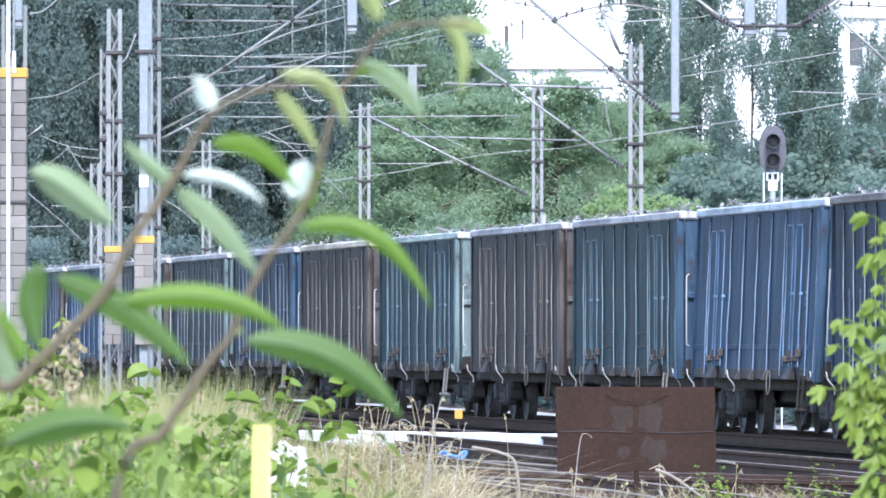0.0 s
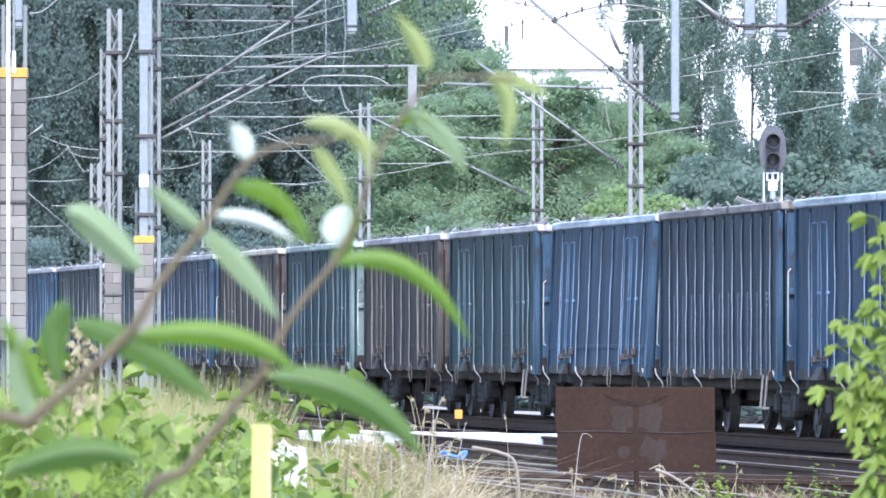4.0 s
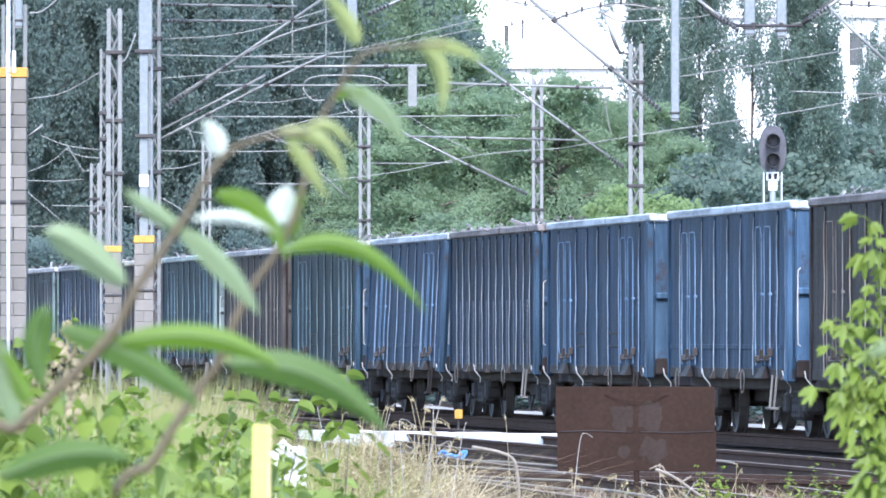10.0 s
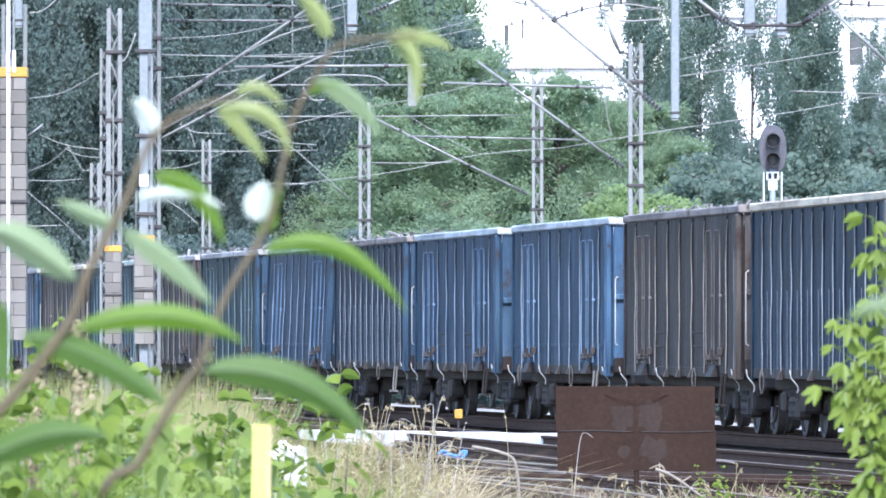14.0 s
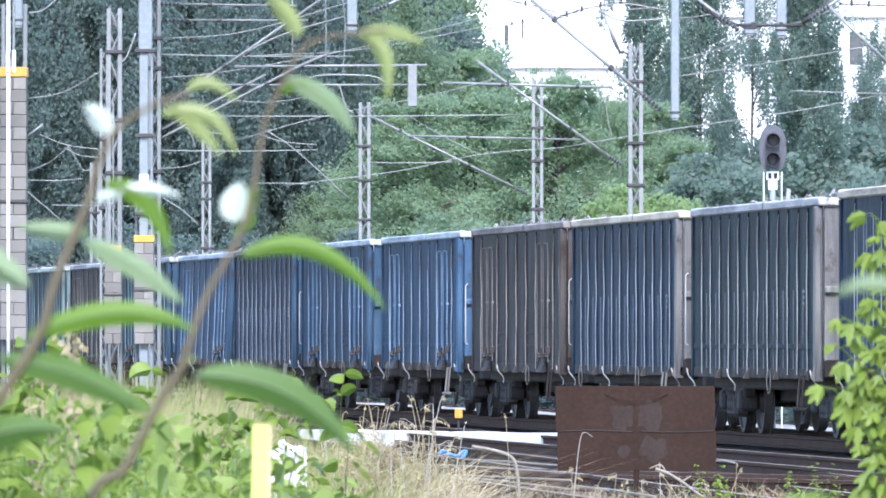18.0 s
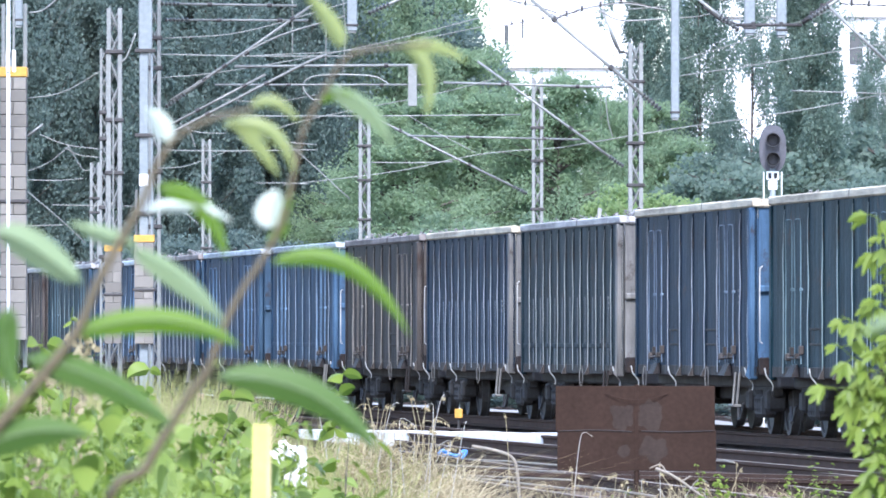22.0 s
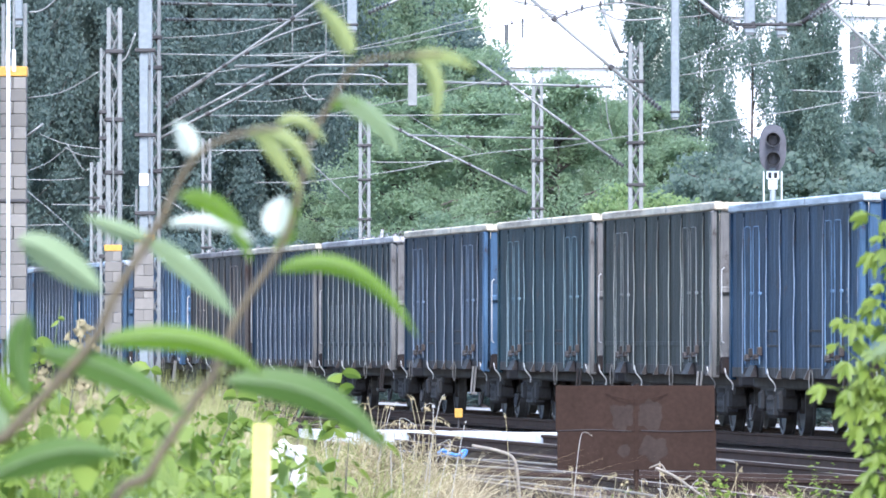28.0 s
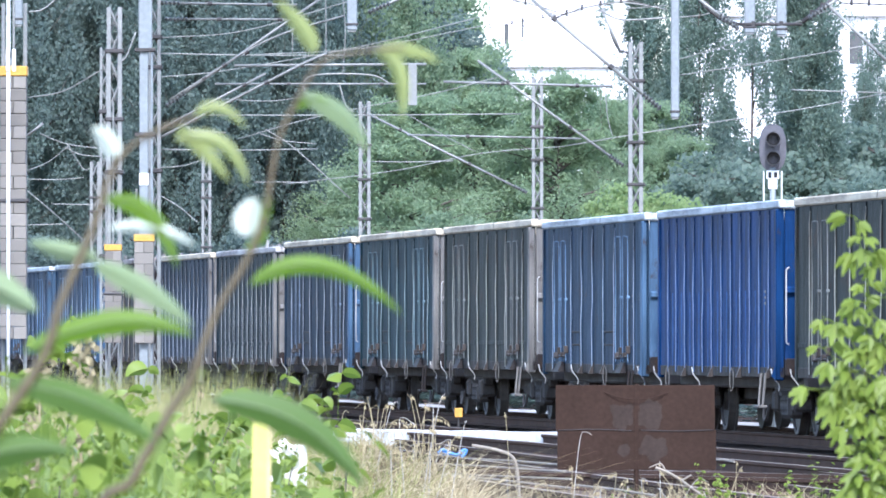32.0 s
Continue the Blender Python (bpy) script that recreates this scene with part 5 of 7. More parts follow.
for k in range(10):
    b = bmesh.new()
    soft_box(b, (0.785 * k, -0.2, 0.0), (0.785 * k + 0.777, 0.2, 0.228 + 0.006 * math.sin(k * 2.3)), 0.012)
    part("slab", b, WHITE_SLAB, slab)


def sleepers(track, p, q, y0, y1):
    """Sleepers under a straight track between two distances."""
    d = (Vector(q) - Vector(p)).normalized()
    a = math.atan2(d.y, d.x)
    k = 0
    while True:
        c = Vector(p) + d * 0.62 * k
        k += 1
        if c.y < y0:
            break
        if c.y < y1:
            place("sleeper", SLEEPER_MESH, SLEEPER, track, "", Matrix.Translation(c) @ Matrix.Rotation(a, 4, 'Z'))


for name, label, p, q in (
        ("track_near", "near yard track of rusty rails on dark sleepers", (-1.5, 170, -0.15), (6.75, 60, 0)),
        ("track_third", "rusty yard track running towards the camera", (-4.6, 160, 0), (4.3, 60, 0)),
        ("track_turnout", "diverging track of rusty rails crossing the yard", (-1.6, 108, 0.01), (7.5, 90, 0.01))):
    tr = railway_track(name, label, straight(p, q))
    sleepers(tr, p, q, 84, 124)
rods = thing("point_rods", "pale steel point rods lying along the yard track", "rods")
for p, q in (((-0.50, 108.0, 0.03), (1.19, 101.0, 0.02)), ((-0.13, 101.0, -0.00), (1.13, 91.0, -0.00)), ((0.28, 111.0, 0.03), (1.18, 105.0, 0.04)), ((-1.04, 103.0, -0.00), (1.20, 97.0, -0.00)),
             ((2.91, 111.0, 0.02), (3.11, 110.0, 0.01)), ((1.20, 93.0, 0.00), (1.77, 86.0, 0.01))):
    b = bmesh.new()
    tube(b, [p, Vector(p).lerp(Vector(q), 0.5) + Vector((0, 0, 0.01)), q], 0.012, 6)
    part("rod", b, OLD_ROD, rods)
hose = thing("blue_hose", "crumpled blue plastic hose lying by the rails", "hose", at=((0.10, 112.0, 0.08)))
b = bmesh.new()
tube(b, curve_points([(-0.15, 0, 0.0), (-0.11, -0.02, 0.035), (-0.06, 0, 0.02), (-0.10, 0.03, -0.01), (-0.03, -0.03, 0.0), (0.04, 0, -0.02), (0.09, 0, 0.0), (0.12, 0.02, 0.03), (0.155, 0, 0.025), (0.13, 0, -0.02), (0.10, 0, -0.045)], 5), 0.019, 7)
part("hose", b, BLUE_PLASTIC, hose, smooth=True)
cable = thing("loose_conduit", "pale bent conduit standing out of the ballast", "conduit", at=((0.62, 86.0, -0.08)))
so_c = Vector((0.62, 86.0, -0.08))
b = bmesh.new()
tube(b, [p - so_c for p in curve_points([(0.24, 86.0, 0.43), (0.45, 86.0, 0.39), (0.58, 86.0, 0.33), (0.62, 86.0, 0.20), (0.64, 86.0, -0.08)], 6)], 0.015, 7)
part("tube", b, OLD_ROD, cable, smooth=True)
yb = thing("yellow_marker", "small yellow box marker standing between the rails", "marker", at=((0.25, 165.0, 0.07)))
b = bmesh.new()
soft_box(b, (-0.065, -0.06, 0), (0.065, 0.06, 0.15), 0.01)
part("box", b, YELLOW, yb)
b = bmesh.new()
tube(b, [(0, 0, 0.02), (0, 0, -0.32)], 0.02, 6)
part("foot", b, DARK_STEEL, yb)
yp = thing("yellow_stake", "bleached yellow marker stake leaning in the weeds", "stake", at=(*((-0.2638, 14.000, 1.0976))[:2], GZ))
b = bmesh.new()
lo = [(-0.014, -0.006), (0.014, -0.006), (0.014, 0.006), (-0.014, 0.006)]
r0 = [b.verts.new((x, y, 0.0)) for x, y in lo]
r1 = [b.verts.new((x * 0.9 + 0.018, y, 1.417)) for x, y in lo]
for k in range(4):
    b.faces.new((r0[k], r0[(k + 1) % 4], r1[(k + 1) % 4], r1[k]))
b.faces.new(r1)
b.faces.new(r0[::-1])
part("board", b, PALE_YELLOW, yp)
# Narrow tan strip down the right side of the board.
b = bmesh.new()
top = 1.417
edge = [(0.0075 + 0.018 * k / 8 - (0.0 if k % 3 else -0.003), top * k / 8) for k in range(9)]
lo = [b.verts.new((x, -0.0075, z)) for x, z in edge]
hi = [b.verts.new((0.0145 * (1 - 0.1 * k / 8) + 0.018 * k / 8, -0.0075, top * k / 8)) for k in range(9)]
for k in range(8):
    b.faces.new((lo[k], hi[k], hi[k + 1], lo[k + 1]))
part("bare_edge", b, TAN_SURFACE, yp, "bare tan wood where the paint has gone")

# ---- plants near the camera ----
def leaf_blade(bm, base, mid, tip, width, cup=0.25, n=12, face=(0, -1, 0), slim=0.8, teeth=0.0):
    """A lance-shaped leaf bent through three points, folded along its midrib."""
    b0, m0, t0 = Vector(base), Vector(mid), Vector(tip)
    face = Vector(face)
    rows = []
    for i in range(n + 1):
        t = i / n
        p = (1 - t) ** 2 * b0 + 2 * t * (1 - t) * m0 + t * t * t0
        d = (2 * (1 - t) * (m0 - b0) + 2 * t * (t0 - m0)).normalized()
        side = d.cross(face).normalized()
        out = side.cross(d)
        w = width * 0.5 * (2.75 * t ** 0.6 * (1 - t) ** 0.9) * slim * (1 + teeth * (-1) ** i) + width * 0.012
        lift = out * (-cup * w)
        rows.append(((bm.verts.new(p + side * w + lift), bm.verts.new(p + side * w * 0.5 + lift * 0.42), bm.verts.new(p)),
                     (bm.verts.new(p), bm.verts.new(p - side * w * 0.5 + lift * 0.42), bm.verts.new(p - side * w + lift))))
    for a, c in zip(rows, rows[1:]):
        for u, v in zip(a, c):
            for k in range(2):
                bm.faces.new((u[k], u[k + 1], v[k + 1], v[k]))


LEAVES = {}


def shoot(name, label, origin, stem, leaves, thick):
    """A willow shoot: stem and single leaves, all in the shoot's own space."""
    t = thing(name, label, "branch", at=origin)
    o = Vector(origin)
    b = bmesh.new()
    tube(b, [p - o for p in curve_points(stem, 6)], thick, 8, 0.3)
    part("stem", b, TWIG, t, "thin green-brown stem", True)
    r = random.Random(4)
    for base, mid, tip, width, mat in leaves:
        b = bmesh.new()
        leaf_blade(b, Vector(base) - o, Vector(mid) - o, Vector(tip) - o, width, r.uniform(0.3, 0.6), 14, (r.uniform(-0.3, 0.3), -1, r.uniform(-0.2, 0.5)))
        blade = part("leaf", b, mat, t, {"willow leaf": "green willow leaf", "shaded willow leaf": "dark green willow leaf", "pale willow underside": "pale leaf underside", "young willow leaf": "yellow-green young leaf",
                                 "downy white leaf": "white downy leaf"}[mat.name], True)
        LEAVES.setdefault(t, []).append(blade)
        b0, m0, t0 = Vector(base) - o, Vector(mid) - o, Vector(tip) - o
        b = bmesh.new()
        tube(b, [(1 - k / 8) ** 2 * b0 + k / 4 * (1 - k / 8) * m0 + (k / 8) ** 2 * t0 + Vector((0, -0.0006, 0)) for k in range(9)], width * 0.028, 5, 0.3)
        part("midrib", b, LEAF_PALE, blade, "pale midrib", True)
    return t


shoot_a = shoot("willow_branch", "swaying willow branch with long narrow green leaves", (-0.0882, 7.000, 1.4051),
    [(-0.2661, 7.000, -0.2178), (-0.2507, 7.000, 0.6985), (-0.2239, 7.000, 1.1586), (-0.1856, 7.000, 1.2295), (-0.1664, 7.000, 1.2582), (-0.1530, 7.000, 1.2774), (-0.1403, 7.000, 1.2927), (-0.1261, 7.000, 1.3234), (-0.1127, 7.000, 1.3464), (-0.0955, 7.000, 1.3694), (-0.0820, 7.000, 1.3943), (-0.0736, 7.000, 1.4231), (-0.0659, 7.000, 1.4499), (-0.0533, 7.000, 1.4710), (-0.0322, 7.000, 1.4990), (-0.0015, 7.000, 1.5036), (0.0253, 7.000, 1.5036)],
    [((-0.0917, 7.000, 1.3733), (-0.0361, 7.000, 1.3944), (0.0023, 7.000, 1.3227), 0.016, LEAF_WILLOW),
     ((-0.1358, 7.000, 1.2908), (-0.0667, 7.000, 1.2927), (-0.0276, 7.000, 1.2390), 0.029, LEAF_SHADE),
     ((-0.0889, 7.000, 1.3867), (-0.0935, 7.000, 1.3993), (-0.0850, 7.000, 1.4120), 0.026, LEAF_WHITE),
     ((-0.0801, 7.000, 1.3905), (-0.0859, 7.000, 1.3809), (-0.0955, 7.000, 1.3771), 0.010, LEAF_WILLOW),
     ((-0.0360, 7.000, 1.5055), (-0.0399, 7.000, 1.5228), (-0.0598, 7.000, 1.5450), 0.015, LEAF_YELLOW),
     ((-0.0495, 7.000, 1.4787), (-0.0150, 7.000, 1.4691), (-0.0061, 7.000, 1.4346), 0.018, LEAF_PALE),
     ((0.0061, 7.000, 1.5017), (0.0272, 7.000, 1.4959), (0.0184, 7.000, 1.4545), 0.013, LEAF_YELLOW),
     ((0.0023, 7.000, 1.5021), (0.0291, 7.000, 1.5094), (0.0483, 7.000, 1.4902), 0.012, LEAF_YELLOW),
     ((-0.0552, 7.000, 1.4691), (-0.0437, 7.000, 1.4787), (-0.0303, 7.000, 1.4710), 0.009, LEAF_WILLOW),
     ((-0.0751, 7.000, 1.4193), (-0.0801, 7.000, 1.3905), (-0.0935, 7.000, 1.3733), 0.008, LEAF_WILLOW),
     ((-0.1376, 7.000, 1.2935), (-0.1334, 7.000, 1.2981), (-0.1296, 7.000, 1.2981), 0.004, LEAF_YELLOW)], 0.0038)
shoot_b = shoot("willow_branch", "slender willow shoot with drooping pale and green leaves", (-0.1439, 6.600, 1.4441),
    [(-0.3412, 6.600, -0.2173), (-0.3340, 6.600, 0.8057), (-0.3051, 6.600, 1.2178), (-0.2689, 6.600, 1.2612), (-0.2436, 6.600, 1.2847), (-0.2093, 6.600, 1.3190), (-0.1930, 6.600, 1.3480), (-0.1713, 6.600, 1.3787), (-0.1587, 6.600, 1.3968), (-0.1478, 6.600, 1.4166), (-0.1316, 6.600, 1.4354), (-0.1063, 6.600, 1.4448), (-0.0810, 6.600, 1.4474)],
    [((-0.2094, 6.600, 1.3118), (-0.1407, 6.600, 1.3292), (-0.1009, 6.600, 1.2955), 0.020, LEAF_WILLOW),
     ((-0.1045, 6.600, 1.4470), (-0.0665, 6.600, 1.4546), (-0.0586, 6.600, 1.4137), 0.012, LEAF_YELLOW),
     ((-0.0954, 6.600, 1.4437), (-0.0810, 6.600, 1.4311), (-0.0694, 6.600, 1.4022), 0.012, LEAF_YELLOW),
     ((-0.0828, 6.600, 1.4484), (-0.0665, 6.600, 1.4600), (-0.0521, 6.600, 1.4340), 0.009, LEAF_YELLOW),
     ((-0.1389, 6.600, 1.4330), (-0.1400, 6.600, 1.4460), (-0.1490, 6.600, 1.4554), 0.017, LEAF_WHITE),
     ((-0.1443, 6.600, 1.4095), (-0.1099, 6.600, 1.4167), (-0.0937, 6.600, 1.3697), 0.017, LEAF_WILLOW),
     ((-0.1587, 6.600, 1.3895), (-0.1280, 6.600, 1.3968), (-0.1027, 6.600, 1.3776), 0.010, LEAF_WHITE),
     ((-0.1660, 6.600, 1.3859), (-0.1353, 6.600, 1.3642), (-0.1154, 6.600, 1.3281), 0.019, LEAF_PALE),
     ((-0.1660, 6.600, 1.3859), (-0.1877, 6.600, 1.4004), (-0.2033, 6.600, 1.4138), 0.014, LEAF_PALE),
     ((-0.1967, 6.600, 1.3509), (-0.2401, 6.600, 1.3896), (-0.2492, 6.600, 1.3849), 0.026, LEAF_PALE),
     ((-0.2474, 6.600, 1.3281), (-0.1949, 6.600, 1.3154), (-0.1570, 6.600, 1.2756), 0.025, LEAF_SHADE),
     ((-0.2491, 6.600, 1.3389), (-0.2635, 6.600, 1.3118), (-0.2523, 6.600, 1.2847), 0.022, LEAF_SHADE),
     ((-0.2798, 6.600, 1.3172), (-0.2780, 6.600, 1.2829), (-0.2682, 6.600, 1.2576), 0.022, LEAF_PALE),
     ((-0.2835, 6.600, 1.2243), (-0.2365, 6.600, 1.2485), (-0.1986, 6.600, 1.2341), 0.026, LEAF_SHADE),
     ((-0.2617, 6.600, 1.2757), (-0.2762, 6.600, 1.2973), (-0.2906, 6.600, 1.3263), 0.018, LEAF_WILLOW)], 0.0046)


shoot_c = shoot("willow_branch", "willow twig with one pale leaf at the thicket edge", (0.1901, 5.000, 1.3292),
    [(0.2508, 5.000, -0.2195), (0.2481, 5.000, 0.7910), (0.2344, 5.000, 1.2292), (0.2303, 5.000, 1.2840), (0.2262, 5.000, 1.3223), (0.2235, 5.000, 1.3388)],
    [((0.2267, 5.000, 1.3278), (0.2043, 5.000, 1.3415), (0.1890, 5.000, 1.3283), 0.009, LEAF_PALE), ((0.2125, 5.000, 1.2128), (0.1879, 5.000, 1.2484), (0.1646, 5.000, 1.2498), 0.022, LEAF_WILLOW)], 0.002)


def leafy_twig(bm, pts, rng, step, size, droop=0.6, thin=0.003, slim=0.5, three=False, up=0.9, wild=0.0):
    """Pointed leaves along a twig, in pairs or in threes."""
    p = curve_points(pts, 8)
    tube(bm, p, thin, 5, 0.4)
    for i in range(2, len(p), step):
        d = (p[i] - p[i - 1]).normalized()
        for s in (-1, 1):
            out = Vector((s * rng.uniform(0.4, 1.0), rng.uniform(-0.7, 0.4), rng.uniform(-droop, 0.25))) + d * 0.4
            out.normalize()
            l = size * rng.uniform(0.6 - 0.25 * wild, 1.25 + 0.3 * wild)
            root = p[i] + (out * l * 0.5 if three else Vector())
            if three:
                tube(bm, [p[i], root], thin * 0.6, 4)
            for k in ((-1, 0, 1) if three else (0,)):
                way = (out + Vector((0.9 * k, rng.uniform(-0.3, 0.3), -0.3 - (0.5 if three and k == 0 else 0)))).normalized() if three else out
                tip = root + way * l + Vector((0, 0, -0.35 * l))
                mid = root + way * l * 0.55
                leaf_blade(bm, root, mid, tip, l * rng.uniform(slim * 0.8, slim * 1.2), rng.uniform(0.0, 0.6 + 0.5 * wild), 7 if three else 6,
                           (rng.uniform(-0.7, 0.7) * (1 + wild), -1, rng.uniform(-wild, up)), 1.0, 0.16 if three else 0.0)


# lime green sapling
sap = thing("maple_sapling", "bright lime green maple sapling with toothed hanging leaves", "sapling", at=((0.8939, 20.000, -0.2181)))
so = Vector((0.8939, 20.000, -0.2181))
rng = random.Random(21)
SPRAYS = [
    ((0.8939, 20.000, -0.2181), (0.8774, 20.000, 1.1402), (0.8610, 20.000, 1.3155), (0.8446, 20.000, 1.4469), (0.8281, 20.000, 1.5510)),
    ((0.8939, 20.000, 1.0307), (0.8610, 20.000, 1.2059), (0.8062, 20.000, 1.3264), (0.7602, 20.000, 1.3593)),
    ((0.8939, 20.000, 1.0526), (0.8500, 20.000, 1.2169), (0.7898, 20.000, 1.2717), (0.7515, 20.000, 1.3045)),
    ((0.8939, 20.000, 1.0307), (0.8391, 20.000, 1.1840), (0.7953, 20.000, 1.2169), (0.7295, 20.000, 1.2169)),
    ((0.8939, 20.000, 0.9869), (0.8610, 20.000, 1.0416), (0.8391, 20.000, 1.0964), (0.8117, 20.000, 1.1073)),
    ((0.8939, 20.000, 0.9540), (0.8665, 20.000, 1.0088), (0.8446, 20.000, 1.0526), (0.8227, 20.000, 1.0307)),
    ((0.9103, 20.000, 1.2936), (0.8884, 20.000, 1.4031), (0.8610, 20.000, 1.4907), (0.8391, 20.000, 1.5127)),
    ((0.8939, 20.000, 1.0964), (0.8500, 20.000, 1.1621), (0.8172, 20.000, 1.2169), (0.7843, 20.000, 1.1840)),
    ((0.9158, 20.000, 1.2059), (0.8829, 20.000, 1.3155), (0.8446, 20.000, 1.3812), (0.8227, 20.000, 1.3812)),
    ((0.9048, 20.000, 1.1402), (0.8719, 20.000, 1.2169), (0.8336, 20.000, 1.2498), (0.8007, 20.000, 1.2498)),
    ((0.9048, 20.000, 1.0745), (0.8719, 20.000, 1.1293), (0.8446, 20.000, 1.1566), (0.8062, 20.000, 1.1402)),
    ((0.9048, 20.000, 1.2059), (0.8884, 20.000, 1.2717), (0.8665, 20.000, 1.3155), (0.8391, 20.000, 1.3045)),
]
for pts in SPRAYS:
    b = bmesh.new()
    leafy_twig(b, [Vector(p) - so + Vector((0.012, 0, 0)) for p in pts], rng, 5, 0.034, 0.9, 0.002, 0.47, True, 0.8)
    tagged(part("spray", b, LEAF_LIME, sap, "spray of lime green leaves", True), kind="stuff")

# weeds
WEED_MESHES = []
for k in range(7):
    b = bmesh.new()
    rng = random.Random(40 + k)
    for j in range(5):
        x, y = rng.uniform(-0.12, 0.12), rng.uniform(-0.1, 0.1)
        h = rng.uniform(0.7, 1.1)
        leafy_twig(b, [(x, y, 0), (x * 1.5, y, h * 0.5), (x * 2.5 + rng.uniform(-0.1, 0.1), y, h)], rng, 1 if k in (0, 1, 2, 3) else 2,
                   (0.034, 0.042, 0.048, 0.038, 0.056, 0.060, 0.050)[k], 0.7, 0.0022, (0.30, 0.55, 0.62, 0.22, 0.66, 0.58, 0.45)[k], False, 1.3, 1.0)
    WEED_MESHES.append(mesh_of(b, "foliage", True))
DOCK = []
for k in range(2):
    b = bmesh.new()
    rng = random.Random(90 + k)
    tube(b, [(0, 0, 0), (0.01, 0, 0.6), (0.0, 0, 1.1)], 0.005, 6, 0.5)
    for i in range(170):
        z = rng.uniform(0.55, 1.12)
        a, r = rng.uniform(0, 6.28), rng.uniform(0.004, 0.032)
        c = Vector((r * math.cos(a), r * math.sin(a), z))
        leaf_blade(b, c, c + Vector((0.008, 0, 0.006)), c + Vector((rng.uniform(-0.016, 0.016), 0, rng.uniform(-0.01, 0.016))), 0.018, 0.3, 3, (rng.uniform(-1, 1), -1, rng.uniform(-1, 1)), 1.0)
    DOCK.append(mesh_of(b, "seed_stalk", True))
WEEDS = []
rng = random.Random(77)
for i in range(250):
    d = rng.uniform(15, 24) if i % 4 == 0 else rng.uniform(24, 52)
    side = rng.random()
    bearing = -0.0462 + side * 0.0367
    rise = -0.0031 - side * 0.0041 - side ** 4 * 0.0034 - math.sin(math.pi * side) * 0.0014 + 0.0008 * math.sin(side * 20) - (rng.random() ** 1.4) * 0.0082
    if d < 24:
        rise -= 0.0025
    if side > 0.78 and i % 3:
        rise -= 0.0030
    w = thing("weed", "leafy green weed in the thicket by the track", "weed", "weeds by the track", at=(bearing * d, d, GZ))
    kid = place("foliage", WEED_MESHES[i % 7], (LEAF_WEED, WEED_PALE, WEED_DEEP, LEAF_LIME, LEAF_WEED, WEED_PALE, LEAF_WEED)[i % 7], w)
    kid.scale = (1, 1, max(0.3, (1.31 + rise * d - GZ) / 1.05))
    if d < 24:
        kid.scale = (0.7, 0.7, kid.scale.z)
    w.rotation_euler = (0, 0, rng.uniform(0, 6.28))
    WEEDS.append((w, d))
for k, (bearing, rise, d) in enumerate(((-0.0359, 0.0016, 26), (-0.0395, -0.0025, 28))):
    w = thing("dock_plant", "dry brown seed stalk of dock among green weeds", "weed", "dock stalks", at=(bearing * d, d, GZ))
    kid = place("seed_stalk", DOCK[k % 2], SEED, w)
    kid.scale = (1.3, 1.3, (1.31 + rise * d - GZ) / 1.12)
    WEEDS.append((w, d))
for k, (bearing, rise, d) in enumerate(((-0.0156, -0.0027, 40), (-0.0101, -0.0024, 42), (-0.0210, -0.0047, 36), (-0.0380, 0.0033, 30), (-0.0407, 0.0008, 26), (-0.0292, -0.0019, 40))):
    w = thing("birch_sprig", "slender birch sprig with a few light leaves", "sapling", "birch sprigs in the weeds", at=(bearing * d, d, GZ))
    top = 1.31 + rise * d - GZ
    rs = random.Random(300 + k)
    b = bmesh.new()
    leafy_twig(b, [(-0.05, 0, top * 0.55), (0.0, 0, top * 0.75), (0.01, 0, top * 0.9), (0.03, 0, top)], rs, 5, 0.058, 0.7, 0.002, 0.68, False, 0.5, 1.0)
    for q in range(2):
        leafy_twig(b, [(0, 0, top * 0.8), (rs.uniform(-0.08, 0.08), 0, top * 0.88), (rs.uniform(-0.14, 0.14), 0, top * 0.92)], rs, 5, 0.052, 0.7, 0.0015, 0.68, False, 0.5, 1.0)
    tagged(part("leaves", b, LEAF_WEED, w, "light green leaves", True), kind="stuff")
    b = bmesh.new()
    tube(b, [(-0.06, 0, 0), (-0.05, 0, top * 0.56)], 0.003, 5)
    part("stem", b, TWIG, w)
    WEEDS.append((w, d))
# bare dark twigs leaning through the weeds
for foot, tip, rise, d in ((-0.0301, -0.0197, -0.0059, 34), (-0.0183, -0.0138, -0.0086, 36), (-0.0397, -0.0359, -0.0047, 30), (-0.0213, -0.0226, -0.0101, 33), (-0.0101, -0.0091, -0.0093, 44)):
    w = thing("bare_twig", "dark bare twig leaning among green weeds", "twig", "bare twigs", at=(foot * d, d, GZ))
    top, dx = 1.31 + rise * d - GZ, (tip - foot) * d
    b = bmesh.new()
    tube(b, curve_points([(0, 0, 0), (dx * 0.3, 0, top * 0.45), (dx * 0.66, 0, top * 0.78), (dx, 0, top)], 5), 0.0045, 6, 0.4)
    tube(b, [(dx * 0.66, 0, top * 0.78), (dx * 0.64, 0, top * 0.86), (dx * 0.68, 0, top * 0.92)], 0.002, 5, 0.5)
    part("stem", b, BARK, w, smooth=True)
b = bmesh.new()
sheet = thing("white_sheet", "crumpled white plastic sheet caught in the grass", "plastic sheet", at=((-0.94, 62.0, 0.55)))
n = 9
grid = [[b.verts.new((-0.12 + 0.24 * i / n, 0.06 * noise.noise((i * 0.5, j * 0.6, 2)), -0.16 + 0.32 * j / n - 0.05 * noise.noise((i * 0.4, j * 0.4, 5)) + 0.04 * abs(i - 4.5) / 4.5 * -1)) for j in range(n + 1)] for i in range(n + 1)]
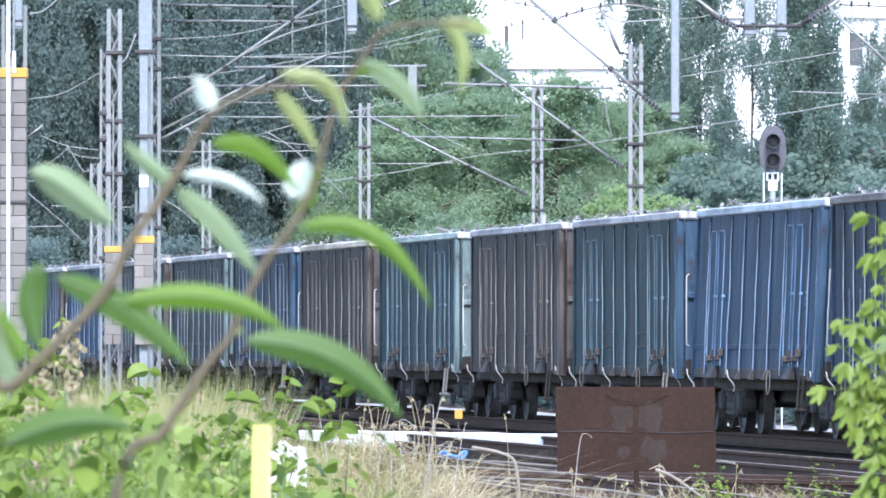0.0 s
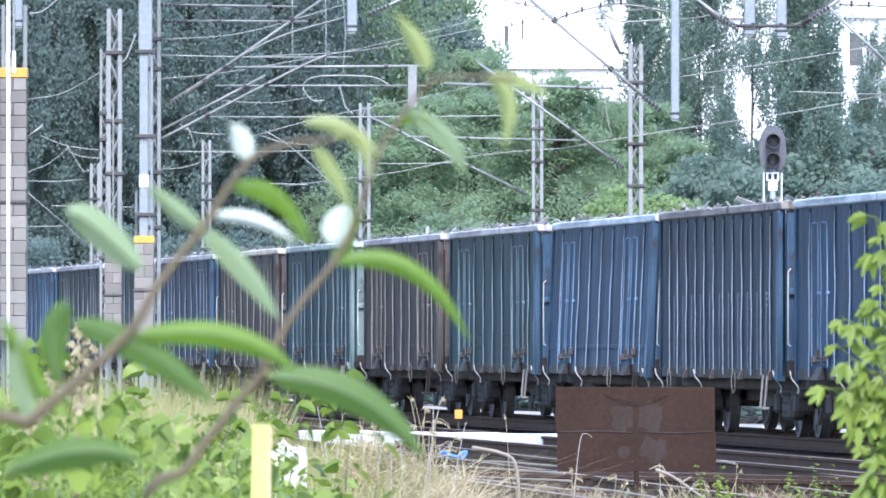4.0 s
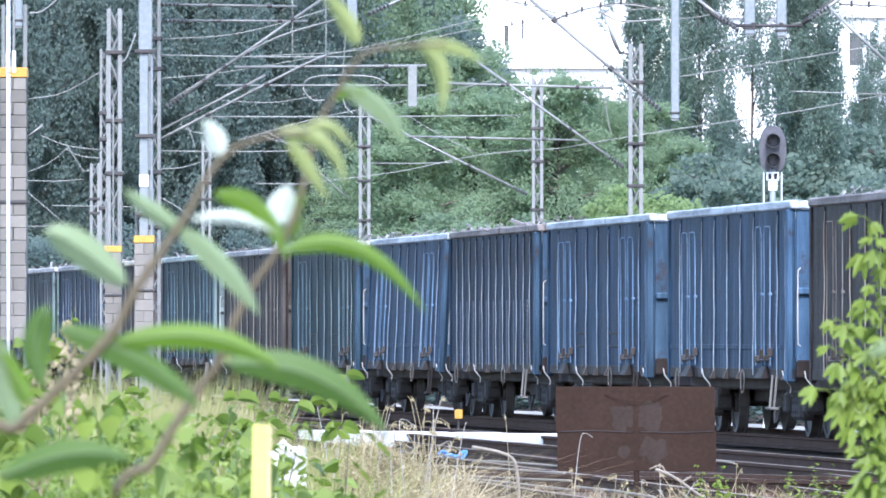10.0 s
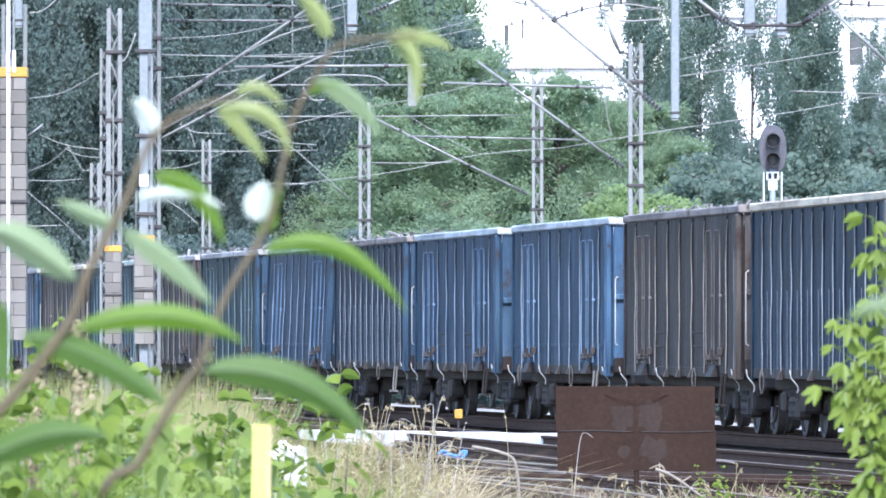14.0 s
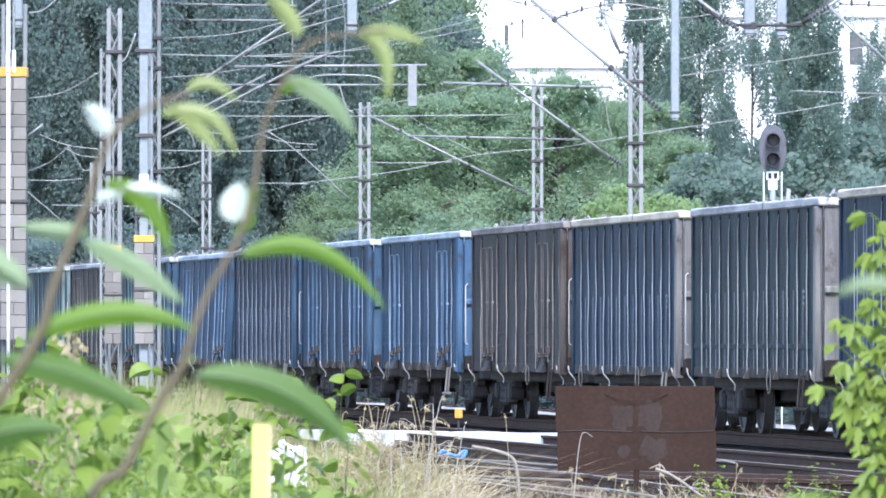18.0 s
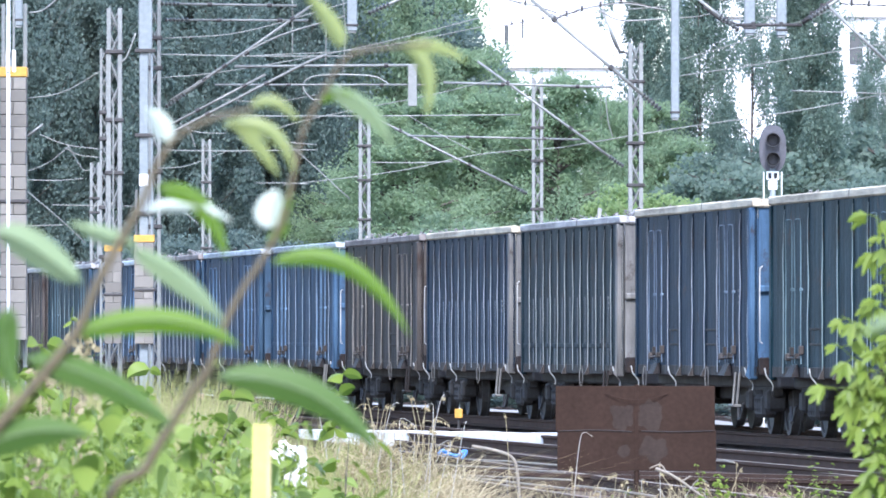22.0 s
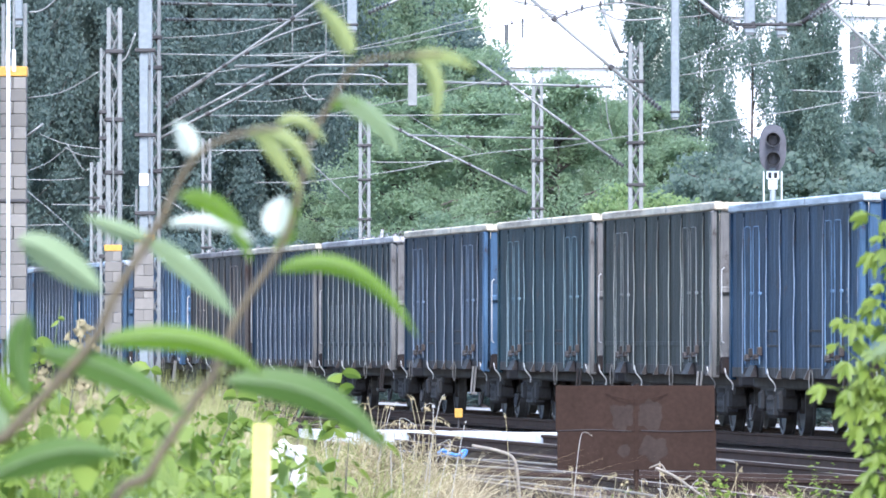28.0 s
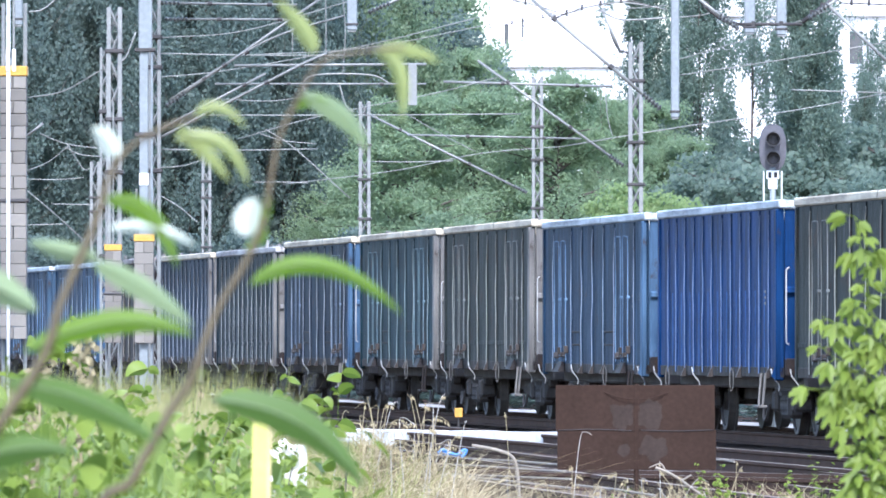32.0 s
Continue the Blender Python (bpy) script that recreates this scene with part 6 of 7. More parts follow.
for i in range(n):
    for j in range(n):
        b.faces.new((grid[i][j], grid[i + 1][j], grid[i + 1][j + 1], grid[i][j + 1]))
part("sheet", b, CONCRETE, sheet, smooth=True)


def grass_mesh(seed, n, area, height, width, lean=0.35):
    g = np.random.default_rng(seed)
    base = np.column_stack([g.uniform(area[0], area[1], n), g.uniform(area[2], area[3], n), np.zeros(n)])
    h = height * g.uniform(0.5, 1.15, n)
    a = g.uniform(0, 2 * math.pi, n)
    ln = lean * g.random(n) * h
    off = np.column_stack([np.cos(a) * ln, np.sin(a) * ln * 0.6, h])
    w = width * g.uniform(0.6, 1.3, n)
    v = np.empty((n, 5, 3))
    sx = np.column_stack([w, np.zeros(n), np.zeros(n)])
    mid = base + off * np.array([0.35, 0.35, 0.6])
    v[:, 0], v[:, 1], v[:, 2], v[:, 3], v[:, 4] = base - sx, base + sx, mid + sx * 0.8, base + off, mid - sx * 0.8
    me = bpy.data.meshes.new("grass")
    me.from_pydata(v.reshape(-1, 3).tolist(), [], np.arange(5 * n).reshape(-1, 5).tolist())
    return me


def strands(name, label, seed, n, spot, size, height, r, mat):
    """A mound of tangled dry strands: matted core with single arched blades over it."""
    t = thing(name, label, "grass", kind="stuff", at=(spot[0], spot[1], GZ))
    g = random.Random(seed)
    b = bmesh.new()
    ring = []
    for i in range(25):
        for j in range(13):
            x, y = -1 + i / 12, -1 + j / 6
            z = max(0.0, 1 - x * x * 0.9 - y * y * 0.9) * (0.75 + 0.45 * noise.noise((x * 4, y * 4, seed)))
            ring.append(b.verts.new((x * size, y * size, z * height * 0.8 - 0.01)))
    for i in range(24):
        for j in range(12):
            b.faces.new((ring[i * 13 + j], ring[i * 13 + 13 + j], ring[i * 13 + 14 + j], ring[i * 13 + j + 1]))
    part("matted_core", b, THATCH, t, "matted core darkened as gap shade", True)
    b = bmesh.new()
    for i in range(n):
        x, y = g.uniform(-1, 1), g.uniform(-1, 0.4)
        z = max(0.0, 1 - x * x * 0.9 - y * y * 0.9) * height * g.uniform(0.45, 0.9)
        a, l = g.uniform(0, 6.28), g.uniform(0.10, 0.32)
        p = Vector((x * size, y * size, z))
        d = Vector((math.cos(a), math.sin(a) * 0.4, g.uniform(-0.2, 1.1)))
        tube(b, [p, p + d * l * 0.55 + Vector((0, -0.02, 0.03)), p + d * l + Vector((0, 0, -0.25 * l))], r * g.uniform(0.6, 1.3), 3, 0.5)
    tagged(part("strands", b, mat, t), kind="stuff")
    return t


def grass(name, seed, n, area, height, width, lean, mat, label):
    return tagged(place(name, grass_mesh(seed, n, area, height, width, lean), mat, None, "", pose(0, 0, GZ)), label, "grass", kind="stuff")


grass("green_grass", 1, 14000, (-3.6, -0.6, 44, 92), 0.78, 0.003, 0.4, GRASS, "tall green grass on the verge")
grass("dry_grass", 2, 1900, (-1.05, 0.22, 66, 90), 0.60, 0.0036, 2.6, STRAW, "tangled dry straw-coloured grass")
for k, (x, size, height, n) in enumerate(((-0.0106 * 72, 0.32, 0.92, 420), (-0.0064 * 73, 0.36, 0.96, 600), (-0.0027 * 75, 0.30, 0.80, 420), (-0.0079 * 68, 0.36, 0.80, 480), (0.0006 * 78, 0.26, 0.52, 260))):
    strands("straw_mound", "tangled mound of dry straw-coloured grass", k + 3, n, (x, (72, 73, 75, 68, 78)[k]), size, height, 0.0040, STRAW)
grass("mixed_grass", 7, 900, (-1.1, -0.25, 62, 78), 0.74, 0.0034, 1.1, GRASS, "yellow-green grass growing through dry straw")
grass("flowering_grass", 3, 12000, (-3.3, -1.3, 52, 80), 1.22, 0.0024, 0.4, GRASS, "tall flowering grass in front of the masts")
grass("pale_grass", 4, 5000, (-3.0, -1.2, 48, 78), 1.14, 0.002, 0.5, STRAW, "pale seeding grass between green weeds")


def stalk(foot, tip, rise, d, bend, r, mat, label):
    """A single dry stalk between two bearings, bent over at its tip."""
    w = thing("dry_stalk", label, "stalk", "dry stalks", at=(foot * d, d, GZ))
    top = 1.31 + rise * d - GZ
    dx = (tip - foot) * d
    b = bmesh.new()
    tube(b, curve_points([(0, 0, 0), (dx * 0.3, 0, top * 0.5), (dx * 0.8, 0, top * 0.93), (dx + bend * 0.3, 0, top), (dx + bend, 0, top - abs(bend) * 0.4)], 5), r, 5, 0.5)
    part("stem", b, mat, w, smooth=True)
    rr = random.Random(int(foot * 1e6))
    b = bmesh.new()
    for i in range(rr.choice((0, 6, 14))):
        t = rr.random()
        c = Vector((dx * 0.9 + (bend + dx * 0.1) * t, rr.uniform(-0.01, 0.01), top - abs(bend) * 0.4 * t * t - 0.01))
        leaf_blade(b, c, c + Vector((0.006, 0, -0.01)), c + Vector((rr.uniform(-0.008, 0.014), 0, -0.026)), 0.010, 0.2, 3, (rr.uniform(-1, 1), -1, 0), 1.0)
    if b.verts:
        tagged(part("seed_head", b, STRAW, w, "dry seed head"), kind="stuff")
    return w


rs = random.Random(8)
STALKS = [(0.0125, 0.0135, -0.0089, 80, 0.08), (0.0066, 0.0060, -0.0071, 84, -0.01), (0.0077, 0.0064, -0.0126, 84, -0.05),
          (0.0211, 0.0210, -0.0118, 84, 0.0), (0.0283, 0.0285, -0.0118, 86, 0.0), (-0.0249, -0.0237, -0.0047, 40, 0.02)]
for k in range(46):
    x0 = rs.uniform(-0.0123, 0.0009)
    STALKS.append((x0, x0 + rs.uniform(-0.0025, 0.003), -0.0079 + rs.uniform(-0.0027, 0.0027), rs.uniform(66, 84), rs.choice((-1, 1)) * rs.random() ** 2 * 0.16))
for k in range(26):
    x0 = rs.uniform(0.0031, 0.0283)
    STALKS.append((x0, x0 + rs.uniform(-0.0035, 0.0035), rs.uniform(-0.0151, -0.0122), rs.uniform(78, 88), rs.uniform(-0.1, 0.1)))
for k, (foot, tip, rise, d, bend) in enumerate(STALKS):
    stalk(foot, tip, rise, d, bend, 0.0035 if d > 60 else 0.002, STRAW if k % 3 else DEADWOOD, "thin dry grass stalk with a ragged seed head")

bough = thing("dead_bough", "bleached dead bough lying over the rails", "dead branch", at=((2.14, 84.0, -0.00)))
bo = Vector((2.14, 84.0, -0.00))
for pts, r in ((((1.73, 84.0, 0.27), (1.87, 84.0, 0.21), (2.03, 84.0, 0.10), (2.19, 84.0, -0.02)), 0.015), (((1.81, 84.0, 0.25), (1.77, 84.0, 0.30), (1.68, 84.0, 0.27)), 0.009), (((1.94, 84.0, 0.16), (2.02, 84.0, 0.21)), 0.01)):
    b = bmesh.new()
    tube(b, [p - bo for p in curve_points(pts, 5)], r, 7, 0.6)
    part("bough", b, OLD_ROD, bough, smooth=True)
for k, (bearing, rise, d) in enumerate(((0.0254, -0.0120, 80), (0.0267, -0.0131, 80), (0.0359, -0.0113, 84), (0.0368, -0.0131, 82), (0.0335, -0.0134, 84), (0.0179, -0.0141, 82),
                                        (0.0294, -0.0141, 80), (0.0277, -0.0143, 78), (0.0387, -0.0140, 80), (0.0242, -0.0144, 78))):
    w = thing("weed", "small lime weed growing between the rails", "weed", "weeds in the ballast", at=(bearing * d, d, GZ))
    kid = place("foliage", WEED_MESHES[4 + k % 3], LEAF_LIME, w)
    kid.scale = [(1.31 + rise * d - GZ) / 1.05] * 3
grass("yard_straw", 6, 900, (0.1, 3.2, 79, 90), 0.34, 0.0025, 1.6, STRAW, "thin dry grass between the near rails")

# stones and bits of wood between the near rails
rs = random.Random(31)
b = bmesh.new()
for k in range(1100):
    y = rs.uniform(79, 112)
    x = rs.uniform(-0.2, 1.0) * y * 0.043
    q = rs.uniform(0.008, 0.028)
    m = Matrix.Translation((x, y, GZ + q * 0.5)) @ Euler((rs.uniform(0, 6), rs.uniform(0, 6), rs.uniform(0, 6))).to_matrix().to_4x4()
    for v in box(b, (-q * rs.uniform(0.7, 1.4), -q, -q * rs.uniform(0.5, 1.0)), (q, q * rs.uniform(0.7, 1.4), q)):
        v.co = m @ v.co
tagged(part("ballast_stones", b, STONE, None), "scattered grey-brown ballast stones between the rails", "stones", kind="stuff")
for k in range(26):
    y = rs.uniform(80, 104)
    x = rs.uniform(-0.1, 0.95) * y * 0.043
    l, a = rs.uniform(0.10, 0.34), rs.uniform(-0.5, 0.5)
    stick = thing("stick", "grey weathered stick lying between the rails", "stick", "sticks between the rails", at=(x, y, GZ + 0.02))
    b = bmesh.new()
    tube(b, [(-l * math.cos(a), -l * math.sin(a), 0), (0, 0.02, rs.uniform(0.01, 0.05)), (l * math.cos(a), l * math.sin(a), rs.uniform(0.0, 0.08))], rs.uniform(0.006, 0.014), 6, 0.6)
    part("wood", b, OLD_ROD, stick, smooth=True)

# ---- what moves ----
def train_at(t):
    """Metres that the train has gone along its line."""
    return 26.807 + 4.1624 * t + 0.032143 * t * t - 0.0002479 * t ** 3


SAPLING = [(0, 0.12), (2, 0.49), (3, 0.30), (5.5, -0.37), (7, -0.55), (7.5, -1.46), (8, -0.73), (8.5, -1.58), (9, -1.40), (10, -0.91), (11.5, -1.28), (12, -0.18), (13, -0.49), (14.5, -0.37), (16.5, -0.18), (18, -0.12), (20, 0.00), (22, 0.00), (24, -0.12), (25, 0.12), (25.5, -0.37), (27.5, -0.55), (28, 0.12), (29, -0.67), (29.5, -0.85), (30, -0.12), (30.5, 0.18), (31, -0.49), (31.5, -0.37), (32, -2.07)]
SWAY_C = [(0, 0.2092, 1.3045, -4.2), (3, 0.2125, 1.3004, -4.9), (6, 0.2166, 1.3004, -5.8), (9, 0.2084, 1.3004, -4.0), (12, 0.2005, 1.3136, -2.3), (13, 0.1994, 1.3210, -2.0), (14.5, 0.1961, 1.3223, -1.3), (16.5, 0.1933, 1.3327, -0.7), (19, 0.1901, 1.3305, 0.0), (20, 0.1961, 1.3223, -1.3), (21.5, 0.2029, 1.3141, -2.8), (24, 0.2010, 1.3114, -2.4), (25.5, 0.2084, 1.3114, -4.0), (28, 0.2043, 1.3004, -3.1), (30, 0.2166, 1.2977, -5.8), (32, 0.2207, 1.2977, -6.7)]
SWAY_A = [
    (0, -0.0947, 1.4262, 0.9), (0.5, -0.1039, 1.4315, 2.1), (1, -0.0905, 1.4181, 0.3), (1.5, -0.0771, 1.4070, -1.5), (2, -0.0882, 1.4124, 0.0),
    (2.5, -0.0897, 1.4124, 0.2), (3, -0.0744, 1.4009, -1.8), (3.5, -0.0633, 1.3928, -3.2), (4.2, -0.0705, 1.3970, -2.3), (4.9, -0.0763, 1.4001, -1.6),
    (5.5, -0.0820, 1.4028, -0.8), (6, -0.0882, 1.4051, 0.0), (6.5, -0.0782, 1.3993, -1.3), (7, -0.0759, 1.3986, -1.6), (7.5, -0.0840, 1.4039, -0.6),
    (8, -0.0928, 1.4062, 0.6), (8.5, -0.0893, 1.4016, 0.2), (9, -0.0859, 1.3993, -0.3), (9.5, -0.0997, 1.4070, 1.5), (10, -0.1062, 1.4085, 2.4),
    (10.5, -0.0970, 1.4051, 1.2), (11, -0.1008, 1.4074, 1.7), (11.5, -0.1116, 1.4112, 3.1), (12, -0.1062, 1.4085, 2.4), (12.5, -0.1047, 1.4074, 2.1),
    (13, -0.1108, 1.4074, 3.0), (13.5, -0.1208, 1.4116, 4.2), (14, -0.1219, 1.4112, 4.4), (14.5, -0.1150, 1.4085, 3.5), (15.2, -0.1204, 1.4097, 4.2),
    (15.9, -0.1242, 1.4108, 4.7), (16.5, -0.1281, 1.4112, 5.2), (17, -0.1315, 1.4085, 5.7), (17.5, -0.1373, 1.4085, 6.4), (18, -0.1384, 1.4104, 6.6),
    (18.5, -0.1315, 1.4062, 5.7), (19, -0.1511, 1.4174, 8.2), (19.5, -0.1545, 1.4204, 8.7), (20, -0.1261, 1.4051, 5.0), (20.5, -0.1246, 1.4028, 4.8),
    (21, -0.1246, 1.4035, 4.8), (21.5, -0.1192, 1.4058, 4.0), (22, -0.1146, 1.4058, 3.5), (22.5, -0.1196, 1.4074, 4.1), (23, -0.1357, 1.4158, 6.2),
    (23.5, -0.1445, 1.4193, 7.4), (24, -0.1323, 1.4147, 5.8), (24.5, -0.1047, 1.4005, 2.1), (25, -0.0997, 1.3970, 1.5), (25.5, -0.1292, 1.4127, 5.4),
    (26.2, -0.1319, 1.4116, 5.7), (26.9, -0.1242, 1.4097, 4.7), (27.5, -0.1196, 1.4085, 4.1), (28, -0.1097, 1.4005, 2.8), (28.5, -0.0974, 1.3947, 1.2),
    (29, -0.0939, 1.3951, 0.8), (29.5, -0.1050, 1.4035, 2.2), (30, -0.1146, 1.4074, 3.5), (30.5, -0.1296, 1.4116, 5.4), (31, -0.1392, 1.4093, 6.7),
    (31.5, -0.1169, 1.3963, 3.8), (32, -0.1296, 1.3997, 5.4),
]
SWAY_B = [
    (0, -0.1551, 1.4691, 1.9), (0.5, -0.1641, 1.4709, 3.4), (1, -0.1562, 1.4618, 2.0), (1.5, -0.1424, 1.4510, -0.2), (2, -0.1442, 1.4528, 0.1),
    (2.5, -0.1460, 1.4521, 0.4), (3, -0.1370, 1.4456, -1.1), (3.5, -0.1287, 1.4365, -2.5), (4.2, -0.1334, 1.4391, -1.7), (4.9, -0.1388, 1.4405, -0.8),
    (5.5, -0.1417, 1.4419, -0.4), (6, -0.1439, 1.4441, 0.0), (6.5, -0.1471, 1.4463, 0.5), (7, -0.1327, 1.4358, -1.9), (7.5, -0.1406, 1.4412, -0.5),
    (8, -0.1410, 1.4412, -0.5), (8.5, -0.1366, 1.4336, -1.2), (9, -0.1471, 1.4412, 0.5), (9.5, -0.1562, 1.4463, 2.0), (10, -0.1489, 1.4401, 0.8),
    (10.5, -0.1554, 1.4441, 1.9), (11, -0.1634, 1.4477, 3.2), (11.5, -0.1623, 1.4463, 3.1), (12, -0.1699, 1.4503, 4.3), (12.5, -0.1764, 1.4539, 5.4),
    (13, -0.1742, 1.4495, 5.0), (13.5, -0.1844, 1.4528, 6.7), (14, -0.1927, 1.4546, 8.1), (14.5, -0.1858, 1.4484, 7.0), (15.2, -0.1948, 1.4510, 8.5),
    (15.9, -0.2057, 1.4542, 10.3), (16.5, -0.2144, 1.4557, 11.7), (17, -0.2176, 1.4506, 12.2), (17.5, -0.2259, 1.4535, 13.6), (18, -0.2227, 1.4513, 13.1),
    (18.5, -0.2191, 1.4441, 12.5), (19, -0.2335, 1.4539, 14.9), (19.5, -0.2429, 1.4709, 16.4), (20, -0.2042, 1.4503, 10.0), (20.5, -0.2104, 1.4452, 11.0),
    (21, -0.2133, 1.4535, 11.5), (21.5, -0.1938, 1.4513, 8.3), (22, -0.1833, 1.4477, 6.5), (22.5, -0.1836, 1.4484, 6.6), (23, -0.1927, 1.4560, 8.1),
    (23.5, -0.2013, 1.4622, 9.5), (24, -0.1894, 1.4539, 7.6), (24.5, -0.1721, 1.4419, 4.7), (25, -0.1811, 1.4452, 6.2), (25.5, -0.1981, 1.4528, 9.0),
    (26.2, -0.1894, 1.4492, 7.6), (26.9, -0.1786, 1.4456, 5.8), (27.5, -0.1695, 1.4434, 4.3), (28, -0.1670, 1.4391, 3.8), (28.5, -0.1489, 1.4275, 0.8),
    (29, -0.1471, 1.4300, 0.5), (29.5, -0.1732, 1.4474, 4.9), (30, -0.1887, 1.4488, 7.4), (30.5, -0.2169, 1.4546, 12.1), (31, -0.2118, 1.4412, 11.3),
    (31.5, -0.1956, 1.4369, 8.6), (32, -0.2176, 1.4362, 12.2),
]


# single leaves that swing on their twig: seconds, offset and turn in the twig's own space
LEAF_B_0 = [(0, 0.0153, -0.0041, 3.3), (3, 0.0107, 0.0031, 2.8), (6, -0.0000, 0.0000, -0.0), (9, 0.0001, 0.0011, 0.3), (12, 0.0124, -0.0034, 4.0), (14, 0.0121, -0.0027, 4.3), (18, -0.0049, 0.0040, 2.3), (21, 0.0019, 0.0022, 3.0), (24, -0.0084, 0.0050, -0.9), (28, 0.0179, -0.0033, 6.9), (30, 0.0142, -0.0007, 3.8), (32, -0.0167, 0.0139, -1.7)]
LEAF_B_1 = [(0, 0.0102, 0.0104, 4.9), (3, 0.0022, 0.0131, 1.6), (6, 0.0006, 0.0026, 0.3), (9, 0.0010, -0.0001, 0.3), (12, 0.0026, -0.0015, 3.0), (14, 0.0088, -0.0026, 5.8), (18, 0.0011, -0.0047, 6.0), (21, 0.0018, -0.0050, 5.3), (24, 0.0024, 0.0006, 5.9), (28, -0.0023, -0.0019, 1.5), (30, 0.0134, -0.0014, 6.3), (32, 0.0046, -0.0051, 8.0)]
LEAF_B_5 = [(0, 0.0011, 0.0010, -7.2), (3, -0.0072, 0.0063, -5.2), (6, -0.0000, -0.0000, -0.0), (9, 0.0058, -0.0008, 5.0), (12, -0.0027, -0.0048, 1.1), (14, 0.0091, -0.0061, 13.6), (18, 0.0094, -0.0090, 22.5), (21, 0.0024, -0.0078, 14.8), (24, 0.0080, -0.0033, 13.1), (28, 0.0000, -0.0024, 8.1), (30, -0.0012, -0.0051, 4.3), (32, 0.0041, -0.0028, 17.4)]
LEAF_B_6 = [(0, 0.0094, -0.0007, 9.6), (3, 0.0033, 0.0061, 6.0), (6, 0.0024, 0.0014, -0.3), (9, 0.0008, 0.0020, -1.7), (12, 0.0019, 0.0024, 1.0), (14, 0.0051, 0.0013, 2.4), (18, 0.0007, 0.0043, -1.5), (21, 0.0031, 0.0017, 1.2), (24, 0.0023, -0.0004, 2.7), (28, 0.0038, -0.0007, 2.7), (30, 0.0024, 0.0005, -0.4), (32, 0.0160, -0.0043, 11.2)]
LEAF_B_7 = [(0, 0.0051, -0.0021, 0.3), (3, -0.0000, 0.0021, -1.3), (6, 0.0000, 0.0000, 0.0), (9, -0.0005, 0.0019, -1.4), (12, 0.0025, -0.0030, 1.5), (14, -0.0016, -0.0128, -0.7), (18, -0.0058, -0.0142, -3.2), (21, -0.0037, -0.0190, -3.1), (24, -0.0142, -0.0080, -4.9), (28, -0.0080, -0.0027, -2.9), (30, -0.0013, -0.0088, -1.4), (32, -0.0051, -0.0138, -4.1)]
LEAF_B_8 = [(0, 0.0103, -0.0042, 5.4), (3, 0.0057, -0.0007, 1.7), (6, 0.0000, 0.0000, -0.0), (9, 0.0013, 0.0007, -0.8), (12, 0.0018, -0.0043, -3.4), (14, -0.0064, -0.0096, -5.9), (18, -0.0165, -0.0074, -18.0), (21, -0.0102, -0.0137, -14.0), (24, -0.0149, -0.0092, -10.0), (28, -0.0160, -0.0018, -13.6), (30, 0.0005, -0.0097, -7.6), (32, -0.0085, -0.0097, -12.1)]
LEAF_B_9 = [(0, -0.0044, 0.0091, 0.9), (3, -0.0013, 0.0068, 3.8), (6, 0.0000, -0.0001, 0.0), (9, -0.0013, -0.0013, 0.3), (12, -0.0008, -0.0047, 1.5), (14, 0.0041, -0.0106, 4.9), (18, -0.0018, -0.0087, 6.7), (21, 0.0000, -0.0066, 4.3), (24, -0.0022, -0.0042, 3.6), (28, -0.0022, -0.0037, 1.6), (30, 0.0023, -0.0081, 3.5), (32, -0.0058, -0.0068, 3.2)]
LEAF_B_10 = [(0, 0.0181, -0.0093, 5.9), (3, -0.0003, -0.0012, -1.4), (6, -0.0001, 0.0000, -0.0), (9, 0.0040, -0.0025, 0.1), (12, 0.0068, -0.0107, 1.3), (14, 0.0166, -0.0202, 4.6), (18, 0.0151, -0.0248, 3.6), (21, 0.0102, -0.0269, 2.0), (24, -0.0010, -0.0144, 0.3), (28, -0.0012, -0.0097, -2.0), (30, 0.0071, -0.0134, -0.7), (32, 0.0167, -0.0271, 3.6)]
LEAF_B_13 = [(0, 0.0082, -0.0039, 0.9), (3, 0.0003, 0.0044, -0.1), (6, 0.0019, -0.0005, 0.5), (9, 0.0006, 0.0035, -0.2), (12, 0.0093, 0.0050, 0.8), (14, 0.0154, 0.0058, 3.1), (18, 0.0150, 0.0128, 6.2), (21, 0.0027, 0.0155, 3.9), (24, 0.0086, 0.0069, 3.3), (28, 0.0048, 0.0090, 0.7), (30, 0.0063, 0.0091, 2.9), (32, 0.0223, 0.0107, 7.7)]
LEAF_A_0 = [(0, 0.0004, -0.0081, 3.2), (3, -0.0048, -0.0034, -2.5), (6, 0.0015, 0.0004, 0.5), (9, -0.0057, -0.0071, -4.8), (12, 0.0012, -0.0050, 1.1), (14, -0.0017, -0.0093, -1.4), (18, -0.0025, -0.0117, -1.7), (21, -0.0013, -0.0122, 2.6), (24, 0.0031, -0.0098, 3.1), (28, -0.0029, -0.0120, -0.6), (30, -0.0092, -0.0147, -5.6), (32, -0.0107, -0.0206, -12.1)]
LEAF_A_1 = [(0, 0.0084, -0.0020, 1.6), (3, -0.0004, 0.0043, -0.8), (6, -0.0000, 0.0000, -0.0), (9, -0.0005, 0.0029, -0.3), (12, 0.0024, 0.0001, 0.7), (14, -0.0012, -0.0039, 0.6), (18, 0.0171, -0.0117, 6.9), (21, 0.0044, -0.0068, 2.4), (24, 0.0150, -0.0053, 3.9), (28, 0.0037, -0.0027, 0.4), (30, 0.0046, -0.0067, 1.7), (32, 0.0269, -0.0226, 9.9)]
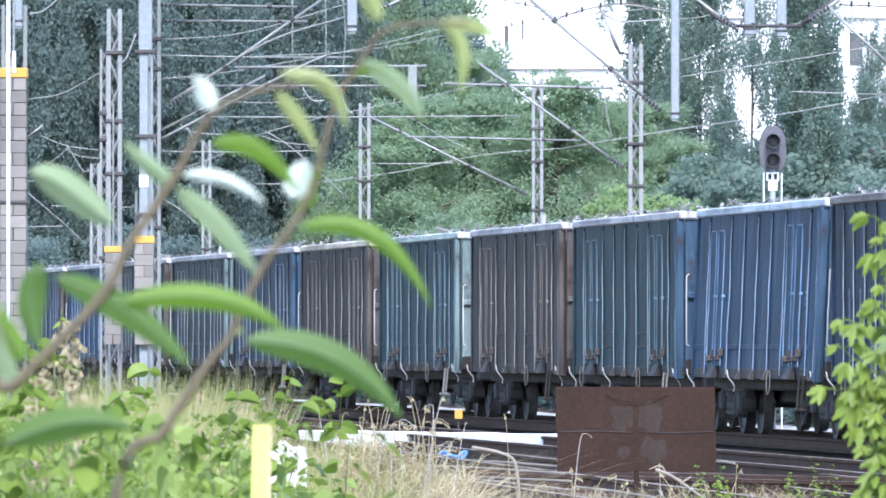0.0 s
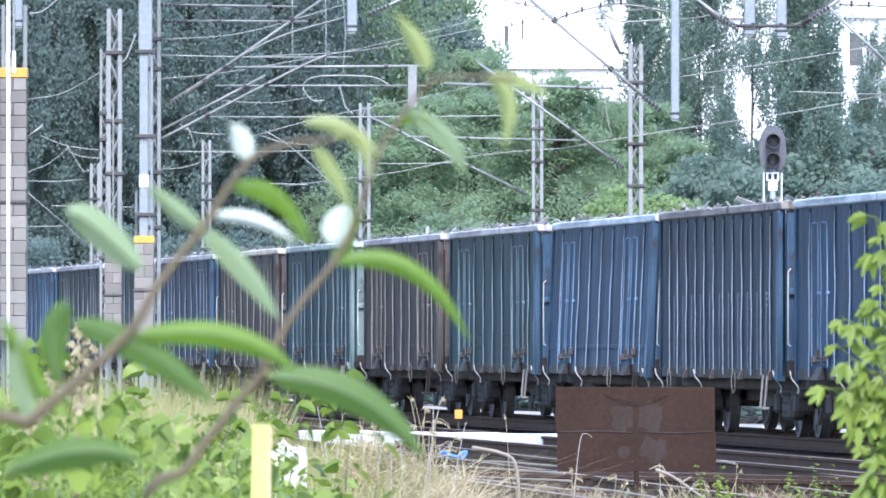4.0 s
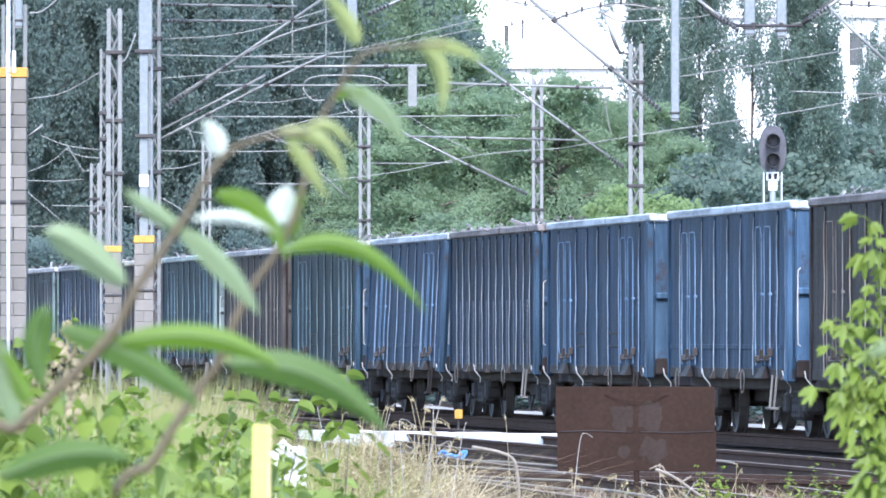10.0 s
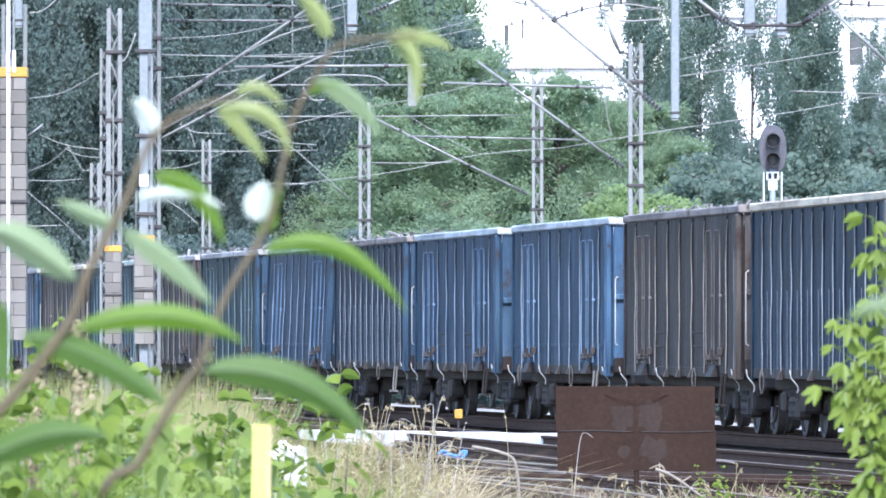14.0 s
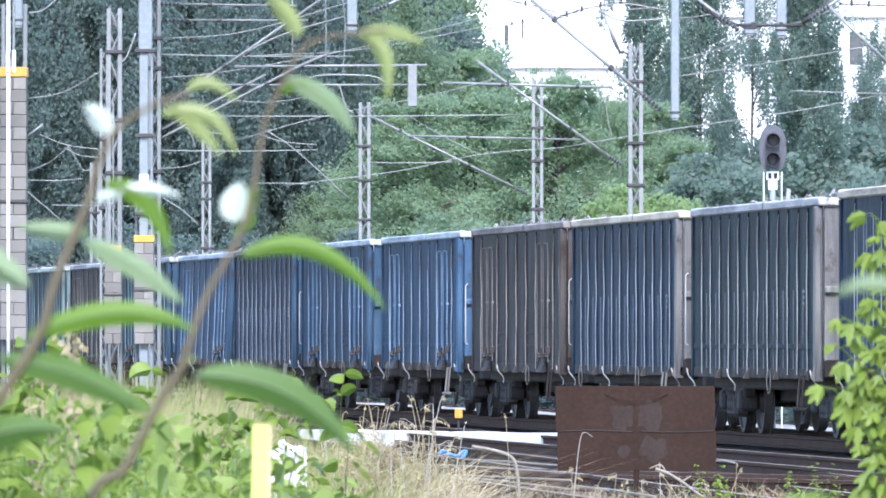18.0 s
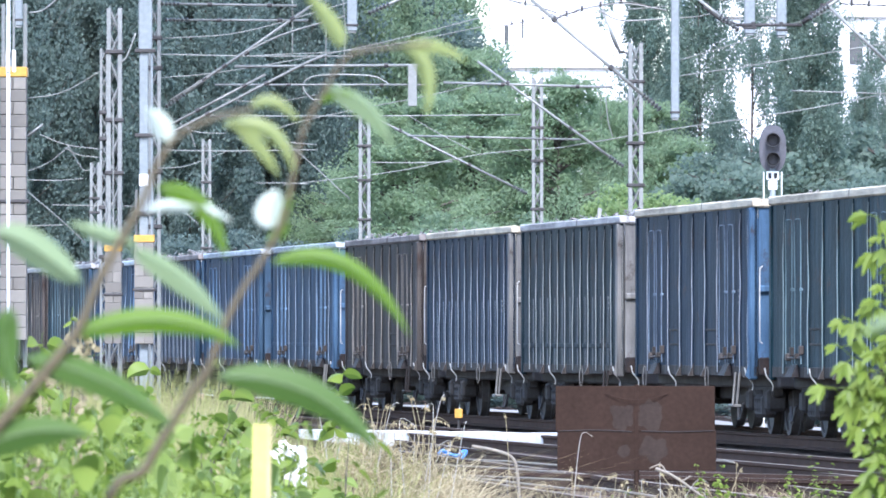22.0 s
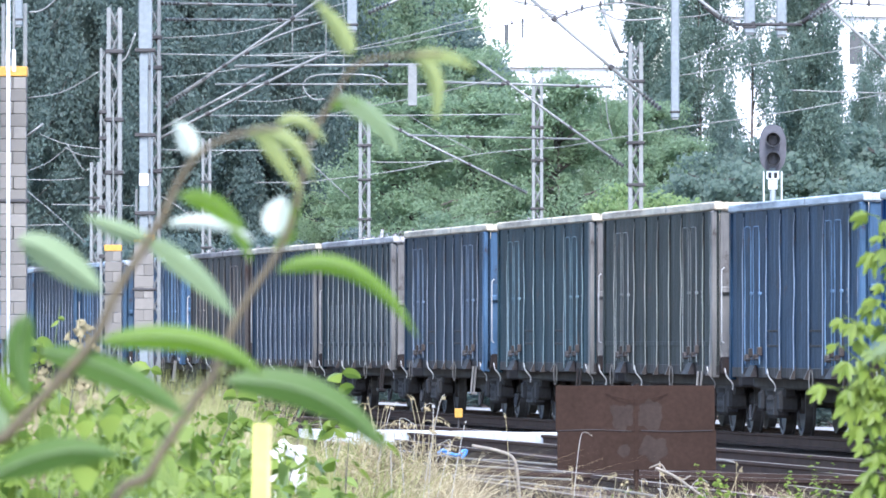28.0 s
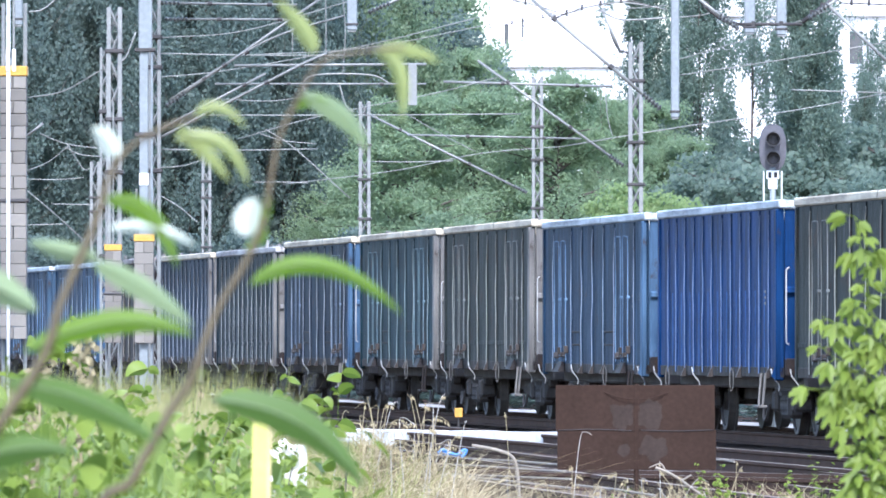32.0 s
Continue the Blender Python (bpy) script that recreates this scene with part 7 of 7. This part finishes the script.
LEAF_C_1 = [(0, 0.0, -0.03, 0.0), (14.5, 0.0, -0.03, 0.0), (16.5, 0.0, -0.002, 0.0), (17, 0.004, -0.010, 0.0), (18, 0.0, -0.020, 0.0), (18.5, 0.0, -0.009, 0.0), (19, 0.0, 0.0, 0.0), (19.5, -0.004, -0.003, 0.0), (20, 0.0, -0.020, 0.0), (32, 0.0, -0.03, 0.0)]
LEAF_SWAY = [(shoot_c, 1, LEAF_C_1), (shoot_b, 0, LEAF_B_0), (shoot_b, 1, LEAF_B_1), (shoot_b, 5, LEAF_B_5), (shoot_b, 6, LEAF_B_6), (shoot_b, 7, LEAF_B_7), (shoot_b, 8, LEAF_B_8), (shoot_b, 9, LEAF_B_9), (shoot_b, 10, LEAF_B_10), (shoot_b, 13, LEAF_B_13), (shoot_a, 0, LEAF_A_0), (shoot_a, 1, LEAF_A_1)]


def motions():
    for n, bodies in CARS.items():
        mid = PITCH / 2 - 0.3 - PITCH * n + 0.5 * (OFFSETS.get(n, 0.0) + OFFSETS.get(n - 1, 0.0))
        rows = [(t, line_at(train_at(t) + mid)) for t in range(0, 33, 2)]
        for ob in bodies:
            walk(ob, rows)
    steps = [k / 8 for k in range(32 * 8 + 1)]
    for x, wheels in WHEELS.items():
        first = wheels[0]
        walk(first, [(t, pose(x, 0, 0.46, 0, math.degrees((train_at(t) - train_at(0)) / 0.46), 0)) for t in steps])
        for w in wheels[1:]:
            w.rotation_mode = 'QUATERNION'
            w.animation_data_create()
            w.animation_data.action = first.animation_data.action
            w.animation_data.action_slot = first.animation_data.action_slot
    for w, d in WEEDS[::3] + WEEDS[-12:]:
        r, p = random.Random(int(d * 1000)), w.matrix_basis.copy()
        lean = [(t, r.uniform(-0.8, 0.8)) for t in range(0, 34, 2)]
        walk(w, [(t, Matrix.Translation(p.translation) @ Matrix.Rotation(radians(a), 4, 'Y') @ p.to_euler().to_matrix().to_4x4()) for t, a in lean])
    walk(sap, [(t, Matrix.Translation(so) @ Matrix.Rotation(radians(a * 0.65), 4, 'Y')) for t, a in SAPLING])
    walk(shoot_c, [(t, pose(x, 5.0, z, 0, a, 0)) for t, x, z, a in SWAY_C])
    for ob, d, rows in ((shoot_a, 7.0, SWAY_A), (shoot_b, 6.6, SWAY_B)):
        walk(ob, [(t, pose(x, d, z, 0, -a, 0)) for t, x, z, a in rows])
    for ob, k, rows in LEAF_SWAY:
        walk(LEAVES[ob][k], [(t, pose(x, 0, z, 0, a, 0)) for t, x, z, a in rows])


motions()
